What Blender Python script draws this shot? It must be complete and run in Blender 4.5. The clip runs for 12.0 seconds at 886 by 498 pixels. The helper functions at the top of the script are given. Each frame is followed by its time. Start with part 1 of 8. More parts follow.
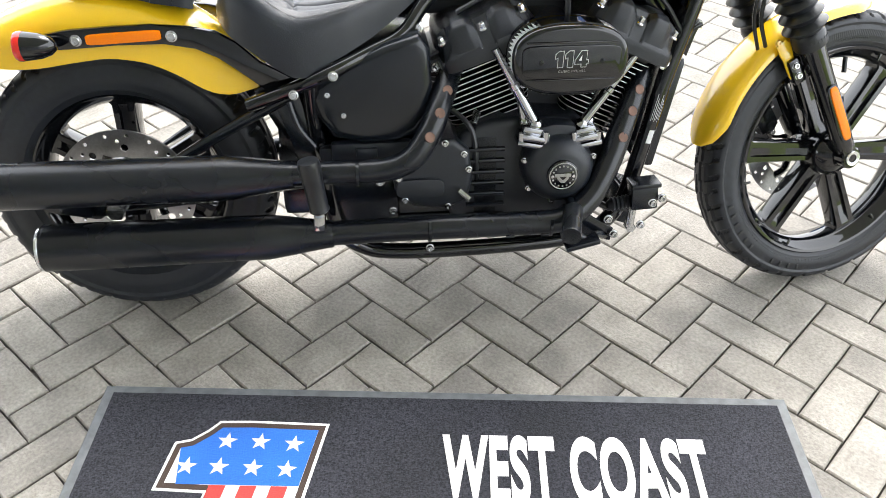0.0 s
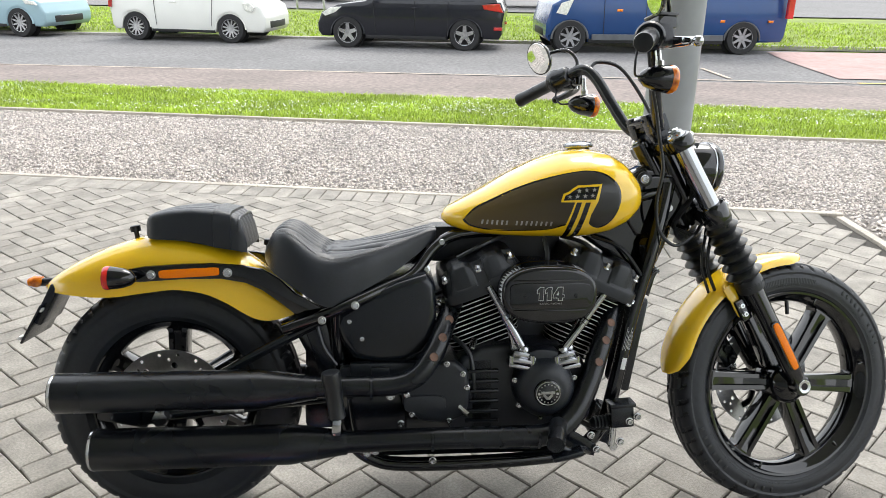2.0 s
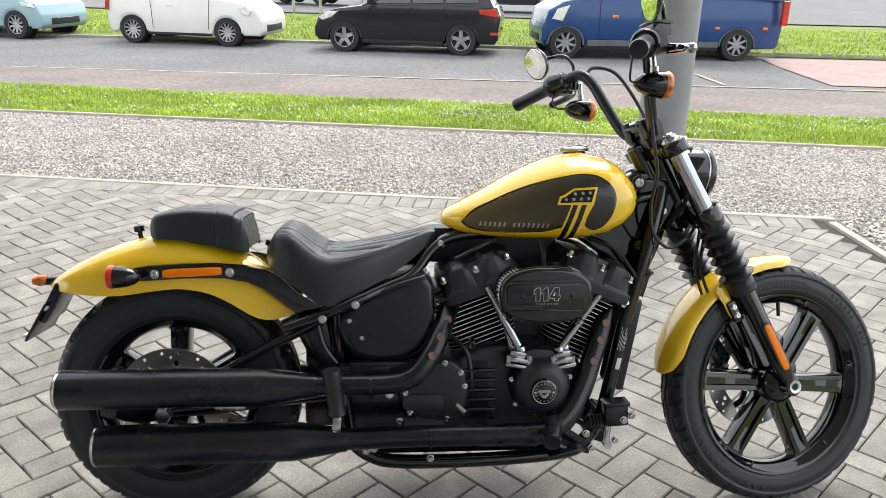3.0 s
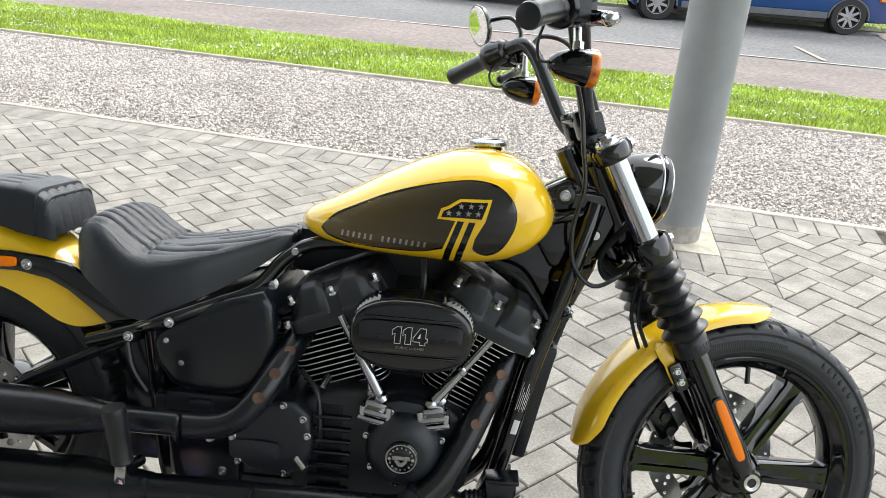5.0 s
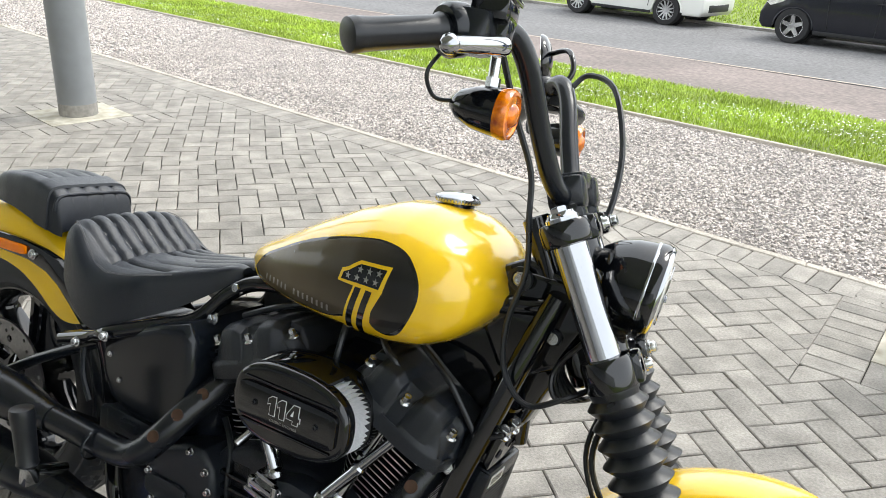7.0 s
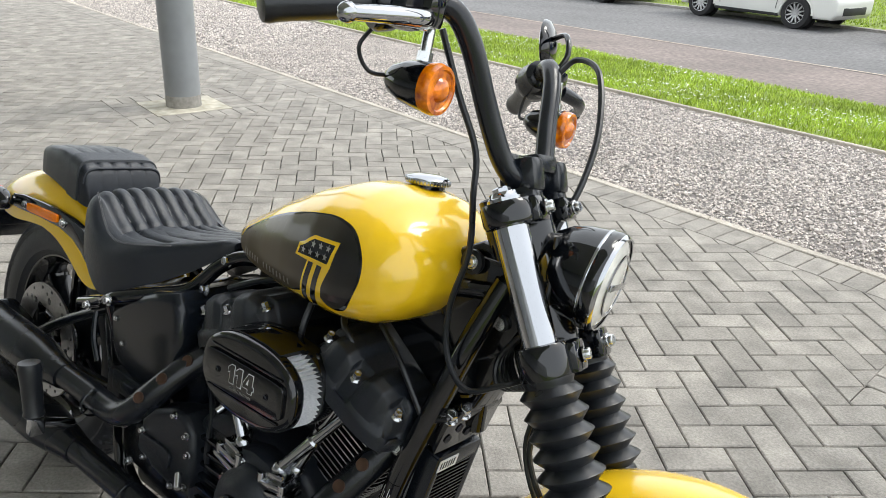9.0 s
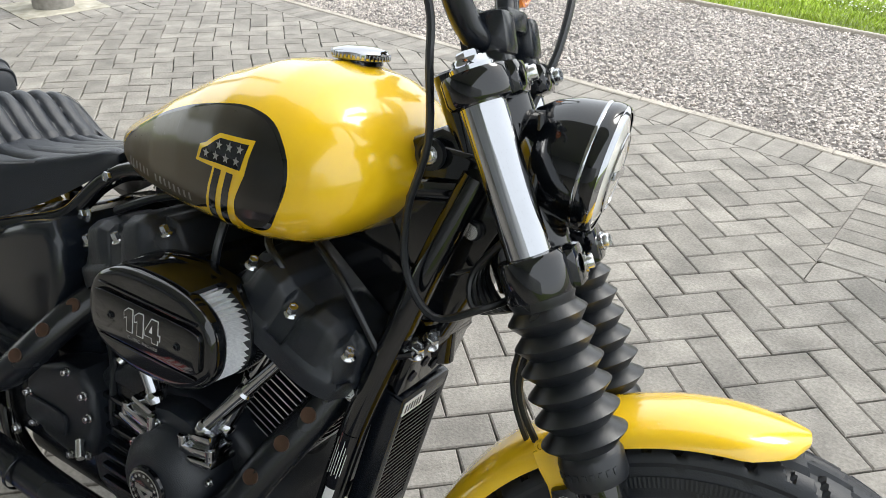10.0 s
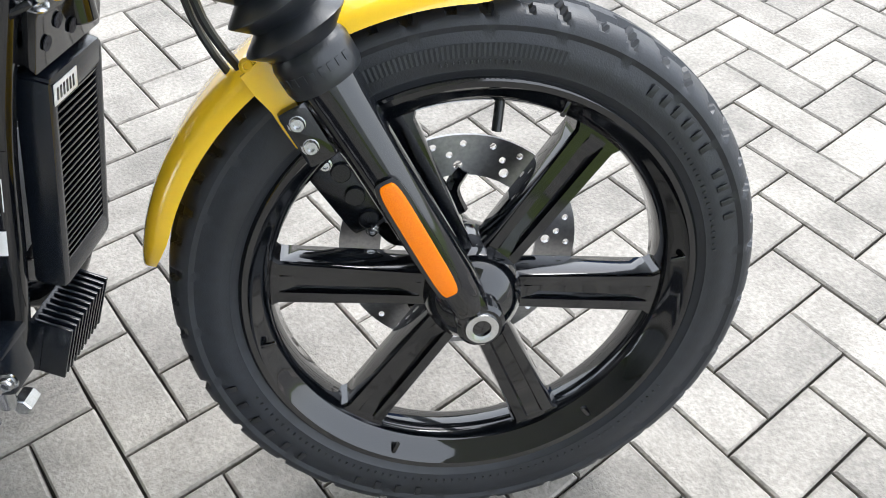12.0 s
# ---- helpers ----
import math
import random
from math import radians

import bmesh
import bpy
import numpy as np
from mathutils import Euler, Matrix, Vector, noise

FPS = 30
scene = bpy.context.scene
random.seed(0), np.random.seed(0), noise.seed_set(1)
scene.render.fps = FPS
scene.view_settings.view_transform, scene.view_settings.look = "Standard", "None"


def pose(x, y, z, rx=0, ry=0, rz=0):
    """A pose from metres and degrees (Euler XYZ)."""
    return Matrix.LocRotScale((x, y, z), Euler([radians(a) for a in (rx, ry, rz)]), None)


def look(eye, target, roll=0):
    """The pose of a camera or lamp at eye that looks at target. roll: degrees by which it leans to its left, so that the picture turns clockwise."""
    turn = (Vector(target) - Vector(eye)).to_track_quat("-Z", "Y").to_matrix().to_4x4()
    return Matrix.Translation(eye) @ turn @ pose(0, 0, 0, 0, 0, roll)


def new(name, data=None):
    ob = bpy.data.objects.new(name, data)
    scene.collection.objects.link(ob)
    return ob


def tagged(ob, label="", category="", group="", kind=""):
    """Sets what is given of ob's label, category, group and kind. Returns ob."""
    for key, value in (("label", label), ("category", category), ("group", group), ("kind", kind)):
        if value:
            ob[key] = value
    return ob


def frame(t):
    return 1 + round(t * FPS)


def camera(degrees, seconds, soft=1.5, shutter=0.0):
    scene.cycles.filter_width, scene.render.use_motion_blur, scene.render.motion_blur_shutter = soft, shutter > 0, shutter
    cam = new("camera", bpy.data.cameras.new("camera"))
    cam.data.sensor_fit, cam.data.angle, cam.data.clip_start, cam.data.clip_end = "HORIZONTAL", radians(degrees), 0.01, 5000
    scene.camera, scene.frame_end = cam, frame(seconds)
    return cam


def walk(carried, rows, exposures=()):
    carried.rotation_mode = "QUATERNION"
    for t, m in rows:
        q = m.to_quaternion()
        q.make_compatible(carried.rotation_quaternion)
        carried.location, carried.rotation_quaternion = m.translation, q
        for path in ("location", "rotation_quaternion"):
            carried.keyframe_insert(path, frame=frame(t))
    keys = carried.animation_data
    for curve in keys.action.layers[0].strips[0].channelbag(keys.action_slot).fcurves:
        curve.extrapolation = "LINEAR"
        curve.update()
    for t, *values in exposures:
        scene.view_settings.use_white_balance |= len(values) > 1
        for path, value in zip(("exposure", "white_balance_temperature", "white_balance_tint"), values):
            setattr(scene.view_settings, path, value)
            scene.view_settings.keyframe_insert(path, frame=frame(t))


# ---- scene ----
cam = camera(59.4, 12.0, 0.8)
PATH = [
    (0, (0.602, -1.458, 1.369), (0.709, 0.051, 0.061), 0.7),
    (0.4, (0.615, -1.546, 1.386), (0.706, 0.108, 0.266), 0.5),
    (0.5, (0.614, -1.566, 1.395), (0.707, 0.116, 0.317), 0.5),
    (1, (0.622, -1.636, 1.404), (0.707, 0.153, 0.515), 0.6),
    (1.5, (0.62, -1.691, 1.399), (0.705, 0.154, 0.633), 0.7),
    (2, (0.609, -1.774, 1.413), (0.696, 0.095, 0.707), 0.8),
    (2.5, (0.59, -1.822, 1.419), (0.68, 0.053, 0.731), 0.9),
    (3, (0.598, -1.811, 1.418), (0.698, 0.061, 0.723), 1.2),
    (3.2, (0.619, -1.789, 1.42), (0.726, 0.08, 0.717), 1.5),
    (4.8, (0.987, -1.361, 1.403), (0.94, 0.466, 0.591), 4.0),
    (5, (1.065, -1.326, 1.397), (0.96, 0.496, 0.58), 4.2),
    (5.5, (1.275, -1.232, 1.388), (0.989, 0.569, 0.566), 4.5),
    (6, (1.402, -1.095, 1.372), (0.9, 0.662, 0.559), 4.4),
    (6.5, (1.514, -0.96, 1.38), (0.785, 0.723, 0.582), 3.9),
    (7, (1.654, -0.838, 1.375), (0.715, 0.746, 0.593), 3.2),
    (7.2, (1.723, -0.801, 1.379), (0.709, 0.738, 0.604), 2.9),
    (8.8, (1.875, -0.716, 1.363), (0.676, 0.69, 0.596), 2.3),
    (9, (1.853, -0.699, 1.35), (0.676, 0.714, 0.563), 2.4),
    (9.5, (1.756, -0.63, 1.304), (0.671, 0.805, 0.431), 2.2),
    (10, (1.675, -0.551, 1.239), (0.745, 0.905, 0.231), 1.5),
    (10.2, (1.655, -0.523, 1.205), (0.801, 0.931, 0.13), 1.2),
    (10.3, (1.641, -0.507, 1.18), (0.835, 0.954, 0.078), 0.9),
    (10.5, (1.632, -0.481, 1.141), (0.906, 0.975, -0.022), 0.4),
    (10.8, (1.62, -0.447, 1.083), (1.043, 1.001, -0.169), -0.5),
    (11, (1.632, -0.437, 1.049), (1.144, 0.99, -0.265), -0.5),
    (11.5, (1.646, -0.45, 1.01), (1.419, 0.895, -0.452), 0.9),
    (12, (1.638, -0.507, 1.015), (1.556, 0.831, -0.47), 1.8),
]
EXPOSURES = [(0.0, 1.78, 6450, 9), (0.5, 1.58, 6500, 12), (1.0, 1.23, 6500, 10), (1.5, 1.0, 6450, 8), (2.0, 0.9, 6450, 8), (3.0, 0.85, 6450, 8), (5.0, 0.98, 6400, 7), (7.0, 0.85, 6400, 7),
             (9.0, 0.6, 6400, 7), (9.5, 0.65, 6400, 7), (10.5, 0.8, 6400, 7), (11.0, 1.1, 6350, 8), (12.0, 1.4, 6080, 9)]
walk(cam, [(t, look(eye, target, roll)) for t, eye, target, roll in PATH], EXPOSURES)

# ---- light ----
world = bpy.data.worlds.new("overcast_sky")
scene.world = world
world.use_nodes = True
wn, wl = world.node_tree.nodes, world.node_tree.links
sky = wn.new("ShaderNodeTexSky")
sky.sky_type = "NISHITA"
sky.sun_disc = False
sky.sun_elevation, sky.sun_rotation = radians(52), radians(25)
sky.air_density, sky.dust_density, sky.ozone_density = 1.0, 4.0, 1.0
soft_sky = wn.new("ShaderNodeMixRGB")
soft_sky.inputs["Fac"].default_value = 0.75
soft_sky.inputs["Color2"].default_value = (9.2, 9.35, 9.6, 1)
wl.new(sky.outputs["Color"], soft_sky.inputs["Color1"])
wl.new(soft_sky.outputs["Color"], wn["Background"].inputs["Color"])
wn["Background"].inputs["Strength"].default_value = 0.15

sun = new("sun", bpy.data.lights.new("sun", "SUN"))
sun.data.energy, sun.data.angle, sun.data.color = 1.2, radians(25), (1.0, 0.97, 0.92)
sun.matrix_world = look((6, 13, 18), (0, 0, 0))


# ---- materials ----
def material(name, color, rough=0.5, metal=0.0, second=None, grain=60.0, spread=0.35, bump=0.0, bump_scale=200.0,
             coat=0.0, pits=0.0, stains=3.0, stain_mix=0.2, rough_var=0.1, per_piece=0.0, emit=None, transmission=0.0, specular=0.5):
    """A principled surface with variation at two scales, and a little per-piece change where asked."""
    m = bpy.data.materials.new(name)
    m.use_nodes = True
    n, l = m.node_tree.nodes, m.node_tree.links
    p = n["Principled BSDF"]
    co = n.new("ShaderNodeTexCoord")
    fine = n.new("ShaderNodeTexNoise")
    fine.inputs["Scale"].default_value, fine.inputs["Detail"].default_value = grain, 4
    big = n.new("ShaderNodeTexNoise")
    big.inputs["Scale"].default_value, big.inputs["Detail"].default_value = stains, 3
    where = co.outputs["Object"]
    if per_piece:                   # no two pieces share their grain
        own = n.new("ShaderNodeObjectInfo")
        far = n.new("ShaderNodeVectorMath")
        far.operation = "SCALE"
        far.inputs[0].default_value = (37.0, 53.0, 0.0)
        l.new(own.outputs["Random"], far.inputs["Scale"])
        moved = n.new("ShaderNodeVectorMath")
        l.new(where, moved.inputs[0])
        l.new(far.outputs["Vector"], moved.inputs[1])
        where = moved.outputs["Vector"]
    l.new(where, fine.inputs["Vector"])
    l.new(where, big.inputs["Vector"])
    if second is None:
        second = tuple(c * (1 - spread) for c in color)
    ramp = n.new("ShaderNodeValToRGB")
    ramp.color_ramp.elements[0].position, ramp.color_ramp.elements[1].position = 0.3, 0.7
    ramp.color_ramp.elements[0].color, ramp.color_ramp.elements[1].color = (*second, 1), (*color, 1)
    l.new(fine.outputs["Fac"], ramp.inputs["Fac"])
    out = ramp.outputs["Color"]
    bright = n.new("ShaderNodeMapRange")
    bright.inputs["From Min"].default_value, bright.inputs["From Max"].default_value = 0.3, 0.7
    bright.inputs["To Min"].default_value, bright.inputs["To Max"].default_value = 1 - stain_mix, 1 + stain_mix
    l.new(big.outputs["Fac"], bright.inputs["Value"])
    if pits:
        pit = n.new("ShaderNodeTexNoise")
        pit.inputs["Scale"].default_value, pit.inputs["Detail"].default_value, pit.inputs["Roughness"].default_value = 170, 3, 0.75
        l.new(where, pit.inputs["Vector"])
        dots = n.new("ShaderNodeValToRGB")
        dots.color_ramp.elements[0].position, dots.color_ramp.elements[1].position = 0.40, 0.45
        dots.color_ramp.elements[0].color = (1 - pits, 1 - pits, 1 - pits, 1)
        flecks = dots.color_ramp.elements.new(0.62)
        flecks.color = (1, 1, 1, 1)
        dots.color_ramp.elements[-1].position, dots.color_ramp.elements[-1].color = 0.70, (1.25, 1.25, 1.25, 1)
        dots.color_ramp.elements[1].color = (1, 1, 1, 1)
        mul = n.new("ShaderNodeMixRGB")
        mul.blend_type = "MULTIPLY"
        mul.inputs["Fac"].default_value = 1.0
        l.new(out, mul.inputs["Color1"])
        l.new(dots.outputs["Color"], mul.inputs["Color2"])
        out = mul.outputs["Color"]
    hsv = n.new("ShaderNodeHueSaturation")
    l.new(out, hsv.inputs["Color"])
    value = bright.outputs["Result"]
    if per_piece:
        info = n.new("ShaderNodeObjectInfo")
        geo = n.new("ShaderNodeNewGeometry")
        both = n.new("ShaderNodeMath")
        both.operation = "ADD"
        l.new(info.outputs["Random"], both.inputs[0])
        l.new(geo.outputs["Random Per Island"], both.inputs[1])
        wrap = n.new("ShaderNodeMath")
        wrap.operation = "FRACT"
        l.new(both.outputs[0], wrap.inputs[0])
        vary = n.new("ShaderNodeMapRange")
        vary.inputs["To Min"].default_value, vary.inputs["To Max"].default_value = 1 - per_piece, 1 + per_piece
        l.new(wrap.outputs[0], vary.inputs["Value"])
        times = n.new("ShaderNodeMath")
        times.operation = "MULTIPLY"
        l.new(value, times.inputs[0])
        l.new(vary.outputs["Result"], times.inputs[1])
        value = times.outputs[0]
    l.new(value, hsv.inputs["Value"])
    l.new(hsv.outputs["Color"], p.inputs["Base Color"])
    rr = n.new("ShaderNodeMapRange")
    rr.inputs["To Min"].default_value, rr.inputs["To Max"].default_value = max(0.02, rough - rough_var), min(1, rough + rough_var)
    l.new(big.outputs["Fac"], rr.inputs["Value"])
    l.new(rr.outputs["Result"], p.inputs["Roughness"])
    p.inputs["Metallic"].default_value = metal
    p.inputs["Specular IOR Level"].default_value = specular
    p.inputs["Coat Weight"].default_value, p.inputs["Coat Roughness"].default_value = coat, 0.04
    p.inputs["Transmission Weight"].default_value = transmission
    if emit:
        p.inputs["Emission Color"].default_value, p.inputs["Emission Strength"].default_value = (*emit[0], 1), emit[1]
    if bump:
        rel = n.new("ShaderNodeTexNoise")
        rel.inputs["Scale"].default_value, rel.inputs["Detail"].default_value = bump_scale, 3
        l.new(where, rel.inputs["Vector"])
        b = n.new("ShaderNodeBump")
        b.inputs["Strength"].default_value, b.inputs["Distance"].default_value = bump, 0.002
        l.new(rel.outputs["Fac"], b.inputs["Height"])
        l.new(b.outputs["Normal"], p.inputs["Normal"])
    return m


M = {}
M["paver"] = material("grey_concrete_block", (0.310, 0.288, 0.256), 0.85, second=(0.205, 0.191, 0.170), grain=120, bump=1.0, bump_scale=200, stains=8, stain_mix=0.26, per_piece=0.15, pits=0.65)
M["joint"] = material("jointing_sand", (0.060, 0.055, 0.048), 0.95, grain=220, bump=0.6, bump_scale=300)
M["edging"] = material("pale_concrete_edging", (0.55, 0.50, 0.43), 0.9, grain=90, bump=0.4, stains=4, stain_mix=0.2)
M["gravel"] = material("granite_chippings", (0.66, 0.60, 0.555), 0.85, second=(0.52, 0.475, 0.44), grain=60, stains=2, stain_mix=0.1, per_piece=0.36)
# Bed toned dark so its colour gives the shade between chippings.
M["shaded_gravel_bed"] = material("shaded_gravel_bed", (0.105, 0.095, 0.088), 0.95, second=(0.25, 0.23, 0.215), grain=45, bump=1.0, bump_scale=45)
M["soil"] = material("grassy_soil", (0.20, 0.26, 0.045), 0.95, second=(0.12, 0.16, 0.03), grain=20, stains=1.2, stain_mix=0.3)
M["grass"] = material("grass_blade", (0.43, 0.55, 0.06), 0.6, second=(0.29, 0.40, 0.038), grain=4, stains=1.0, stain_mix=0.3, per_piece=0.35)
M["petal"] = material("white_petal", (0.85, 0.86, 0.82), 0.7, grain=30, spread=0.1)
M["asphalt"] = material("grey_asphalt", (0.20, 0.195, 0.195), 0.9, second=(0.10, 0.098, 0.098), grain=16, bump=0.5, bump_scale=90, stains=0.5, stain_mix=0.15)
M["asphalt_red"] = material("brownish_asphalt_strip", (0.25, 0.205, 0.185), 0.9, second=(0.13, 0.108, 0.10), grain=16, bump=0.5, bump_scale=80, stains=0.7, stain_mix=0.2)
M["pink"] = material("pink_block_paving", (0.40, 0.27, 0.25), 0.9, second=(0.31, 0.215, 0.20), grain=8, stains=1, stain_mix=0.15)
M["line"] = material("worn_road_paint", (0.50, 0.41, 0.33), 0.8, second=(0.30, 0.25, 0.21), grain=25, stains=3)
M["line_yellow"] = material("yellow_road_paint", (0.75, 0.52, 0.12), 0.8, second=(0.5, 0.36, 0.12), grain=25)
M["kerb"] = material("kerb_concrete", (0.38, 0.36, 0.33), 0.9, grain=30, stains=2, stain_mix=0.25)
M["steel_grey"] = material("grey_painted_steel_column", (0.265, 0.280, 0.290), 0.42, second=(0.232, 0.244, 0.254), grain=8, stains=5, stain_mix=0.07, coat=0.1)
M["pad"] = material("stained_concrete_pad", (0.50, 0.47, 0.40), 0.9, second=(0.36, 0.33, 0.25), grain=12, bump=0.4, stains=6, stain_mix=0.25)
M["canopy"] = material("pale_unseen_canopy", (0.70, 0.70, 0.71), 0.7, grain=4, spread=0.06, stains=0.4, stain_mix=0.05)
M["wall"] = material("grey_unseen_wall", (0.42, 0.43, 0.46), 0.5, grain=6, spread=0.1, stains=0.5)
M["mat_pile"] = material("charcoal_mat_pile", (0.042, 0.042, 0.054), 0.95, second=(0.004, 0.004, 0.007), grain=240, bump=1.0, bump_scale=300, stains=5, stain_mix=0.3)
M["mat_rubber"] = material("grey_rubber_border", (0.15, 0.16, 0.17), 0.55, grain=40, bump=0.2, stains=5)
M["pile_white"] = material("white_mat_pile", (0.78, 0.76, 0.74), 0.95, second=(0.6, 0.58, 0.57), grain=420, bump=1.0, bump_scale=520)
M["pile_blue"] = material("blue_mat_pile", (0.03, 0.17, 0.62), 0.95, second=(0.02, 0.11, 0.45), grain=420, bump=1.0, bump_scale=520)
M["pile_red"] = material("red_mat_pile", (0.55, 0.06, 0.05), 0.95, second=(0.4, 0.04, 0.04), grain=420, bump=1.0, bump_scale=520)
M["pile_brown"] = material("brown_mat_pile", (0.07, 0.045, 0.035), 0.95, grain=420, bump=1.0, bump_scale=520)
# the motorcycle
M["yellow"] = material("gold_yellow_pearl_paint", (0.90, 0.57, 0.012), 0.24, metal=0.0, second=(0.86, 0.54, 0.011), grain=900, coat=1.0, stains=3, stain_mix=0.03, rough_var=0.03)
M["gloss"] = material("gloss_black_paint", (0.0032, 0.0041, 0.0058), 0.07, second=(0.0026, 0.0033, 0.0048), grain=50, specular=0.55, stain_mix=0.1, rough_var=0.02, coat=0.3)
M["satin"] = material("satin_black_coating", (0.0062, 0.0085, 0.0130), 0.22, second=(0.005, 0.0070, 0.0105), grain=40, stains=8, rough_var=0.05)
M["wrinkle"] = material("wrinkle_black_coating", (0.0120, 0.0155, 0.0220), 0.34, grain=300, bump=0.35, bump_scale=900, stains=9)
M["muffler"] = material("matt_black_heat_coating", (0.0062, 0.0082, 0.0122), 0.27, grain=60, bump=0.08, bump_scale=700, stains=5, rough_var=0.04)
M["rubber"] = material("black_tyre_rubber", (0.013, 0.016, 0.022), 0.46, second=(0.009, 0.011, 0.015), grain=80, bump=0.15, bump_scale=500, stains=6, stain_mix=0.25)
M["soft_rubber"] = material("black_moulded_rubber", (0.0105, 0.0125, 0.016), 0.30, grain=60, bump=0.12, bump_scale=600, stains=9)
M["leather"] = material("black_grained_vinyl", (0.0105, 0.0140, 0.0215), 0.34, second=(0.0075, 0.0100, 0.0155), specular=0.55, grain=240, bump=0.35, bump_scale=800, stains=6)
M["thread"] = material("grey_stitching", (0.20, 0.20, 0.21), 0.7, grain=200)
M["chrome"] = material("polished_chrome", (0.44, 0.45, 0.47), 0.07, metal=1.0, spread=0.03, stains=6, stain_mix=0.03, rough_var=0.03)
M["steel"] = material("zinc_plated_steel", (0.62, 0.63, 0.64), 0.24, metal=1.0, grain=120, spread=0.1, stains=9)
M["disc"] = material("brushed_brake_disc", (0.36, 0.36, 0.37), 0.34, metal=1.0, second=(0.28, 0.28, 0.29), grain=200, stains=12)
M["disc_rear"] = material("bright_brake_disc", (0.55, 0.55, 0.56), 0.33, metal=1.0, second=(0.44, 0.44, 0.45), grain=200, stains=12)
M["fin_edge"] = material("machined_fin_edge", (0.80, 0.81, 0.83), 0.42, metal=0.7, grain=90, stains=9)
M["pleat"] = material("white_filter_pleats", (0.82, 0.83, 0.84), 0.5, second=(0.62, 0.63, 0.65), grain=260, bump=0.5, bump_scale=700)
M["amber"] = material("amber_plastic_lens", (0.95, 0.27, 0.0), 0.14, second=(0.36, 0.055, 0.0), grain=70, coat=0.8, specular=0.5, bump=0.5, bump_scale=120, stains=40, stain_mix=0.25)
M["reflector"] = material("amber_reflector", (0.95, 0.25, 0.0), 0.2, second=(0.85, 0.18, 0.0), grain=900, coat=0.1, specular=0.3, bump=0.4, bump_scale=900, stain_mix=0.06)
M["red_lens"] = material("red_plastic_lens", (0.65, 0.02, 0.012), 0.15, coat=0.6, grain=500)
M["lens"] = material("headlamp_glass", (0.80, 0.80, 0.74), 0.08, second=(0.55, 0.55, 0.52), grain=30, coat=1.0, stains=14, stain_mix=0.15)
M["mirror"] = material("mirror_glass", (0.9, 0.91, 0.92), 0.02, metal=1.0, spread=0.0, rough_var=0.0, stain_mix=0.0)
M["silver"] = material("silver_graphic", (0.46, 0.45, 0.43), 0.35, metal=0.5, grain=100)
M["white_print"] = material("white_print", (0.72, 0.72, 0.72), 0.5, grain=100, spread=0.1)
M["hole"] = material("bare_pipe_in_slot", (0.12, 0.07, 0.05), 0.35, metal=0.7, grain=60)


# ---- shape helpers ----
def pieces_of(bm):
    """Groups of vertices that touch or overlap: the separate pieces of a mesh."""
    bm.verts.index_update()
    bm.verts.ensure_lookup_table()
    seen, groups = set(), []
    for v in bm.verts:
        if v.index in seen:
            continue
        todo, got = [v], []
        seen.add(v.index)
        while todo:
            q = todo.pop()
            got.append(q)
            for e in q.link_edges:
                o = e.other_vert(q)
                if o.index not in seen:
                    seen.add(o.index)
                    todo.append(o)
        lo = [min(g.co[k] for g in got) - 0.001 for k in range(3)]
        hi = [max(g.co[k] for g in got) + 0.001 for k in range(3)]
        groups.append([lo, hi, [g.index for g in got]])
        if len(groups) > 60:
            return []
    joined = True
    while joined:
        joined = False
        for i in range(len(groups)):
            for j in range(len(groups) - 1, i, -1):
                a, b = groups[i], groups[j]
                if all(a[0][k] <= b[1][k] and b[0][k] <= a[1][k] for k in range(3)):
                    groups[i] = [[min(p) for p in zip(a[0], b[0])], [max(p) for p in zip(a[1], b[1])], a[2] + b[2]]
                    del groups[j]
                    joined = True
    return [g[2] for g in groups]


def islands_of(bm):
    """Every separate piece of a mesh by itself."""
    bm.verts.index_update()
    seen, groups = set(), []
    for v in bm.verts:
        if v.index in seen:
            continue
        todo, got = [v], []
        seen.add(v.index)
        while todo:
            q = todo.pop()
            got.append(q.index)
            for e in q.link_edges:
                o = e.other_vert(q)
                if o.index not in seen:
                    seen.add(o.index)
                    todo.append(o)
        groups.append(got)
    return groups


def part(name, bm, mat, parent=None, label="", smooth=True, angle=40, split=True):
    """Links a bmesh under a thing or a part; a few separate pieces become objects of their own."""
    bmesh.ops.recalc_face_normals(bm, faces=bm.faces)
    groups = islands_of(bm) if split == "islands" else pieces_of(bm) if split and parent else []
    if 2 <= len(groups) <= (60 if split == "islands" else 14):
        first = None
        for g in groups:
            one = bm.copy()
            keep = set(g)
            bmesh.ops.delete(one, geom=[v for i, v in enumerate(list(one.verts)) if i not in keep], context="VERTS")
            ob = part(name, one, mat, parent, label, smooth, angle, False)
            first = first or ob
        bm.free()
        return first
    me = bpy.data.meshes.new(name)
    bm.to_mesh(me)
    bm.free()
    return mesh_part(name, me, mat, parent, label, smooth, angle)


def mesh_part(name, me, mat, parent=None, label="", smooth=True, angle=40):
    if mat and not me.materials:
        me.materials.append(mat)
    if smooth and not me.get("shaded"):
        me.shade_smooth()
        me.set_sharp_from_angle(angle=radians(angle))
        me["shaded"] = 1
    ob = new(name, me)
    if parent:
        ob.parent = parent
        if label:
            ob["label"] = label
    return ob


def thing(name, label, category, group="", kind="", at=None):
    ob = new(name)
    ob.empty_display_size = 0.1
    if at is not None:
        ob.matrix_world = at
    return tagged(ob, label, category, group, kind)


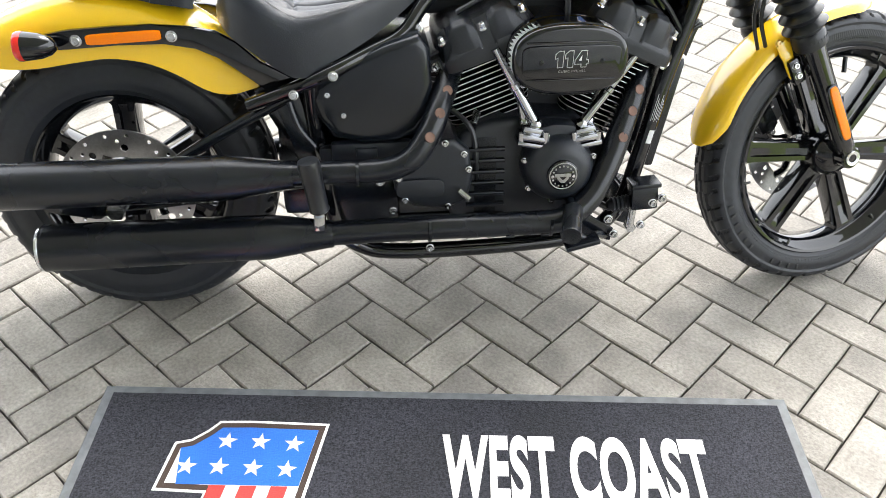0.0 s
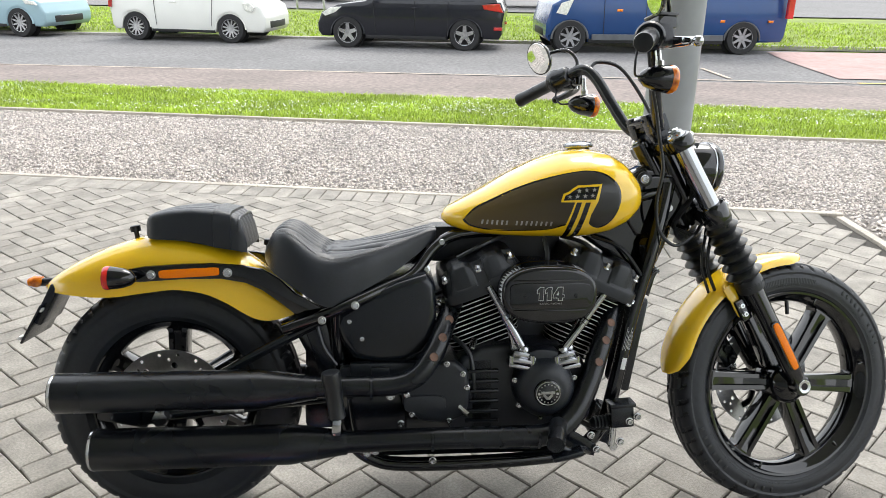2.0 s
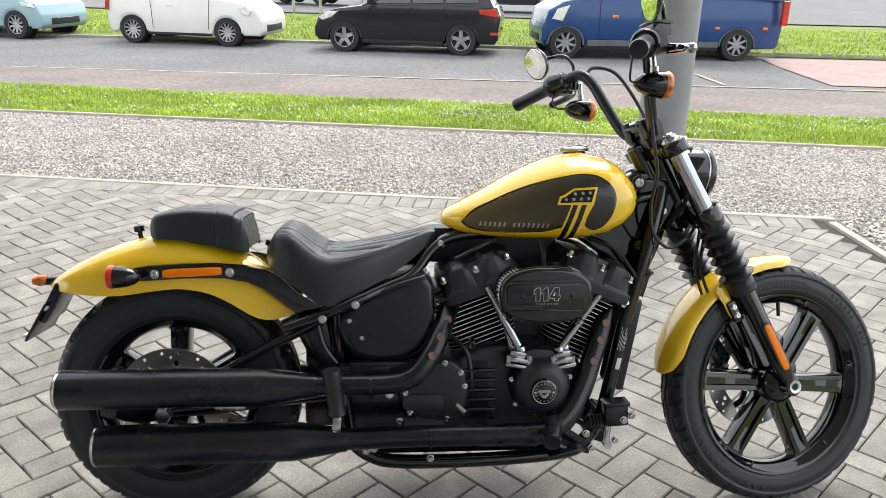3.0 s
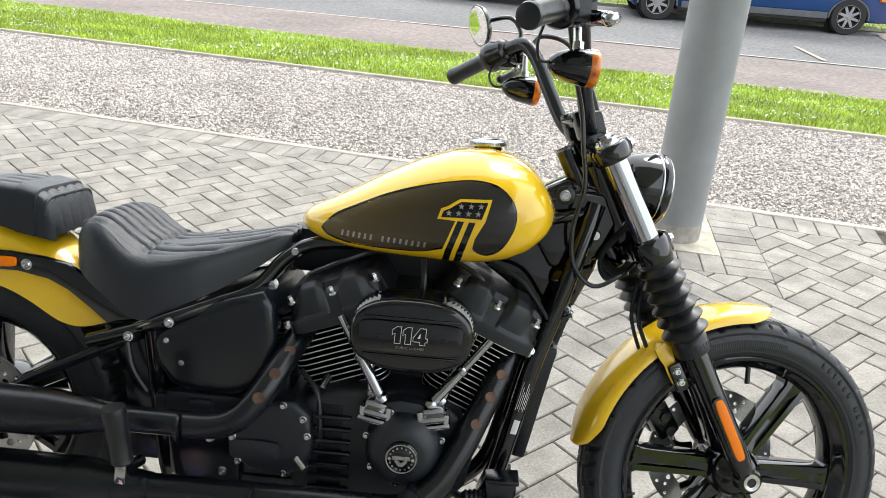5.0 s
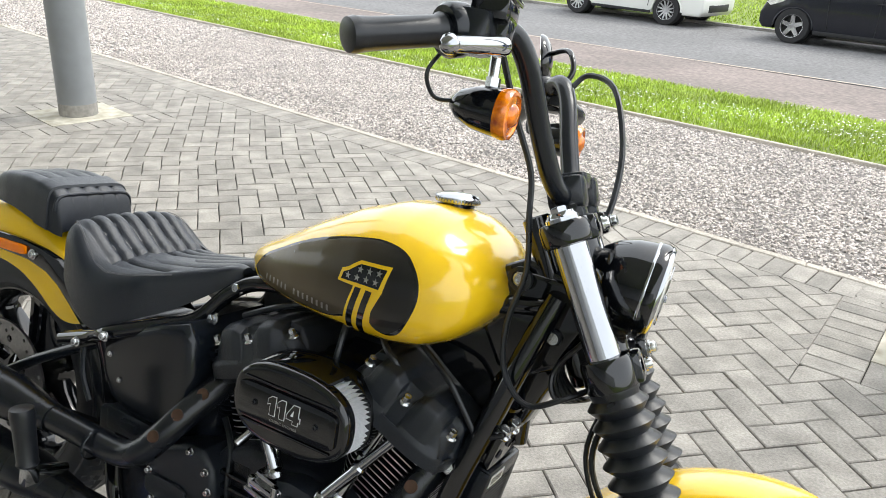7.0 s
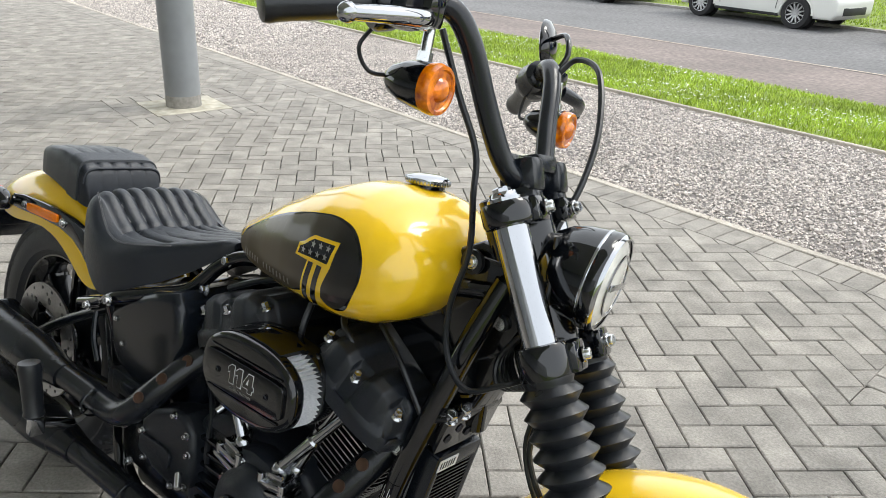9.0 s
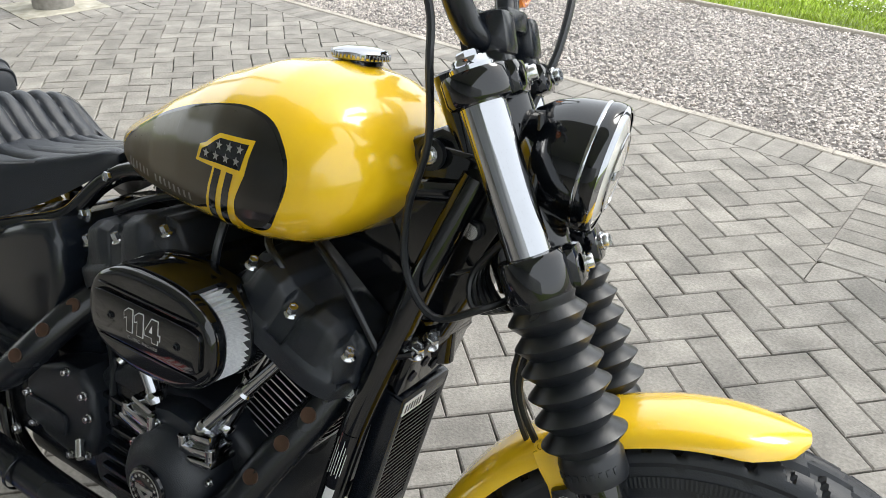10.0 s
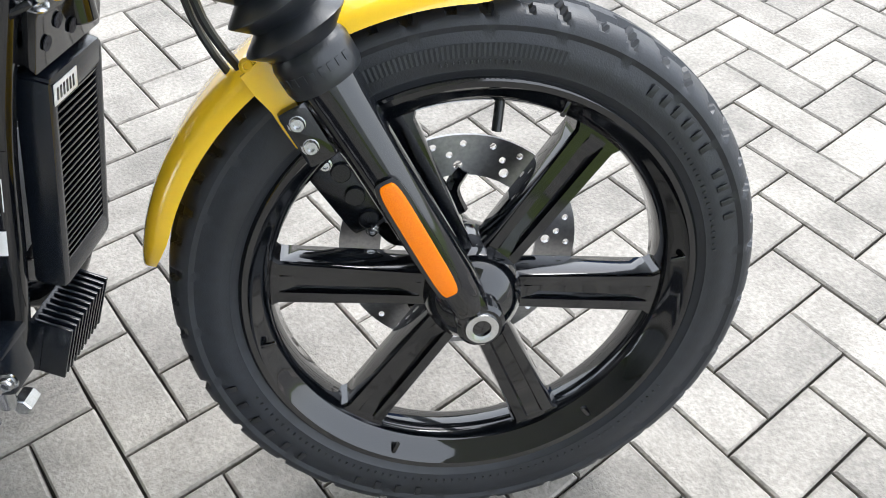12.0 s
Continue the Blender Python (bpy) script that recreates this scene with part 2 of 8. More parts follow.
def frame_of(d):
    d = Vector(d).normalized()
    a = Vector((0, 0, 1)) if abs(d.z) < 0.9 else Vector((1, 0, 0))
    u = d.cross(a).normalized()
    return u, d.cross(u).normalized(), d


def spline(pts, n=6):
    """A smooth line through the points."""
    p = [Vector(q) for q in pts]
    if len(p) < 3:
        return p
    out = []
    for i in range(len(p) - 1):
        a, b, c, d = p[max(i - 1, 0)], p[i], p[i + 1], p[min(i + 2, len(p) - 1)]
        for k in range(n):
            t = k / n
            out.append(0.5 * ((2 * b) + (c - a) * t + (2 * a - 5 * b + 4 * c - d) * t * t + (3 * b - a - 3 * c + d) * t ** 3))
    return out + [p[-1]]


def rings_to_faces(bm, rings, closed=False, caps=True):
    vs = [[bm.verts.new(p) for p in ring] for ring in rings]
    k = len(vs[0])
    pairs = list(zip(vs, vs[1:])) + ([(vs[-1], vs[0])] if closed else [])
    for a, b in pairs:
        for i in range(k):
            bm.faces.new((a[i], a[(i + 1) % k], b[(i + 1) % k], b[i]))
    if caps and not closed:
        bm.faces.new(list(reversed(vs[0])))
        bm.faces.new(vs[-1])
    return vs


def tube(bm, pts, r, seg=10, smooth=5, closed=False):
    """A pipe along a smooth line; r is a radius or one for each end."""
    p = spline(pts, smooth) if smooth else [Vector(q) for q in pts]
    r0, r1 = r if isinstance(r, tuple) else (r, r)
    u = None
    rings = []
    for i, q in enumerate(p):
        d = (p[min(i + 1, len(p) - 1)] - p[max(i - 1, 0)]).normalized()
        if u is None:
            u = frame_of(d)[0]
        u = (u - d * u.dot(d)).normalized()
        v = d.cross(u)
        rr = r0 + (r1 - r0) * i / max(1, len(p) - 1)
        rings.append([q + (u * math.cos(a) + v * math.sin(a)) * rr for a in (2 * math.pi * k / seg for k in range(seg))])
    rings_to_faces(bm, rings, closed)
    return bm


def lathe(bm, profile, at=(0, 0, 0), axis=(0, 1, 0), seg=32, closed=False):
    """Turns (radius, height) pairs about an axis."""
    u, v, d = frame_of(axis)
    at = Vector(at)
    rings = []
    for k in range(seg):
        a = 2 * math.pi * k / seg
        w = u * math.cos(a) + v * math.sin(a)
        rings.append([at + w * max(r, 1e-5) + d * h for r, h in profile])
    n = len(profile)
    vs = [[bm.verts.new(p) for p in ring] for ring in rings]
    for k in range(seg):
        a, b = vs[k], vs[(k + 1) % seg]
        for i in range(n if closed else n - 1):
            bm.faces.new((a[i], b[i], b[(i + 1) % n], a[(i + 1) % n]))
    bmesh.ops.remove_doubles(bm, verts=[q for row in vs for q in row], dist=2e-5)
    return bm


def rod(bm, a, b, r, seg=12, bevel=0.0):
    a, b = Vector(a), Vector(b)
    h = (b - a).length
    e = bevel or min(r, h) * 0.12
    lathe(bm, [(0, 0), (r - e, 0), (r, e), (r, h - e), (r - e, h), (0, h)], a, b - a, seg)
    return bm


def block(bm, at, size, bevel=0.004, turn=(0, 0, 0), m=None):
    """A box with rounded edges."""
    tmp = bmesh.new()
    bmesh.ops.create_cube(tmp, size=1)
    bmesh.ops.scale(tmp, vec=size, verts=tmp.verts)
    if bevel:
        bmesh.ops.bevel(tmp, geom=tmp.edges[:], offset=min(bevel, min(size) * 0.45), segments=2, profile=0.6, affect="EDGES")
    tmp.transform((m or Matrix()) @ pose(*at, *turn))
    merge(bm, tmp)
    return bm


def merge(bm, other):
    me = bpy.data.meshes.new("merge")
    other.to_mesh(me)
    other.free()
    bm.from_mesh(me)
    bpy.data.meshes.remove(me)


def plate(bm, outline, y0, y1, bevel=0.003, segments=2):
    """A flat outline in (x, z), as thick as from y0 to y1, with rounded rims."""
    tmp = bmesh.new()
    low = [tmp.verts.new((x, y0, z)) for x, z in outline]
    face = tmp.faces.new(low)
    made = bmesh.ops.extrude_face_region(tmp, geom=[face])
    bmesh.ops.translate(tmp, vec=(0, y1 - y0, 0), verts=[g for g in made["geom"] if isinstance(g, bmesh.types.BMVert)])
    bmesh.ops.recalc_face_normals(tmp, faces=tmp.faces)
    if bevel:
        rim = [e for e in tmp.edges if abs(e.verts[0].co.y - e.verts[1].co.y) < 1e-6]
        bmesh.ops.bevel(tmp, geom=rim, offset=bevel, segments=segments, profile=0.6, affect="EDGES")
    merge(bm, tmp)
    return bm


def oval(cx, cz, w, h, n=28, power=2.6, turn=0.0):
    """A rounded outline in (x, z)."""
    out = []
    for k in range(n):
        a = 2 * math.pi * k / n
        c, s = math.cos(a), math.sin(a)
        x, z = w * math.copysign(abs(c) ** (2 / power), c), h * math.copysign(abs(s) ** (2 / power), s)
        out.append((cx + x * math.cos(turn) - z * math.sin(turn), cz + x * math.sin(turn) + z * math.cos(turn)))
    return out


def bolt(bm, at, axis, r=0.007, h=0.007):
    """A socket screw with a washer."""
    lathe(bm, [(0, 0), (r * 1.35, 0), (r * 1.35, h * 0.25), (r, h * 0.3), (r, h * 0.85), (r * 0.85, h), (r * 0.5, h), (r * 0.45, h * 0.55), (0, h * 0.55)], at, axis, 12)
    return bm


def hex_bolt(bm, at, axis, r=0.007, h=0.009):
    """A flanged bolt with a six-sided head and a dished top."""
    lathe(bm, [(0, 0), (r * 1.5, 0), (r * 1.5, h * 0.14), (r * 1.1, h * 0.30), (0, h * 0.30)], at, axis, 18)
    lathe(bm, [(0, h * 0.2), (r, h * 0.2), (r, h * 0.92), (r * 0.9, h), (r * 0.62, h), (r * 0.55, h * 0.9), (0, h * 0.9)], at, axis, 6)
    return bm


def letters(text, size, m, mat, name, parent, depth=0.0006, label="", grow=0.0, spacing=1.0):
    """Raised writing in the built-in font, turned to mesh."""
    cu = bpy.data.curves.new(name, "FONT")
    cu.offset, cu.space_character = grow, spacing
    cu.body, cu.size, cu.extrude, cu.align_x, cu.align_y = text, size, depth, "CENTER", "CENTER"
    tmp = bpy.data.objects.new(name, cu)
    scene.collection.objects.link(tmp)
    me = bpy.data.meshes.new_from_object(tmp.evaluated_get(bpy.context.evaluated_depsgraph_get()))
    bpy.data.objects.remove(tmp)
    bpy.data.curves.remove(cu)
    me.transform(m)
    me.materials.clear()
    return mesh_part(name, me, mat, parent, label, smooth=False)


# ---- ground ----
SLOPE = -0.165                      # the street runs at this slope to the motorcycle


FALL_V, FALL_Z = [-50, 5.3, 8.0, 10.5, 15.5, 400], [0, 0, -0.21, -0.31, -0.46, -0.46]


def fall(v):
    """Height of the ground at v = y - SLOPE * x, which falls towards the road."""
    return float(np.interp(v, FALL_V, FALL_Z))


def strip(name, v0, v1, x0, x1, mat, lift=0.0, steps=8, label="", cat="ground", slope=SLOPE):
    bm = bmesh.new()
    rows = []
    for k in range(steps + 1):
        v = v0 + (v1 - v0) * k / steps
        rows.append([bm.verts.new((x, v + slope * x, fall(v + (slope - SLOPE) * x) + lift)) for x in np.linspace(x0, x1, 41)])
    for a, b in zip(rows, rows[1:]):
        for i in range(40):
            bm.faces.new((a[i], a[i + 1], b[i + 1], b[i]))
    return tagged(part(name, bm, mat, smooth=False), label, cat, kind="structure")


strip("ground", -60, 400, -300, 300, M["soil"], -0.12, 46, "earth under the forecourt, verge and road", "ground")
strip("shaded_gravel_bed", -1.6, 5.30, -12, 14, M["shaded_gravel_bed"], -0.022, 8, "bed of grey granite chippings beside the paving, darkened as shade between stones", "gravel")
strip("verge", 5.28, 7.88, -40, 30, M["soil"], 0.0, 6, "soil of the mown grass verge", "verge")
strip("road", 7.83, 17.3, -60, 60, M["asphalt"], -0.03, 8, "grey asphalt access road", "road")
strip("road_margin", 7.95, 10.75, -60, 60, M["asphalt_red"], -0.022, 6, "worn brownish asphalt margin of the road", "road", -0.12)
strip("road_line", 10.80, 10.88, -60, 7.6, M["line"], -0.017, 2, "faded pale line along the road", "road marking", -0.09)
strip("road_line", 10.80, 10.91, 7.6, 60, M["line_yellow"], -0.017, 2, "faded yellow line along the road", "road marking", -0.09)
strip("far_verge", 17.4, 27, -60, 60, M["soil"], 0.02, 4, "grass verge behind the parked cars", "verge", -0.1)
strip("car_park", 27, 60, -60, 60, M["asphalt"], 0.06, 4, "pale asphalt car park beyond the verge", "road", -0.1)

# pink block paved crossover and the parking bay line
bm = bmesh.new()
rows = []
for k in range(13):
    t = k / 12
    p, q = Vector((7.6, 10.75)).lerp(Vector((8.5, 15.5)), t), Vector((30, 8.8)).lerp(Vector((30, 14.8)), t)
    rows.append([bm.verts.new((x, y, fall(y - SLOPE * x) - 0.015)) for x, y in (p.lerp(q, j / 16) for j in range(17))])
for p, q in zip(rows, rows[1:]):
    for j in range(16):
        bm.faces.new((p[j], p[j + 1], q[j + 1], q[j]))
tagged(part("crossover", bm, M["pink"], smooth=False), "pink block paved crossover joining the road", "paving", kind="structure")
bm = bmesh.new()
bm.faces.new([bm.verts.new((x, y, fall(y + 0.165 * x) - 0.016)) for x, y in ((5.81, 12.2), (5.89, 12.2), (5.78, 10.6), (5.70, 10.6))])
tagged(part("bay_line", bm, M["line"], smooth=False), "short white bay line on the asphalt", "road marking", kind="structure")


def beam(name, v0, v1, x0, x1, lift0, lift1, mat, label, cat, piece=0.0, slope=SLOPE):
    """A long edging, split into lengths."""
    n = max(1, round((x1 - x0) / piece)) if piece else 1
    bm = bmesh.new()
    w = (x1 - x0) / n
    for k in range(n):
        a, b = x0 + k * w + (0.002 if piece else 0), x0 + (k + 1) * w - (0.002 if piece else 0)
        tmp = bmesh.new()
        c = [(x, v + slope * x, fall(v + (slope - SLOPE) * x) + z) for z in (lift0, lift1) for x, v in ((a, v0), (b, v0), (b, v1), (a, v1))]
        vs = [tmp.verts.new(q) for q in c]
        for f in ((3, 2, 1, 0), (4, 5, 6, 7), (0, 1, 5, 4), (1, 2, 6, 5), (2, 3, 7, 6), (3, 0, 4, 7)):
            tmp.faces.new([vs[i] for i in f])
        bmesh.ops.bevel(tmp, geom=tmp.edges[:], offset=0.005, segments=1, affect="EDGES")
        merge(bm, tmp)
    return tagged(part(name, bm, mat, smooth=False), label, cat, kind="structure")


EDGE = 3.05
beam("paving_edging", EDGE, EDGE + 0.05, -12, 3.2, -0.07, 0.006, M["edging"], "pale concrete edging between paving and gravel", "edging", 0.91)
beam("timber_edging", 5.25, 5.285, -30, 14, -0.07, 0.010, M["edging"], "thin weathered edging between gravel and grass", "edging", 2.4)
beam("far_kerb", 17.25, 17.4, -60, 40, -0.07, 0.03, M["kerb"], "low concrete kerb behind the parked cars", "kerb", 0.91, -0.1)

# side edging where the paving ends at the gravel
bm = bmesh.new()
block(bm, (3.15, 0.93, -0.03), (0.05, 3.1, 0.072), 0.005)
tagged(part("side_edging", bm, M["edging"]), "pale concrete edging at the paving's side", "edging", kind="structure")

rng = np.random.default_rng(4)


def scattered(name, verts, faces, mat, label, cat, smooth=False):
    me = bpy.data.meshes.new(name)
    me.from_pydata(verts, [], faces)
    ob = mesh_part(name, me, mat, smooth=False)
    return tagged(ob, label, cat, kind="stuff")


def stones(count, xs, vs, size, seed, name):
    """Angular chippings: squashed, uneven eight-sided pieces."""
    r = np.random.default_rng(seed)
    x = r.uniform(*xs, count)
    v = r.uniform(*vs, count)
    s = r.uniform(0.55, 1.25, count) * size
    base = np.array([(1, 0, 0), (0, 1, 0), (-1, 0, 0), (0, -1, 0), (0, 0, 1), (0, 0, -1)], float)
    p = base[None] * r.uniform(0.55, 1.25, (count, 6, 1)) + r.normal(0, 0.16, (count, 6, 3))
    p[:, :, 2] *= 0.62
    ang = r.uniform(0, 6.283, count)
    tilt = r.normal(0, 0.45, count)
    c, q = np.cos(tilt)[:, None], np.sin(tilt)[:, None]
    px, pz = p[:, :, 0] * c - p[:, :, 2] * q, p[:, :, 0] * q + p[:, :, 2] * c
    p[:, :, 0], p[:, :, 2] = px, pz
    c, q = np.cos(ang)[:, None], np.sin(ang)[:, None]
    px, py = p[:, :, 0] * c - p[:, :, 1] * q, p[:, :, 0] * q + p[:, :, 1] * c
    p[:, :, 0], p[:, :, 1] = px, py
    p *= s[:, None, None]
    p[:, :, 0] += x[:, None]
    p[:, :, 1] += (v + SLOPE * x)[:, None]
    p[:, :, 2] += (-0.018 + r.uniform(-0.005, 0.009, count))[:, None]
    f = np.array([(0, 1, 4), (1, 2, 4), (2, 3, 4), (3, 0, 4), (1, 0, 5), (2, 1, 5), (3, 2, 5), (0, 3, 5)])
    faces = (f[None] + 6 * np.arange(count)[:, None, None]).reshape(-1, 3)
    return scattered(name, p.reshape(-1, 3).tolist(), faces.tolist(), M["gravel"], "pale grey and pinkish granite chippings, loosely spread", "gravel")


stones(92000, (-5.2, 4.6), (EDGE + 0.06, 5.24), 0.0100, 1, "gravel")
stones(26000, (-12, -5.2), (EDGE + 0.06, 5.24), 0.015, 2, "gravel")
stones(7000, (4.6, 9), (2.2, 5.24), 0.02, 3, "gravel")
stones(6000, (3.23, 4.6), (0.4, 3.1), 0.017, 5, "gravel")


def blades(name, count, xs, vs, height, width, seed, lift=0.0, label=""):
    r = np.random.default_rng(seed)
    x, v = r.uniform(*xs, count), r.uniform(*vs, count)
    clump = np.array([noise.noise((a * 1.1, b * 1.1, seed)) for a, b in zip(x, v)])
    h = height * r.uniform(0.5, 1.25, count) * (1 + 0.5 * clump)
    a = r.uniform(0, 6.283, count)
    lean = r.normal(0, 0.5, (count, 2)) * h[:, None]
    dx, dy = np.cos(a) * width, np.sin(a) * width
    y = v + SLOPE * x
    z = np.interp(v, FALL_V, FALL_Z) + lift
    P = np.zeros((count, 5, 3))
    P[:, 0] = np.stack([x - dx, y - dy, z], 1)
    P[:, 1] = np.stack([x + dx, y + dy, z], 1)
    P[:, 2] = np.stack([x + dx * 0.8 + lean[:, 0] * 0.35, y + dy * 0.8 + lean[:, 1] * 0.35, z + h * 0.6], 1)
    P[:, 3] = np.stack([x - dx * 0.8 + lean[:, 0] * 0.35, y - dy * 0.8 + lean[:, 1] * 0.35, z + h * 0.6], 1)
    P[:, 4] = np.stack([x + lean[:, 0], y + lean[:, 1], z + h], 1)
    k = 5 * np.arange(count)[:, None]
    faces = (k + np.array([0, 1, 2, 3])).tolist() + (k + np.array([3, 2, 4])).tolist()
    return scattered(name, P.reshape(-1, 3).tolist(), faces, M["grass"], label, "grass")


blades("grass", 78000, (-9, 7.5), (5.29, 7.86), 0.042, 0.0038, 11, 0.0, "bright green mown grass verge with clover")
blades("grass", 16000, (-24, -9), (5.29, 7.86), 0.046, 0.008, 12, 0.0, "bright green mown grass verge with clover")
blades("grass", 34000, (-16, 16), (17.4, 25.5), 0.06, 0.012, 13, 0.02, "bright green grass behind the parked cars")


def daisies(count, xs, vs, seed):
    """Small white clover heads and daisies in drifts."""
    r = np.random.default_rng(seed)
    V, F = [], []
    while len(F) < count * 5:
        x, v = r.uniform(*xs), r.uniform(*vs)
        if noise.noise((x * 0.7, v * 1.6, 3.3)) + r.uniform(-0.35, 0.35) < 0.12:
            continue
        y, z, s = v + SLOPE * x, fall(v) + r.uniform(0.025, 0.045), r.uniform(0.006, 0.010)
        b = len(V)
        V += [(x, y, z + s * 0.6)] + [(x + s * math.cos(a), y + s * math.sin(a), z + r.uniform(-0.003, 0.003)) for a in (0, 1.257, 2.513, 3.77, 5.027)]
        F += [(b, b + 1 + i, b + 1 + (i + 1) % 5) for i in range(5)]
    return scattered("clover_flowers", V, F, M["petal"], "small white clover flowers scattered in the grass", "flowers")


daisies(2200, (-9, 7.5), (5.38, 7.8), 21)


# ---- the columns, and the unseen ceiling and wall that shape the light ----
def column(x, y, turn, dx, dy, w, d):
    root = thing("column", "round grey painted steel column on a concrete pad", "column", "columns under the canopy", at=pose(x, y, 0))
    bm = bmesh.new()
    lathe(bm, [(0.1245, 0.0), (0.1245, 0.06), (0.125, 0.07), (0.125, 4.6), (0, 4.6), ], seg=48, axis=(0, 0, 1))
    part("shaft", bm, M["steel_grey"], root)
    bm = bmesh.new()
    lathe(bm, [(0.1254, 0.004), (0.1257, 0.05), (0.1254, 0.085), (0.1235, 0.087)], seg=48, axis=(0, 0, 1))
    part("stained_foot", bm, M["kerb"], root, "rusty stained foot of the column")
    bm = bmesh.new()
    block(bm, (dx, dy, -0.028), (w, d, 0.062), 0.006, (0, 0, turn))
    part("concrete_pad", bm, M["pad"], root, "square stained concrete pad")
    return root


column(1.965, 2.23, -5.0, 0.005, 0.075, 0.40, 0.56)
column(-3.25, 2.385, -12.0, 0.0, 0.0, 0.484, 0.545)

# Unseen ceiling; its edges and tone shape the light on the motorcycle.
bm = bmesh.new()
block(bm, (-6.6, -4.65, 4.72), (19.6, 11.0, 0.24), 0.02, (0, 0, -4))
tagged(part("ceiling", bm, M["canopy"]), "plain pale grey canopy lining, unseen, cut and toned to shape the light", "ceiling", kind="structure")
# Unseen wall, added; its tone sets how much light bounces back.
bm = bmesh.new()
block(bm, (-3, -9.2, 2.3), (26, 0.3, 4.6), 0.01, (0, 0, -4))
tagged(part("wall_back", bm, M["wall"]), "plain grey wall added out of view behind the forecourt to bounce light", "wall", kind="structure")


# ---- the motorcycle: x forwards from the rear axle, right side at negative y ----
BIKE = thing("motorcycle", "gold-yellow and black cruiser motorcycle leaning on its side stand", "motorcycle", at=pose(0.0005, -0.037, 0, 0, 0, 1.3) @ pose(0, 0, 0, -12.14))
STEER_AXIS = Vector((-math.sin(radians(28)), 0, math.cos(radians(28))))
STEER_FOOT = Vector((1.787, 0, 0))
STEER = Matrix.Translation(STEER_FOOT) @ Matrix.Rotation(radians(11.956), 4, STEER_AXIS) @ Matrix.Translation(-STEER_FOOT)
R, L = -1, 1                        # right and left side, as signs of y


BAR_SET = []                        # filled while the bars are built: they sit a little to the left


def bp(name, bm, mat, parent=None, label="", steer=False, smooth=True, angle=40, apart=False):
    """A part of the motorcycle, turned with the bars where asked."""
    if steer and BAR_SET:
        for v in bm.verts:
            v.co += Vector((max(0.0, 0.008 + 0.068 * v.co.y), 0.034 + 0.045 * v.co.y, 0.0))
    if steer:
        bm.transform(STEER)
    return part(name, bm, M[mat], parent or BIKE, label, smooth, angle, "islands" if apart else True)


def tyre(cx, cz, radius, half, bead, seg, tread, name, parent, steer):
    """A tyre with a grooved crown, ribbed sidewalls and open beads."""
    prof = [(bead, -half * 0.72), (bead + 0.008, -half * 0.84), (bead + 0.016, -half * 0.90), (bead + 0.018, -half * 0.94), (bead + 0.020, -half * 0.94)]
    shoulder = radius - half * 0.58
    for k in range(1, 6):
        t = k / 5
        prof.append((bead + 0.020 + (shoulder - bead - 0.020) * t, -half * (0.94 + 0.06 * math.sin(math.pi * min(1, t * 1.1)))))
    crown = 31
    for k in range(1, crown):
        a = math.pi * (0.5 - k / crown)
        prof.append((shoulder + (radius - shoulder) * abs(math.cos(a)) ** 0.75, -half * math.sin(a) * 0.985))
    n = len(prof)
    prof += [(r, -y) for r, y in reversed(prof[:10])]
    bm = bmesh.new()
    rows = []
    for s in range(seg):
        a = 2 * math.pi * s / seg
        row = []
        for i, (r, y) in enumerate(prof):
            depth = 0.0
            if 8 <= i <= len(prof) - 9:
                w = y / half
                ph = (s / seg * tread) % 1.0
                ph = (ph + (0.5 if w > 0 else 0.0)) % 1.0
                cut = (ph + 0.30 * abs(w)) % 1.0
                if 0.30 < abs(w) < 0.97 and cut < 0.15:         # long cut to the shoulder
                    depth = 0.007 * min(1.0, (1.0 - abs(w)) * 5)
                if 0.52 < abs(w) < 0.90 and abs(cut - 0.52) < 0.06:     # short cut beside it
                    depth = 0.005 * min(1.0, (1.0 - abs(w)) * 5)
                if abs(abs(w) - 0.56) < 0.055 and cut < 0.52:   # links both
                    depth = 0.006
                if abs(abs(w) - 0.32) < 0.05 and (cut < 0.15 or cut > 0.55):
                    depth = 0.007
                if abs(w) < 0.06 and ph < 0.6:
                    depth = 0.004
            rr = r - depth
            row.append(bm.verts.new((cx + rr * math.cos(a), y, cz + rr * math.sin(a))))
        rows.append(row)
    for s in range(seg):
        a, b = rows[s], rows[(s + 1) % seg]
        for i in range(len(prof) - 1):
            bm.faces.new((a[i], b[i], b[i + 1], a[i + 1]))
    return bp(name, bm, "rubber", parent, "black road tyre with cut tread", steer, angle=28)


def arc_marks(cx, cz, r, y, spans, h, parent, steer, name="sidewall_lettering"):
    """Raised moulded marks on a sidewall, each a short bar."""
    bm = bmesh.new()
    for a0, a1, count in spans:
        for k in range(count):
            a = radians(a0 + (a1 - a0) * k / max(1, count - 1))
            m = Matrix.Translation((cx + r * math.cos(a), y, cz + r * math.sin(a))) @ Matrix.Rotation(-a, 4, "Y")
            block(bm, (0, 0, 0), (h, 0.0016, h * 0.55), 0.0004, m=m)
    return tagged(bp(name, bm, "soft_rubber", parent, "raised moulded marks on the tyre", steer), kind="stuff")


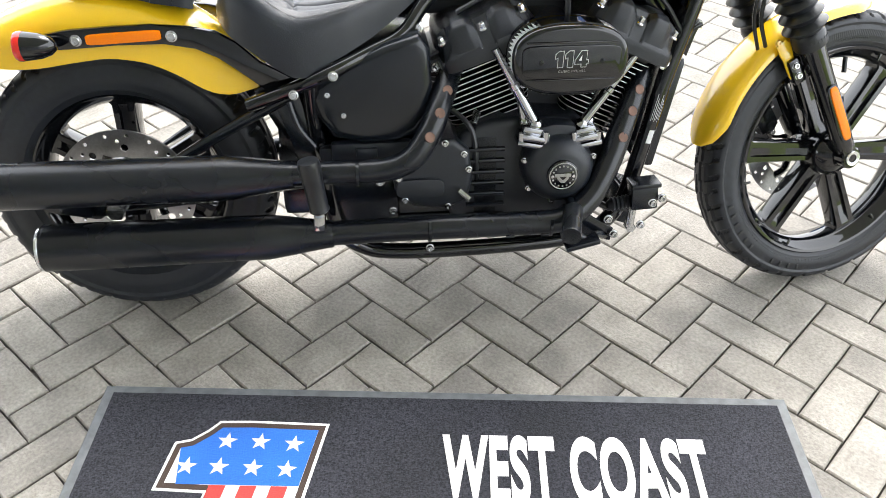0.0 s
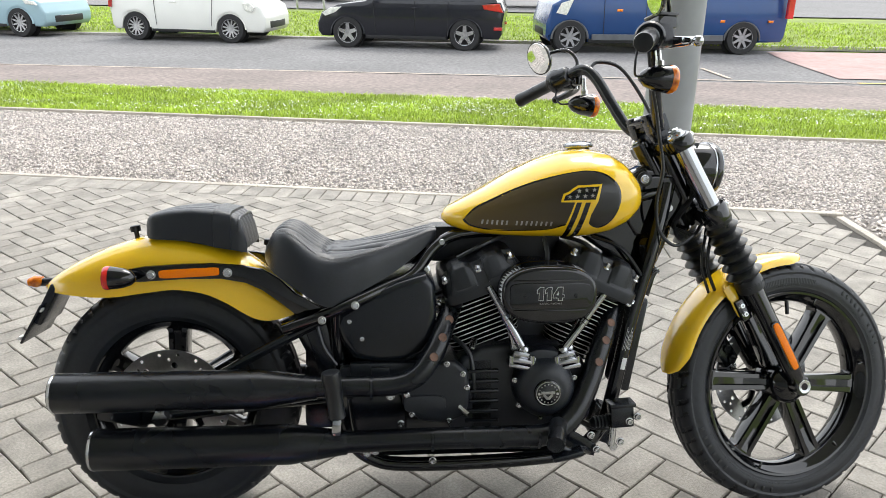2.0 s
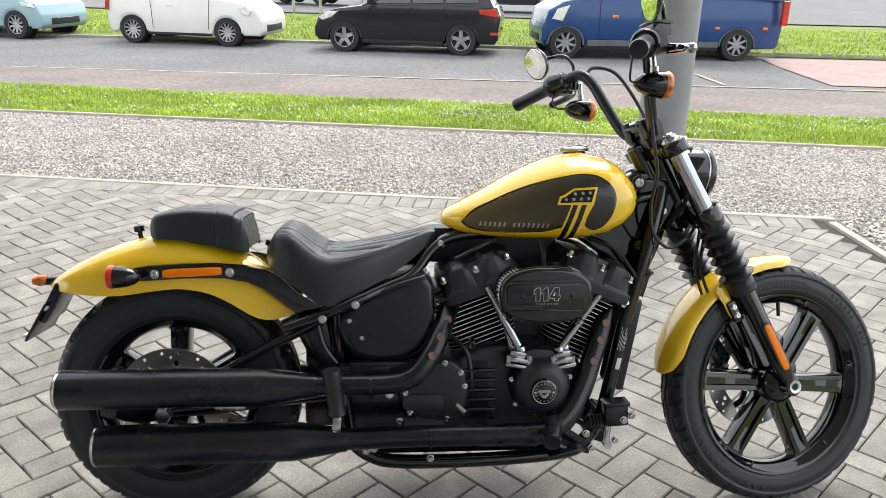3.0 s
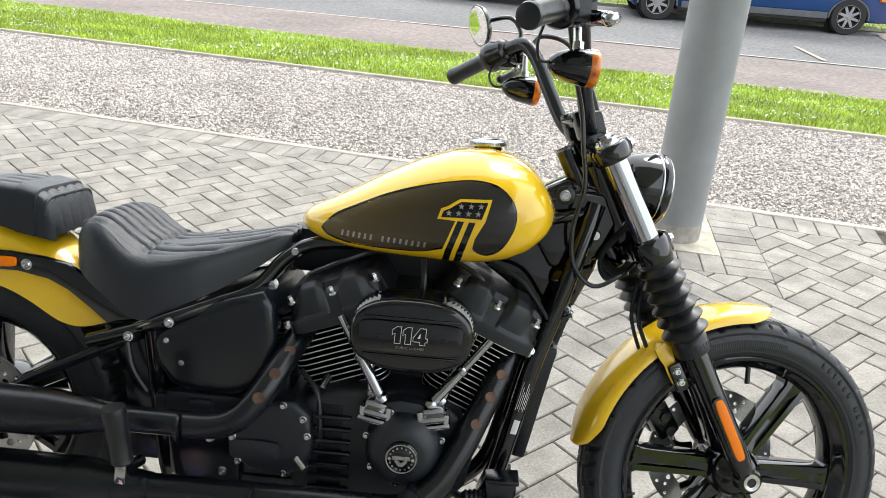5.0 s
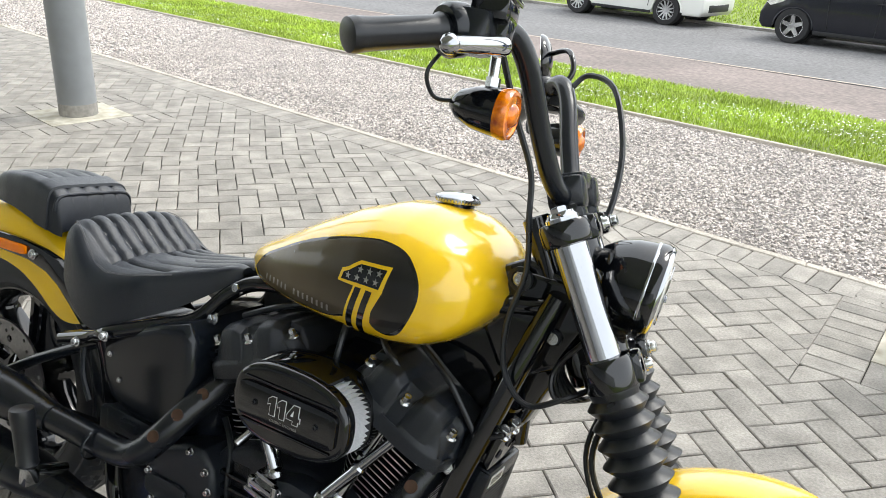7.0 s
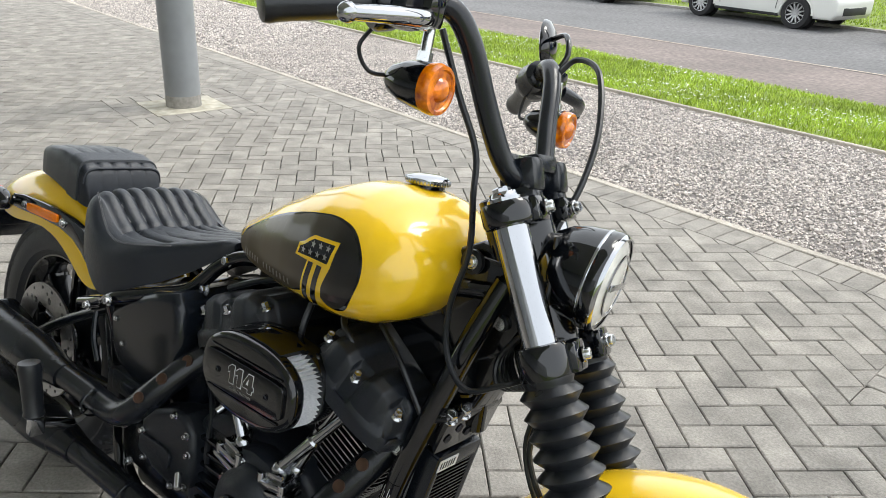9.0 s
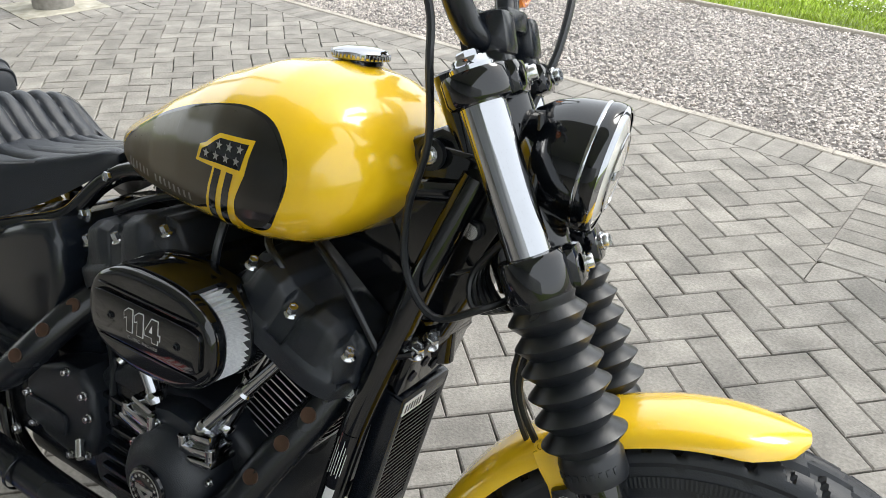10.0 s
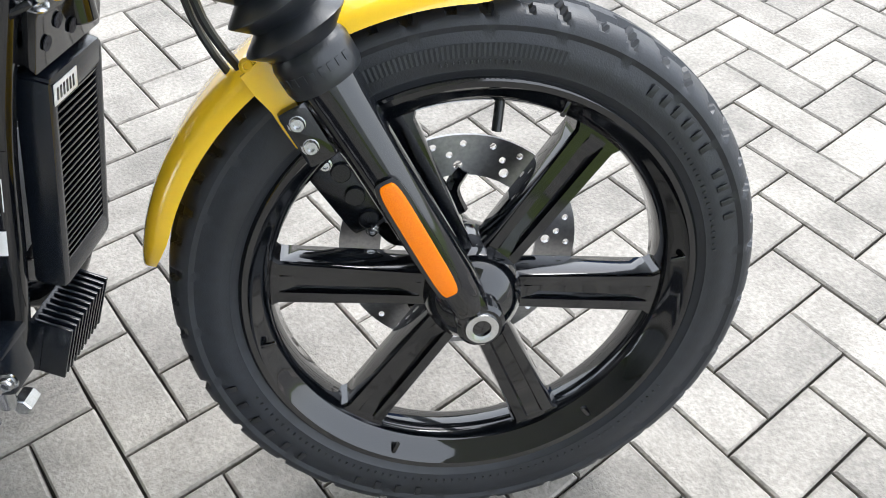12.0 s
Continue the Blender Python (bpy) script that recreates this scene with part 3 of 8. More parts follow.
def rim(cx, cz, flange, half, bead, name, steer):
    prof = [(flange, -half), (flange - 0.004, -half - 0.004), (flange - 0.010, -half - 0.003), (flange - 0.015, -half + 0.004), (bead - 0.012, -half * 0.80),
            (bead - 0.018, -half * 0.62), (bead - 0.022, -half * 0.5), (bead - 0.023, 0), (bead - 0.022, half * 0.5), (bead - 0.018, half * 0.62), (bead - 0.012, half * 0.80),
            (flange - 0.015, half - 0.004), (flange - 0.010, half + 0.003), (flange - 0.004, half + 0.004), (flange, half), (flange - 0.008, half * 0.7), (bead - 0.008, 0), (flange - 0.008, -half * 0.7)]
    bm = bmesh.new()
    lathe(bm, prof, (cx, 0, cz), (0, 1, 0), 96, closed=True)
    return bp(name, bm, "gloss", None, "gloss black cast wheel", steer)


def spoke(cx, cz, r0, r1, w0, w1, d, a, parent, steer):
    """One cast spoke with a long groove on each face."""
    bm = bmesh.new()
    rings = []
    for t in (0, 0.08, 0.2, 0.5, 0.82, 0.93, 1.0):
        r = r0 + (r1 - r0) * t
        w = w0 + (w1 - w0) * t + (0.008 if t > 0.95 else 0)
        g = 0.008 if 0.15 < t < 0.9 else 0.0
        y = d * (1 + 0.15 * (1 - t))
        sec = [(-w, -y * 0.8), (-w * 0.9, -y), (-w * 0.42, -y), (-w * 0.34, -y + g), (w * 0.34, -y + g), (w * 0.42, -y), (w * 0.9, -y), (w, -y * 0.8)]
        sec += [(p, -q) for p, q in reversed(sec)]
        rings.append([Vector((cx + r * math.cos(a) - p * math.sin(a), q, cz + r * math.sin(a) + p * math.cos(a))) for p, q in sec])
    rings_to_faces(bm, rings)
    return bp("spoke", bm, "gloss", parent, steer=steer, angle=30)


def holed_disc(cx, cz, y, r_in, r_out, thick, holes, slots=0, steer=False):
    """A brake disc with real drillings."""
    bm = bmesh.new()

    def loop(px, pz, r, n):
        vs = [bm.verts.new((px + r * math.cos(2 * math.pi * k / n), y, pz + r * math.sin(2 * math.pi * k / n))) for k in range(n)]
        return [bm.edges.new((vs[k], vs[(k + 1) % n])) for k in range(n)]

    edges = loop(cx, cz, r_out, 64) + loop(cx, cz, r_in, 40)
    for rr, count, size, start in holes:
        for k in range(count):
            a = start + 2 * math.pi * k / count
            edges += loop(cx + rr * math.cos(a), cz + rr * math.sin(a), size, 8)
    bmesh.ops.triangle_fill(bm, edges=edges, use_beauty=True, normal=(0, 1, 0))
    made = bmesh.ops.extrude_face_region(bm, geom=bm.faces[:])
    bmesh.ops.translate(bm, vec=(0, thick, 0), verts=[g for g in made["geom"] if isinstance(g, bmesh.types.BMVert)])
    return bm


# front wheel
FX, FZ = 1.635, 0.331
fw = rim(FX, FZ, 0.256, 0.045, 0.246, "front_wheel", True)
tyre(FX, FZ, 0.331, 0.053, 0.246, 702, 27, "tyre", fw, True)
for k in range(6):
    spoke(FX, FZ, 0.045, 0.227, 0.022, 0.027, 0.022, radians(-5 + 60 * k), fw, True)
bm = bmesh.new()
lathe(bm, [(0.0, -0.075), (0.022, -0.075), (0.024, -0.068), (0.038, -0.06), (0.052, -0.045), (0.056, -0.03), (0.056, 0.03), (0.052, 0.05), (0.04, 0.07), (0, 0.07)], (FX, 0, FZ), (0, 1, 0), 32)
bp("hub", bm, "gloss", fw, steer=True)
bm = holed_disc(FX, FZ, 0.076, 0.098, 0.148, 0.005, [(0.137, 24, 0.0042, 0.0), (0.124, 12, 0.0042, 0.13), (0.110, 12, 0.0060, 0.05)])
bp("brake_disc", bm, "disc", fw, "drilled steel brake disc", True)
bm = bmesh.new()
for k in range(5):
    a = 2 * math.pi * k / 5 + 0.3
    tube(bm, [(FX + 0.05 * math.cos(a), 0.074, FZ + 0.05 * math.sin(a)), (FX + 0.08 * math.cos(a + 0.15), 0.077, FZ + 0.08 * math.sin(a + 0.15)), (FX + 0.104 * math.cos(a), 0.079, FZ + 0.104 * math.sin(a))], 0.009, 8)
bp("disc_carrier", bm, "gloss", fw, steer=True)
bm = bmesh.new()
va = radians(84)
rod(bm, (FX + 0.222 * math.cos(va), 0.0, FZ + 0.222 * math.sin(va)), (FX + 0.186 * math.cos(va), -0.008, FZ + 0.186 * math.sin(va)), 0.0055, 10)
bp("valve_stem", bm, "soft_rubber", fw, steer=True)
arc_marks(FX, FZ, 0.291, -0.0535, [(38, 56, 6), (20, 31, 4), (200, 226, 6), (242, 258, 4)], 0.0125, fw, True)
arc_marks(FX, FZ, 0.272, -0.0520, [(84, 100, 14), (12, 46, 22), (205, 330, 60)], 0.0036, fw, True, "fine_lettering")
bm = bmesh.new()
lo, hi = [], []
for k in range(150, 261):
    a, o = 2 * math.pi * k / 720, 0.00035 * (k % 2)
    lo.append(bm.verts.new((FX + 0.277 * math.cos(a), -0.0529 - o, FZ + 0.277 * math.sin(a))))
    hi.append(bm.verts.new((FX + 0.290 * math.cos(a), -0.0537 - o, FZ + 0.290 * math.sin(a))))
for k in range(110):
    bm.faces.new((lo[k], lo[k + 1], hi[k + 1], hi[k]))
bp("sidewall_ribs", bm, "rubber", fw, "band of fine radial ribs", True, smooth=False)
bm = bmesh.new()
for a in (2, 62, 118, 184, 240, 302):
    q = radians(a + 8)
    block(bm, (0, 0, 0), (0.020, 0.004, 0.005), 0.001, m=Matrix.Translation((FX + 0.236 * math.cos(q), -0.0415, FZ + 0.236 * math.sin(q))) @ Matrix.Rotation(-q, 4, "Y"))
bp("balance_weight", bm, "gloss", fw, steer=True)

# rear wheel
RX, RZ = 0.0, 0.323
rw = rim(RX, RZ, 0.218, 0.056, 0.208, "rear_wheel", False)
tyre(RX, RZ, 0.323, 0.076, 0.208, 400, 30, "tyre", rw, False)
for k in range(6):
    spoke(RX, RZ, 0.05, 0.187, 0.021, 0.026, 0.028, radians(28 + 60 * k), rw, False)
bm = bmesh.new()
lathe(bm, [(0.0, -0.085), (0.02, -0.085), (0.03, -0.07), (0.05, -0.06), (0.062, -0.04), (0.062, 0.05), (0.05, 0.09), (0, 0.09)], (RX, 0, RZ), (0, 1, 0), 32)
bp("hub", bm, "gloss", rw)
bm = holed_disc(RX, RZ, -0.098, 0.085, 0.146, 0.006, [(0.134, 18, 0.0046, 0.0), (0.121, 9, 0.0046, 0.17), (0.106, 9, 0.009, 0.05)])
bp("brake_disc", bm, "disc_rear", rw, "bright drilled steel brake disc")
bm = bmesh.new()
for k in range(5):
    a = 2 * math.pi * k / 5 + 0.6
    tube(bm, [(0.05 * math.cos(a), -0.085, RZ + 0.05 * math.sin(a)), (0.07 * math.cos(a + 0.2), -0.092, RZ + 0.07 * math.sin(a + 0.2)), (0.092 * math.cos(a), -0.095, RZ + 0.092 * math.sin(a))], 0.010, 8)
bp("disc_carrier", bm, "gloss", rw)
rw.location = (0, 0.034, 0)
bm = bmesh.new()
block(bm, (-0.10, -0.095, 0.335), (0.13, 0.05, 0.085), 0.016, (0, 12, 0))
block(bm, (-0.10, -0.125, 0.335), (0.10, 0.03, 0.06), 0.014, (0, 12, 0))
bp("rear_caliper", bm, "satin", None, "black rear brake caliper")
bm = bmesh.new()
rod(bm, (0, -0.16, RZ), (0, 0.16, RZ), 0.014)
lathe(bm, [(0, -0.165), (0.02, -0.165), (0.022, -0.15), (0.022, -0.135), (0, -0.135)], (0, 0, RZ), (0, 1, 0), 6)
bp("rear_axle", bm, "steel")

# fork: sliders, boots, chrome tubes and clamps
AXL = Vector((1.632, 0, 0.337))
FORK = Vector((-math.sin(radians(29.3)), 0, math.cos(radians(29.3))))   # the legs rake a little more than the head


def on_fork(s, y):
    return AXL + FORK * s + Vector((0, y, 0))


for side in (R, L):
    y = side * 0.089
    bm = bmesh.new()
    lathe(bm, [(0, 0.014), (0.0165, 0.014), (0.0195, 0.022), (0.0225, 0.04), (0.0245, 0.07), (0.0255, 0.22), (0.027, 0.28), (0.029, 0.315), (0.029, 0.34), (0, 0.34)], on_fork(0, y), FORK, 28)
    slider = bp("fork_slider", bm, "gloss", None, "gloss black fork slider", True)
    bm = bmesh.new()
    rod(bm, on_fork(0.0, y) + Vector((0, -0.016, 0)), on_fork(0.0, y) + Vector((0, 0.016, 0)), 0.026, 24, 0.004)
    block(bm, on_fork(0.022, y), (0.036, 0.034, 0.07), 0.008, (0, -28, 0))
    bp("axle_lug", bm, "gloss", slider, steer=True)
    if side == R:
        bm = bmesh.new()
        lathe(bm, [(0.0155, -0.0195), (0.0175, -0.0195), (0.0185, -0.017), (0.0185, -0.012), (0.010, -0.012), (0.010, -0.018), (0.0155, -0.0195)], on_fork(0, y), (0, 1, 0), 28)
        lathe(bm, [(0.0105, -0.010), (0, -0.010)], on_fork(0, y), (0, 1, 0), 6)
        bp("axle_end", bm, "steel", slider, "hollow steel axle end", True)
    else:
        bm = bmesh.new()
        lathe(bm, [(0, 0.014), (0.016, 0.014), (0.016, 0.024), (0, 0.024)], on_fork(0, y), (0, 1, 0), 6)
        bp("axle_nut", bm, "steel", slider, steer=True)
    # reflector
    bm = bmesh.new()
    m = Matrix.Translation(on_fork(0.130, y) + Vector((-0.004, side * 0.0290, 0.000))) @ Matrix.Rotation(radians(-28), 4, "Y")
    plate(bm, oval(0, 0, 0.0105, 0.069, 28, 5), -0.004, 0.004, 0.002)
    bm.transform(m)
    bp("side_reflector", bm, "reflector", slider, "long amber reflector", True)
    bm = bmesh.new()
    plate(bm, oval(0, 0, 0.0150, 0.073, 28, 5), -0.0035, 0.0035, 0.0015)
    bm.transform(Matrix.Translation(Vector((0, -side * 0.003, 0))) @ m)
    bp("reflector_base", bm, "gloss", slider, steer=True)
    # rubber boot
    prof = [(0.026, 0.300), (0.034, 0.302), (0.036, 0.308), (0.036, 0.330), (0.034, 0.335)]
    n = 6
    s0, s1 = 0.338, 0.500
    for k in range(n):
        a, b = s0 + (s1 - s0) * k / n, s0 + (s1 - s0) * (k + 1) / n
        top = 0.0475 - 0.0008 * k
        prof += [(0.0320, a), (0.0335, a + 0.002), (top - 0.0010, (a + b) / 2 - 0.0005), (top, (a + b) / 2 + 0.001), (top - 0.0010, (a + b) / 2 + 0.0025), (0.0335, b - 0.0015)]
    prof += [(0.034, s1 + 0.002), (0.036, s1 + 0.006), (0.036, s1 + 0.016), (0.025, s1 + 0.017)]
    bm = bmesh.new()
    lathe(bm, prof, on_fork(0, y), FORK, 40)
    boot = bp("fork_boot", bm, "soft_rubber", None, "ribbed black rubber fork boot", True, angle=35)
    for k in range(9):
        bm = bmesh.new()
        a = radians(-62 + 14 * k) * 1.0
        out = (Vector((0, side, 0)) * math.cos(a) + Vector((0.883, 0, 0.469)) * math.sin(a)).normalized()
        rot = Matrix((FORK.cross(out), FORK, out)).transposed().to_4x4()
        block(bm, (0, 0, 0), (0.005, 0.0075, 0.0012), 0.0003, m=Matrix.Translation(on_fork(0.319, y) + out * 0.0362) @ rot)
        bp("moulded_mark", bm, "rubber", boot, steer=True)
    bm = bmesh.new()
    rod(bm, on_fork(0.53, y), on_fork(0.740, y), 0.0245, 36, 0.002)
    bp("fork_tube", bm, "chrome", None, "polished fork tube", True)
    # clamps round the tube
    bm = bmesh.new()
    lathe(bm, [(0.0255, 0.503), (0.034, 0.505), (0.037, 0.511), (0.037, 0.546), (0.034, 0.553), (0.0255, 0.554)], on_fork(0, y), FORK, 32)
    lathe(bm, [(0.0255, 0.716), (0.034, 0.718), (0.0365, 0.723), (0.0365, 0.745), (0.034, 0.750), (0.0255, 0.751)], on_fork(0, y), FORK, 32)
    block(bm, on_fork(0.530, y * 0.72) + Vector((0.028, 0, 0.014)), (0.03, 0.05, 0.044), 0.008, (0, -28, 0))
    block(bm, on_fork(0.734, y * 0.72) + Vector((0.026, 0, 0.014)), (0.03, 0.05, 0.036), 0.008, (0, -28, 0))
    clamp = bp("fork_clamp", bm, "gloss", None, "gloss black fork clamp", True)
    bm = bmesh.new()
    for s in (0.530, 0.734):
        bolt(bm, on_fork(s, y * 0.72) + Vector((0.043, -0.0, 0.022)), (0.883, side * -0.15, 0.469), 0.0085, 0.010)
    bp("pinch_bolt", bm, "steel", clamp, steer=True)
    bm = bmesh.new()
    lathe(bm, [(0.024, 0.748), (0.024, 0.756), (0.020, 0.760), (0.019, 0.764), (0, 0.764)], on_fork(0, y), FORK, 24)
    lathe(bm, [(0.013, 0.763), (0.013, 0.770), (0.011, 0.772), (0, 0.772)], on_fork(0, y), FORK, 6)
    bp("fork_cap", bm, "chrome", clamp, steer=True)

bm = bmesh.new()
block(bm, on_fork(0.530, 0) + Vector((-0.012, 0, -0.004)), (0.052, 0.172, 0.042), 0.012, (0, -28, 0))
block(bm, on_fork(0.734, 0) + Vector((-0.012, 0, -0.004)), (0.056, 0.172, 0.034), 0.012, (0, -28, 0))
rod(bm, on_fork(0.505, 0) + Vector((-0.045, 0, -0.024)), on_fork(0.77, 0) + Vector((-0.045, 0, -0.024)), 0.022, 24)
bp("triple_clamp", bm, "gloss", None, "gloss black fork bridge", True)

# front mudguard
def guard(cx, cz, r, half, a0, a1, drop, steps, taper, thick=0.003):
    """A rounded mudguard over an arc of angles, with real thickness."""
    bm = bmesh.new()
    rings = []
    n = 13
    for k in range(steps + 1):
        t = k / steps
        a = radians(a0 + (a1 - a0) * t)
        end = min(1.0, (min(t, 1 - t) * taper) ** 0.5) if taper else 1.0
        w, d = half * (0.30 + 0.70 * end), drop * (0.30 + 0.70 * end)
        sec = []
        for inner in (0, 1):
            for i in range(n):
                q = math.pi * (i / (n - 1)) * (1 if not inner else -1) + (math.pi if inner else 0)
                c, s = math.cos(q), math.sin(q)
                sec.append(((w - thick * inner) * math.copysign(abs(c) ** 0.85, -c), r - d + (d - thick * inner) * abs(s) ** 0.8))
        rings.append([Vector((cx + rr * math.cos(a), y, cz + rr * math.sin(a))) for y, rr in sec])
    rings_to_faces(bm, rings)
    return bm


fg = bp("front_mudguard", guard(FX, FZ, 0.3575, 0.064, 82, 172.5, 0.030, 40, 9), "yellow", None, "glossy yellow front mudguard", True)
bm = bmesh.new()
plate(bm, [(1.409, 0.598), (1.428, 0.614), (1.444, 0.604), (1.452, 0.584), (1.458, 0.568), (1.463, 0.545), (1.466, 0.530), (1.461, 0.524), (1.453, 0.530), (1.442, 0.548), (1.433, 0.565), (1.420, 0.580)], -0.076, -0.070, 0.002)
bp("mudguard_bracket", bm, "yellow", fg, "yellow stay with two bolts", True)
bm = bmesh.new()
for x, z in ((1.456, 0.558), (1.467, 0.536)):
    bolt(bm, (x, -0.084, z), (0, -1, 0), 0.007, 0.007)
bp("stay_bolt", bm, "steel", fg, steer=True)
bm = bmesh.new()
block(bm, Vector((1.464, -0.078, 0.546)), (0.030, 0.016, 0.060), 0.006, (0, -28, 0))
bp("slider_boss", bm, "gloss", None, steer=True)
bm = bmesh.new()
bolt(bm, (1.416, -0.070, 0.606), (-0.2, -1, 0.2), 0.006, 0.005)
bp("mudguard_rivet", bm, "yellow", fg, steer=True)

# front brake caliper
bm = bmesh.new()
block(bm, (1.500, 0.083, 0.417), (0.055, 0.06, 0.105), 0.014, (0, -34, 0))
block(bm, (1.495, 0.108, 0.412), (0.05, 0.03, 0.085), 0.012, (0, -34, 0))
for dz in (-0.03, 0.0, 0.03):
    rod(bm, (1.508 - dz * 0.5, 0.048, 0.417 + dz), (1.508 - dz * 0.5, 0.058, 0.417 + dz), 0.012, 16)
cal = bp("front_caliper", bm, "satin", None, "black brake caliper", True)
bm = bmesh.new()
for dz in (-0.045, 0.04):
    bolt(bm, (1.500 - dz * 0.6, 0.052, 0.417 + dz), (0, -1, 0), 0.006, 0.008)
bp("caliper_bolt", bm, "steel", cal, steer=True)

# headlamp
HL = Vector((1.350, 0, 0.919))
HA = Vector((1, 0, -0.10)).normalized()
bm = bmesh.new()
lathe(bm, [(0, -0.046), (0.024, -0.043), (0.044, -0.033), (0.059, -0.013), (0.068, 0.012), (0.0715, 0.036), (0.0715, 0.042), (0, 0.042)], HL, HA, 48)
lamp = bp("headlamp", bm, "gloss", None, "round gloss black headlamp shell", True)
bm = bmesh.new()
lathe(bm, [(0.0705, 0.039), (0.0735, 0.040), (0.0742, 0.042), (0.0735, 0.044), (0.0705, 0.045)], HL, HA, 48)
bp("trim_line", bm, "chrome", lamp, "thin chrome line round the shell", True)
# Chrome ring coloured black: its dark reflections are put into the colour.
bm = bmesh.new()
lathe(bm, [(0.0715, 0.042), (0.0740, 0.045), (0.0742, 0.054), (0.0725, 0.061), (0.068, 0.065), (0.064, 0.063), (0.064, 0.048), (0.0715, 0.042)], HL, HA, 48)
bp("trim_ring", bm, "gloss", lamp, "chrome trim ring coloured black for its dark reflections", True)
bm = bmesh.new()
lathe(bm, [(0.0730, 0.0605), (0.0725, 0.0625), (0.0690, 0.0660), (0.0665, 0.0655)], HL, HA, 48)
bp("rim_edge", bm, "chrome", lamp, "bright rim of the trim ring", True)
bm = bmesh.new()
lathe(bm, [(0.0665, 0.062), (0.057, 0.066), (0.037, 0.071), (0.016, 0.0735), (0, 0.074)], HL, HA, 48)
bp("lens", bm, "lens", lamp, "clear ribbed lamp lens", True)
bm = bmesh.new()
lathe(bm, [(0.043, 0.0703), (0.046, 0.0697), (0.046, 0.0709), (0.043, 0.0716), (0.043, 0.0703)], HL, HA, 40)
block(bm, HL + HA * 0.0725, (0.004, 0.08, 0.009), 0.001)
bp("lens_ring", bm, "chrome", lamp, steer=True)
bm = bmesh.new()
tube(bm, [HL + Vector((-0.01, 0, -0.062)), HL + Vector((-0.012, 0, -0.088)), on_fork(0.575, 0) + Vector((0.03, 0, 0.02))], 0.013, 12)
lathe(bm, [(0, -0.028), (0.013, -0.028), (0.013, 0.028), (0, 0.028)], HL + Vector((-0.01, 0, -0.080)), (0, 1, 0), 16)
bp("lamp_bracket", bm, "gloss", lamp, steer=True)
bm = bmesh.new()
bolt(bm, HL + Vector((-0.01, -0.028, -0.080)), (0, -1, 0), 0.010, 0.010)
bp("lamp_bolt", bm, "steel", lamp, steer=True)

# handlebar
BAR_SET.append(True)
BAR = {}
for side in (R, L):
    s = -side
    BAR[side] = [(1.247, -s * 0.010, 1.030), (1.244, -s * 0.060, 1.024), (1.227, -s * 0.086, 1.050), (1.205, -s * 0.118, 1.112), (1.180, -s * 0.160, 1.190), (1.155, -s * 0.192, 1.222), (1.120, -s * 0.245, 1.208), (1.075, -s * 0.310, 1.188)]
    if side == L:
        BAR[side] = [(x - 0.022 * min(1, y / 0.25), y, z - 0.012 * min(1, y / 0.25)) for x, y, z in BAR[side]]
bm = bmesh.new()
tube(bm, list(reversed(BAR[R])) + BAR[L], 0.0155, 16, 6)
bar = bp("handlebar", bm, "satin", None, "matt black high-rise handlebar", True)
bm = bmesh.new()
for y in (-0.045, 0.045):
    block(bm, (1.246, y, 1.030), (0.056, 0.042, 0.050), 0.010, (0, -20, 0))
    block(bm, (1.260, y, 0.998), (0.046, 0.040, 0.05), 0.010, (0, -28, 0))
    block(bm, (1.222, y, 1.040), (0.02, 0.034, 0.034), 0.006, (0, -20, 0))
block(bm, (1.240, 0, 1.046), (0.05, 0.07, 0.028), 0.008, (0, -20, 0))
bp("riser", bm, "satin", bar, "matt black bar riser with clamp", True, apart=True)
bm = bmesh.new()
block(bm, (1.218, 0, 1.045), (0.012, 0.078, 0.026), 0.005, (0, 40, 0))
bp("gauge", bm, "gloss", bar, "narrow gloss black instrument in the clamp", True)
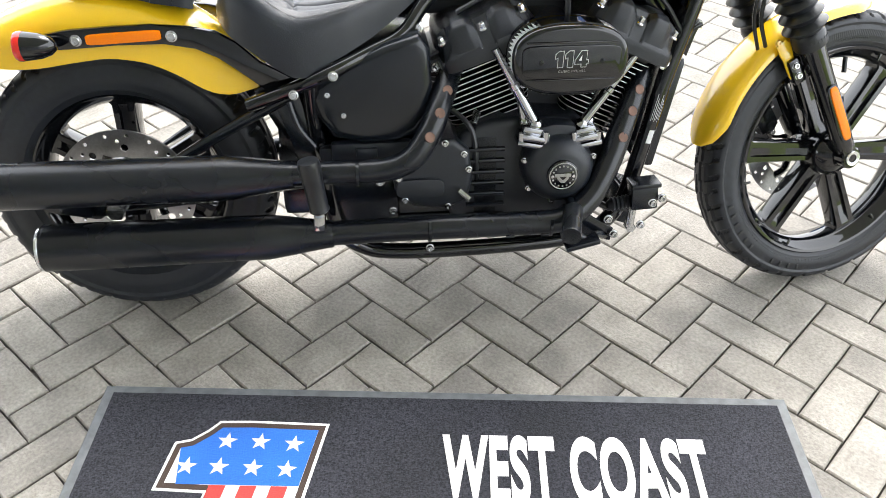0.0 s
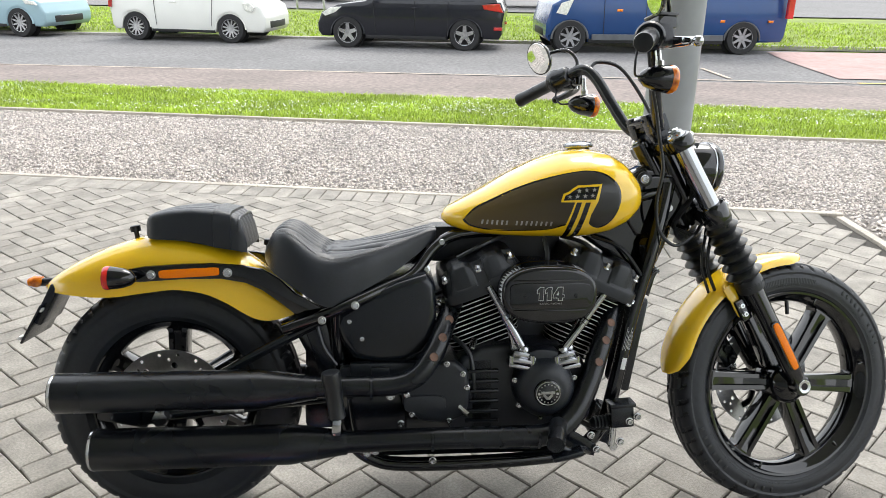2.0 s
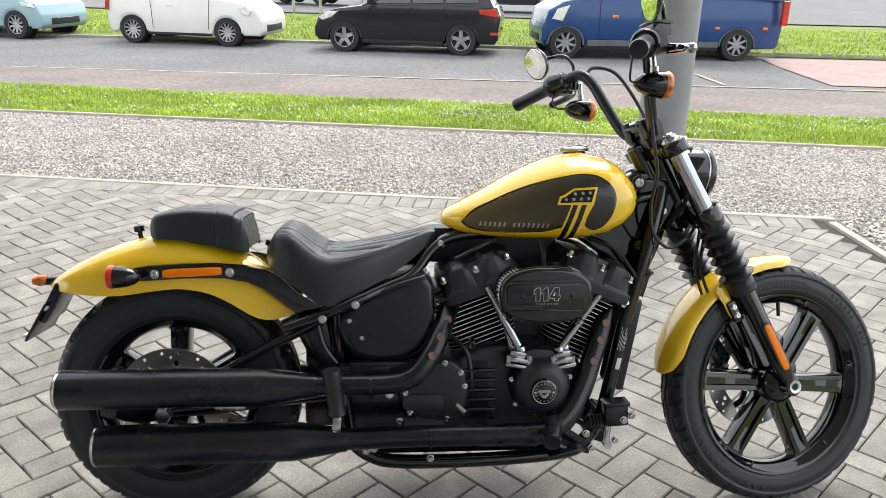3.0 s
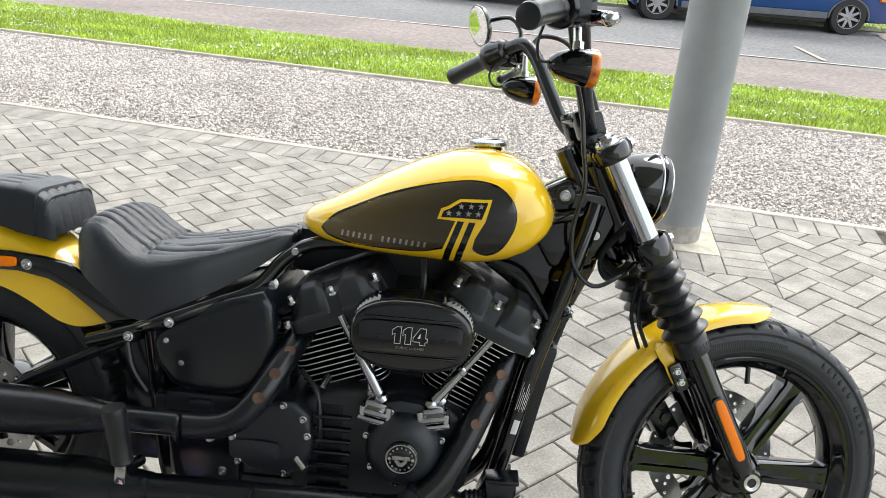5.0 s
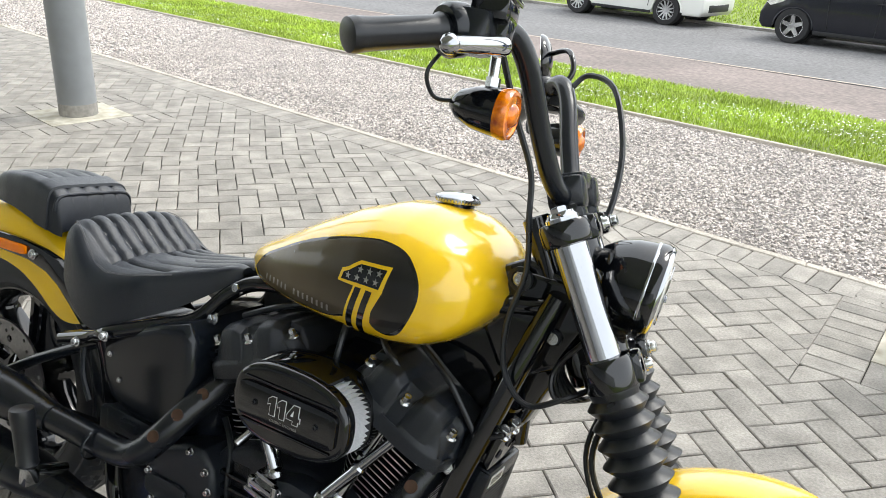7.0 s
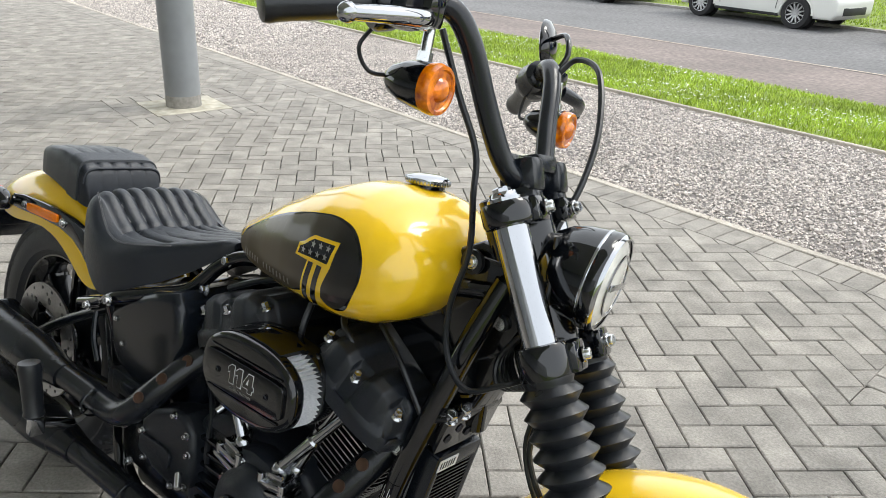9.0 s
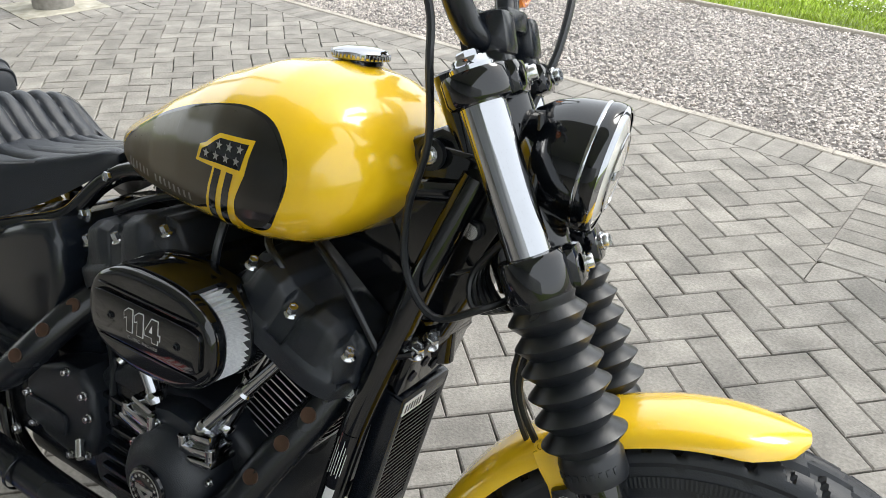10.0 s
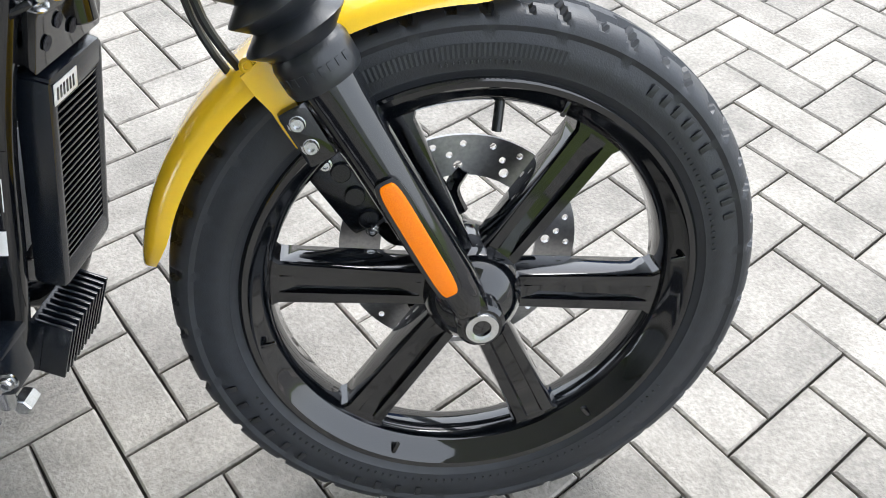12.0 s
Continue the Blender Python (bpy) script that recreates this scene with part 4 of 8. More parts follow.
for side in (R, L):
    e0 = Vector((1.109, side * 0.262, 1.203))
    e1 = Vector((1.020, side * 0.385, 1.158))
    if side == L:
        e0, e1 = e0 + Vector((-0.022, 0, -0.012)), e1 + Vector((-0.022, 0, -0.012))
    d = (e1 - e0).normalized()
    bm = bmesh.new()
    lathe(bm, [(0.0165, 0.0), (0.021, 0.002), (0.0225, 0.008), (0.0195, 0.014), (0.0190, 0.020), (0.0195, 0.100), (0.0205, 0.118), (0.0215, 0.124), (0.020, 0.132), (0.014, 0.134), (0, 0.134)], e0 + d * 0.018, d, 28)
    bp("grip", bm, "soft_rubber", bar, "black rubber grip", True)
    bm = bmesh.new()
    rot = d.to_track_quat("X", "Z").to_matrix().to_4x4()
    lathe(bm, [(0, -0.048), (0.020, -0.046), (0.027, -0.040), (0.029, -0.020), (0.034, -0.004), (0.034, 0.014), (0.030, 0.020), (0, 0.020)], e0, d, 28)
    block(bm, e0 + Vector((0.02, 0, 0.0)), (0.052, 0.05, 0.055), 0.012, m=Matrix())
    sw = bp("switch_housing", bm, "satin", bar, "matt black switch housing", True)
    bm = bmesh.new()
    for k in (-1, 0, 1):
        block(bm, e0 + Vector((-0.026, side * (0.002 - 0.016 * k), 0.006 - 0.012 * abs(k))), (0.010, 0.012, 0.010), 0.003)
    bp("switch_button", bm, "soft_rubber", sw, steer=True)
    # lever with a ball end
    bm = bmesh.new()
    l0 = e0 + Vector((0.055, -side * 0.005, -0.010))
    pts = [l0, l0 + Vector((0.014, side * 0.035, -0.006)), l0 + Vector((0.012, side * 0.070, -0.012)), l0 + Vector((-0.002, side * 0.105, -0.020)), l0 + Vector((-0.016, side * 0.128, -0.026))]
    tube(bm, pts, (0.0135, 0.0085), 14, 5)
    lathe(bm, [(0, -0.012), (0.007, -0.010), (0.0115, -0.003), (0.0120, 0.001), (0.0100, 0.007), (0.005, 0.011), (0, 0.012)], pts[-1], pts[-1] - pts[-2], 16)
    block(bm, l0 + Vector((0.004, side * 0.018, -0.004)), (0.018, 0.05, 0.016), 0.006, (0, 0, side * -10))
    bp("lever", bm, "chrome" if side == R else "satin", bar, "polished lever with a ball end", True)
    bm = bmesh.new()
    block(bm, e0 + Vector((0.046, -side * 0.022, 0.004)), (0.036, 0.040, 0.044), 0.010)
    if side == R:
        block(bm, e0 + Vector((0.038, -side * 0.018, 0.032)), (0.050, 0.058, 0.030), 0.008)
        block(bm, e0 + Vector((0.038, -side * 0.018, 0.049)), (0.054, 0.062, 0.008), 0.003)
    bp("lever_mount", bm, "gloss", bar, "gloss black lever mount and reservoir", True)
    bm = bmesh.new()
    rod(bm, l0 + Vector((0.0, -side * 0.004, 0.012)), l0 + Vector((0.0, -side * 0.004, -0.014)), 0.006, 12)
    bp("lever_pivot", bm, "steel", bar, steer=True)
    # mirror on its stem
    base = e0 + Vector((0.044, -side * 0.020, 0.020))
    top = base + Vector((-0.070, side * 0.090, 0.060))
    bm = bmesh.new()
    tube(bm, [base, base + Vector((0.012, side * 0.004, 0.035)), base + Vector((-0.010, side * 0.030, 0.072)), top + Vector((0.014, -side * 0.012, 0.010))], 0.0052, 10)
    stem = bp("mirror_stem", bm, "gloss", bar, "bent black mirror stem", True)
    bm = bmesh.new()
    mm = Matrix.Translation(top) @ pose(0, 0, 0, 0, -12, side * 14)
    rings = []
    for x, g in ((0.016, 0.15), (0.012, 0.6), (0.004, 0.92), (-0.004, 1.0), (-0.007, 0.99)):
        rings.append([mm @ Vector((x, 0.060 * g * math.cos(2 * math.pi * k / 32) + side * 0.006, 0.050 * g * math.sin(2 * math.pi * k / 32) + 0.008 * g * math.cos(2 * math.pi * k / 32) * side)) for k in range(32)])
    rings_to_faces(bm, rings)
    bp("mirror_shell", bm, "gloss", stem, "oval gloss black mirror shell", True)
    bm = bmesh.new()
    rings = [[mm @ Vector((x, 0.056 * g * math.cos(2 * math.pi * k / 32) + side * 0.006, 0.046 * g * math.sin(2 * math.pi * k / 32) + 0.008 * g * math.cos(2 * math.pi * k / 32) * side)) for k in range(32)] for x, g in ((-0.0075, 1.0), (-0.0085, 0.98))]
    rings_to_faces(bm, rings)
    bp("mirror_glass", bm, "mirror", stem, "mirror glass", True)


def signal(at, axis, name, lens, parent, steer, size=1.0, stem=None):
    """A bullet turn signal with a coloured lens."""
    bm = bmesh.new()
    lathe(bm, [(0, -0.058 * size), (0.009 * size, -0.056 * size), (0.020 * size, -0.044 * size), (0.028 * size, -0.022 * size), (0.0315 * size, 0.004 * size), (0.032 * size, 0.012 * size), (0, 0.012 * size)], at, axis, 32)
    body = bp(name, bm, "gloss", parent, "gloss black bullet turn signal", steer)
    bm = bmesh.new()
    lathe(bm, [(0.0325 * size, 0.012 * size), (0.0335 * size, 0.018 * size), (0.0333 * size, 0.024 * size), (0.031 * size, 0.0285 * size), (0.0265 * size, 0.0292 * size), (0.0245 * size, 0.0265 * size), (0.016 * size, 0.0275 * size), (0.0125 * size, 0.033 * size), (0.006 * size, 0.0355 * size), (0, 0.036 * size)], at, axis, 32)
    bp("lens", bm, lens, body, "amber lens" if lens == "amber" else "red lens", steer)
    if stem is not None:
        bm = bmesh.new()
        rod(bm, Vector(at) + Vector((-0.006, 0, 0.024 * size)), stem, 0.0075, 12)
        lathe(bm, [(0.010, 0.0), (0.010, 0.012), (0, 0.012)], Vector(at) + Vector((-0.006, 0, 0.030 * size)), (0, 0, 1), 6)
        bp("stalk", bm, "steel", body, "steel stalk", steer)
    return body


for side in (R, L):
    at = Vector((1.162, side * 0.222, 1.116))
    sg = signal(at, (1, side * 0.06, -0.05), "turn_signal", "amber", None, True, 1.0, at + Vector((-0.01, -side * 0.004, 0.078)))
    bm = bmesh.new()
    tube(bm, [at + Vector((-0.045, 0, 0.006)), at + Vector((-0.075, side * 0.012, 0.004)), at + Vector((-0.085, side * 0.03, 0.03)), at + Vector((-0.075, side * 0.02, 0.06))], 0.0028, 8)
    bp("signal_wire", bm, "soft_rubber", sg, steer=True)


# ---- fuel tank ----
BAR_SET.clear()
TANK = [(0.694, 0.803, 0.793, 0.014), (0.700, 0.818, 0.785, 0.034), (0.716, 0.828, 0.776, 0.056), (0.745, 0.843, 0.765, 0.079), (0.80, 0.873, 0.756, 0.106), (0.86, 0.908, 0.751, 0.127),
        (0.93, 0.942, 0.749, 0.146), (1.00, 0.966, 0.749, 0.160), (1.06, 0.972, 0.751, 0.167), (1.11, 0.963, 0.762, 0.165), (1.15, 0.942, 0.782, 0.153), (1.178, 0.912, 0.808, 0.130), (1.194, 0.884, 0.830, 0.095), (1.201, 0.866, 0.845, 0.05)]


def tank_rings():
    xs = [s[0] for s in TANK]
    rings = []
    fine = sorted(set(list(np.linspace(0.694, 1.201, 46)) + xs))
    for x in fine:
        top, low, w = (float(np.interp(x, xs, [s[k] for s in TANK])) for k in (1, 2, 3))
        mid = low + (top - low) * 0.46
        ring = []
        for k in range(48):
            a = 2 * math.pi * k / 48
            c, s = math.cos(a), math.sin(a)
            p = 0.92 if s > 0 else 0.62
            ring.append(Vector((x, w * math.copysign(abs(c) ** (0.80 if s > 0 else 0.62), c), mid + (top - mid if s > 0 else mid - low) * math.copysign(abs(s) ** p, s))))
        rings.append([q + Vector((0, -0.011, 0)) for q in ring])
    for _ in range(2):              # ease the stations into one another
        rings = [rings[0]] + [[(a + 2 * b + c) / 4 for a, b, c in zip(rings[i - 1], rings[i], rings[i + 1])] for i in range(1, len(rings) - 1)] + [rings[-1]]
    return rings


from mathutils.bvhtree import BVHTree
bm = bmesh.new()
rings_to_faces(bm, tank_rings())
bmesh.ops.recalc_face_normals(bm, faces=bm.faces)
TANK_SURFACE = BVHTree.FromBMesh(bm)
tank = bp("fuel_tank", bm, "yellow", None, "teardrop fuel tank in glossy yellow", angle=60)


def decal(name, poly, mat, lift, parent, label="", cell=0.006, side=R):
    """A painted shape laid on the tank's flank, with its outline kept sharp."""
    bm = bmesh.new()
    xs, zs = [p[0] for p in poly], [p[1] for p in poly]
    rimv = []
    for (x0, z0), (x1, z1) in zip(poly, poly[1:] + poly[:1]):
        n = max(1, int(math.hypot(x1 - x0, z1 - z0) / cell))
        for k in range(n):
            rimv.append(bm.verts.new((x0 + (x1 - x0) * k / n, 0, z0 + (z1 - z0) * k / n)))
    edges = [bm.edges.new((a, b)) for a, b in zip(rimv, rimv[1:] + rimv[:1])]
    bmesh.ops.triangle_fill(bm, edges=edges, use_beauty=True, normal=(0, -1, 0))
    x = math.floor(min(xs) / cell) * cell
    for axis, lo, hi in (((1, 0, 0), min(xs), max(xs)), ((0, 0, 1), min(zs), max(zs))):
        q = lo + cell
        while q < hi:
            bmesh.ops.bisect_plane(bm, geom=bm.verts[:] + bm.edges[:] + bm.faces[:], dist=1e-6, plane_co=Vector(axis) * q, plane_no=axis)
            q += cell
    dead = []
    for v in bm.verts:
        hit, normal, _, _ = TANK_SURFACE.ray_cast(Vector((v.co.x, side * 0.6, v.co.z)), Vector((0, -side, 0)))
        if hit is None:
            dead.append(v)
        else:
            v.co = hit + normal * lift
    bmesh.ops.delete(bm, geom=dead, context="VERTS")
    return part(name, bm, mat, parent, label, True, 60)


# dark flank panel: black in front, fading to smoked gold behind
fade = bpy.data.materials.new("black_to_smoked_gold_fade")
fade.use_nodes = True
fn, fl = fade.node_tree.nodes, fade.node_tree.links
fp = fn["Principled BSDF"]
fc, fs = fn.new("ShaderNodeTexCoord"), fn.new("ShaderNodeSeparateXYZ")
fr, fv = fn.new("ShaderNodeMapRange"), fn.new("ShaderNodeValToRGB")
fnz = fn.new("ShaderNodeTexNoise")
fnz.inputs["Scale"].default_value = 500
fl.new(fc.outputs["Object"], fs.inputs["Vector"])
fl.new(fc.outputs["Object"], fnz.inputs["Vector"])
fl.new(fs.outputs["X"], fr.inputs["Value"])
fr.inputs["From Min"].default_value, fr.inputs["From Max"].default_value = 0.76, 1.08
fl.new(fr.outputs["Result"], fv.inputs["Fac"])
fv.color_ramp.elements[0].color, fv.color_ramp.elements[1].color = (0.105, 0.072, 0.022, 1), (0.008, 0.0075, 0.007, 1)
fl.new(fv.outputs["Color"], fp.inputs["Base Color"])
fp.inputs["Roughness"].default_value, fp.inputs["Metallic"].default_value, fp.inputs["Coat Weight"].default_value, fp.inputs["Coat Roughness"].default_value = 0.35, 0.1, 0.35, 0.06


def smooth_poly(pts, n=5):
    c = spline([(x, 0, z) for x, z in pts + pts[:1]], n)[:-1]
    return [(q.x, q.z) for q in c]


PANEL = [(0.748, 0.800), (0.775, 0.824), (0.815, 0.846), (0.87, 0.873), (0.93, 0.895), (0.99, 0.912), (1.04, 0.918), (1.080, 0.910), (1.108, 0.885), (1.116, 0.855), (1.108, 0.822), (1.090, 0.798), (1.068, 0.786), (1.048, 0.790),
         (1.035, 0.800), (0.985, 0.792), (0.950, 0.780), (0.88, 0.776), (0.81, 0.777), (0.765, 0.786)]
for side in (R, L):
    decal("flank_panel", smooth_poly(PANEL), fade, 0.0006, tank, "black flank panel fading to smoked gold", 0.007, side)
    decal("panel_edge", smooth_poly([(x + (0.004 if x > 0.95 else -0.004), z + (0.003 if z > 0.82 else -0.003)) for x, z in PANEL]), M["gloss"], 0.0003, tank, "thin black pinstripe", 0.007, side)
ONE = [(0.974, 0.846), (0.980, 0.866), (0.992, 0.871), (1.004, 0.880), (1.014, 0.886), (1.072, 0.890), (1.063, 0.850), (1.046, 0.815), (1.036, 0.757), (0.976, 0.757), (1.000, 0.824), (1.008, 0.846)]
decal("number_one", ONE, M["yellow"], 0.0011, tank, "yellow numeral one", 0.006)
decal("star_field", [(0.981, 0.850), (0.985, 0.862), (0.996, 0.867), (1.008, 0.876), (1.016, 0.881), (1.065, 0.884), (1.056, 0.853), (1.012, 0.852)], M["gloss"], 0.0016, tank, "black field with silver stars", 0.006)
for k in range(2):
    d = 0.021 * k
    decal("stripe", [(1.012 + d, 0.846), (1.024 + d, 0.846), (1.006 + d * 1.05, 0.790), (0.999 + d * 1.05, 0.757), (0.986 + d * 1.05, 0.757), (0.992 + d * 1.05, 0.785)], M["gloss"], 0.0016, tank, "black stripe", 0.006)


def star(cx, cz, r, turn=0.0):
    return [(cx + (r if k % 2 == 0 else r * 0.42) * math.sin(math.pi * k / 5 + turn), cz + (r if k % 2 == 0 else r * 0.42) * math.cos(math.pi * k / 5 + turn)) for k in range(10)]


for cx, cz in ((1.017, 0.873), (1.035, 0.8745), (1.053, 0.876), (0.995, 0.859), (1.013, 0.8600), (1.031, 0.8610), (1.049, 0.8620)):
    decal("star", star(cx, cz, 0.0062), M["silver"], 0.0021, tank, "small silver star", 0.004)
for k in range(15):                 # the maker's name as plain slanted bars
    if k == 6:
        continue
    x = 0.788 + 0.0116 * k
    z = 0.789 - 0.0001 * k
    decal("lettering_bar", [(x, z), (x + 0.0045, z), (x + 0.0065, z + 0.011), (x + 0.0020, z + 0.011)], M["silver"], 0.0012, tank, "silver lettering bar", 0.004)

bm = bmesh.new()
CAP = Vector((1.058, 0.024, 0.967))
lathe(bm, [(0.024, -0.014), (0.027, 0.004), (0.036, 0.006), (0.0375, 0.008), (0.0375, 0.014), (0.034, 0.018), (0.020, 0.0215), (0, 0.0225)], CAP, (-0.06, 0, 1), 40)
for k in range(40):
    a = 2 * math.pi * k / 40
    block(bm, CAP + Vector((0.0375 * math.cos(a), 0.0375 * math.sin(a), 0.011)), (0.002, 0.0022, 0.007), 0.0006, (0, 0, math.degrees(a)))
cap = bp("filler_cap", bm, "chrome", tank, "chrome filler cap with a milled rim")
bm = bmesh.new()
lathe(bm, [(0.026, -0.003), (0.030, -0.001), (0.030, 0.003), (0.026, 0.004)], CAP, (-0.06, 0, 1), 32)
bp("cap_collar", bm, "gloss", tank)


# ---- rear mudguard, strut, lights ----
GUARD = [(-0.290, 0.648, 0.636, 0.032), (-0.275, 0.662, 0.634, 0.055), (-0.245, 0.683, 0.630, 0.073), (-0.20, 0.708, 0.626, 0.087), (-0.15, 0.732, 0.623, 0.096), (-0.094, 0.752, 0.624, 0.100), (-0.03, 0.768, 0.634, 0.102),
         (0.046, 0.770, 0.643, 0.103), (0.118, 0.756, 0.632, 0.103), (0.175, 0.733, 0.604, 0.102), (0.23, 0.698, 0.565, 0.101), (0.275, 0.66, 0.556, 0.100), (0.333, 0.605, 0.574, 0.100)]
GUARD = [(x - 0.011, a - 0.010, b - 0.010, w) for x, a, b, w in GUARD]
bm = bmesh.new()
rings = []
xs = [g[0] for g in GUARD]
for x in np.linspace(xs[0], xs[-1], 40):
    top, low, w = (float(np.interp(x, xs, [g[k] for g in GUARD])) for k in (1, 2, 3))
    sec = []
    n = 17
    for inner in (0, 1):
        for i in range(n):
            q = math.pi * i / (n - 1)
            c, s = math.cos(q), math.sin(q)
            y, z = -(w - 0.003 * inner) * math.copysign(abs(c) ** 0.7, c), low + (top - low - 0.003 * inner) * abs(s) ** 0.62
            sec.append(Vector((x, y, z)))
        if inner:
            sec[n:] = list(reversed(sec[n:]))
    rings.append(sec)
for _ in range(2):
    rings = [rings[0]] + [[(a + 2 * b + c) / 4 for a, b, c in zip(rings[i - 1], rings[i], rings[i + 1])] for i in range(1, len(rings) - 1)] + [rings[-1]]
rings_to_faces(bm, rings)
rear_guard = bp("rear_mudguard", bm, "yellow", None, "glossy yellow rear mudguard", angle=60)

STRUT = [(-0.090, 0.674), (-0.080, 0.690), (-0.03, 0.698), (0.06, 0.703), (0.13, 0.704), (0.20, 0.698), (0.25, 0.688), (0.29, 0.664), (0.33, 0.625), (0.40, 0.585), (0.40, 0.552), (0.345, 0.560), (0.29, 0.605), (0.25, 0.635), (0.21, 0.654), (0.15, 0.665), (0.06, 0.665), (-0.03, 0.660), (-0.075, 0.659)]
for side in (R, L):
    bm = bmesh.new()
    y0, y1 = sorted((side * 0.104, side * 0.120))
    plate(bm, [(x + 0.000, z - 0.005) for x, z in STRUT], y0, y1, 0.004, 2)
    strut = bp("mudguard_strut", bm, "gloss", None, "gloss black mudguard strut", angle=50)
    bm = bmesh.new()
    for x, z in ((-0.014, 0.673), (0.168, 0.676)):
        bolt(bm, (x, side * 0.120, z), (0, side, 0), 0.0085, 0.007)
    bp("strut_bolt", bm, "steel", strut)
    bm = bmesh.new()
    y0, y1 = sorted((side * 0.120, side * 0.127))
    plate(bm, oval(0.077, 0.677, 0.072, 0.0105, 28, 7, radians(2.5)), y0, y1, 0.002)
    bp("side_reflector", bm, "reflector", strut, "long amber reflector")
    signal((-0.090, side * 0.146, 0.671), (-1, 0, 0.02), "rear_turn_signal", "red_lens", None, False, 0.86)
    bm = bmesh.new()
    rod(bm, (-0.067, side * 0.108, 0.672), (-0.067, side * 0.132, 0.672), 0.009)
    bp("signal_stalk", bm, "gloss", strut)

# plate carrier
bm = bmesh.new()
tube(bm, [(-0.26, 0.03, 0.640), (-0.30, 0.03, 0.632), (-0.350, 0.03, 0.630)], 0.011, 10)
block(bm, (-0.292, 0.0, 0.590), (0.022, 0.13, 0.11), 0.006, (0, 28, 0))
block(bm, (-0.322, 0.0, 0.545), (0.006, 0.17, 0.110), 0.003, (0, 30, 0))
carrier = bp("plate_carrier", bm, "satin", None, "black number plate carrier")
bm = bmesh.new()
for y in (-0.07, 0.07):
    for dz in (-0.05, 0.05):
        block(bm, (-0.326 + dz * 0.55, y, 0.545 + dz * 0.7), (0.007, 0.022, 0.010), 0.002, (0, 30, 0))
bp("carrier_tab", bm, "white_print", carrier)
bm = bmesh.new()
lathe(bm, [(0, -0.02), (0.010, -0.018), (0.016, 0.0), (0.012, 0.018), (0, 0.02)], (-0.352, 0.03, 0.632), (1, 0, 0.1), 20)
bp("plate_lamp", bm, "amber", carrier, "small amber lamp beside the plate carrier")


# ---- seats ----
def pad_mesh(stations, groove, groove_half, drop_pow, x_groove=None, deep=0.0105):
    """A stuffed seat: stations of x, centre height, rim height, half width; grooves run along it."""
    bm = bmesh.new()
    xs = [s[0] for s in stations]
    rows = []
    nx, ny = 140, 161
    line = np.linspace(xs[0], xs[-1], nx)
    eased = []
    for k in (1, 2, 3):             # no kinks between the stations
        a = np.interp(line, xs, [s[k] for s in stations])
        for _ in range(30):
            a[1:-1] = (a[:-2] + 2 * a[1:-1] + a[2:]) / 4
        eased.append(a)
    for x, top, low, w in zip(line.tolist(), *(a.tolist() for a in eased)):
        row = []
        for j in range(ny):
            s = -1 + 2 * j / (ny - 1)
            y = w * math.sin(s * math.pi / 2) if abs(s) > 0 else 0.0
            z = low + (top - low) * max(0.0, 1 - abs(s) ** drop_pow) ** 0.47
            edge = min(groove_half, 0.86 * w)
            if groove and abs(y) < edge:
                wide = groove * (1 + 0.20 * min(1.0, max(0.0, (x - x_groove) / 0.15))) if x_groove else groove
                q = (y / wide + 0.5) % 1.0
                z -= deep * abs(2 * q - 1) ** 2.6 * min(1.0, (edge - abs(y)) / 0.012)
            if x_groove and abs(y) < groove_half:
                z -= 0.007 * max(0.0, 1 - abs(x - x_groove) / 0.012) ** 1.5
            row.append(Vector((x, y, z)))
        rows.append(row)
    top = [[bm.verts.new(p) for p in r] for r in rows]
    for a, b in zip(top, top[1:]):
        for i in range(ny - 1):
            bm.faces.new((a[i], a[i + 1], b[i + 1], b[i]))
    loop = [r[0] for r in top] + top[-1][1:] + [r[-1] for r in reversed(top[:-1])] + list(reversed(top[0][1:-1]))
    low = [bm.verts.new(v.co + Vector((0, 0, -0.012))) for v in loop]
    for i in range(len(loop)):
        j = (i + 1) % len(loop)
        bm.faces.new((loop[i], loop[j], low[j], low[i]))
    bm.faces.new(low)
    return bm


SEAT = [(0.252, 0.725, 0.712, 0.076), (0.262, 0.758, 0.700, 0.109), (0.280, 0.783, 0.686, 0.130), (0.302, 0.790, 0.672, 0.143), (0.33, 0.781, 0.655, 0.153), (0.36, 0.755, 0.634, 0.159), (0.39, 0.733, 0.612, 0.162), (0.42, 0.725, 0.604, 0.162), (0.46, 0.728, 0.626, 0.155),
        (0.51, 0.738, 0.650, 0.140), (0.56, 0.748, 0.674, 0.115), (0.61, 0.760, 0.706, 0.088), (0.65, 0.771, 0.736, 0.070), (0.672, 0.776, 0.754, 0.059), (0.680, 0.770, 0.758, 0.048)]
seat = bp("seat", pad_mesh(SEAT, 0.0340, 0.122, 3.2, 0.405), "leather", None, "black vinyl solo seat with stitched channels", angle=50)
bm = bmesh.new()
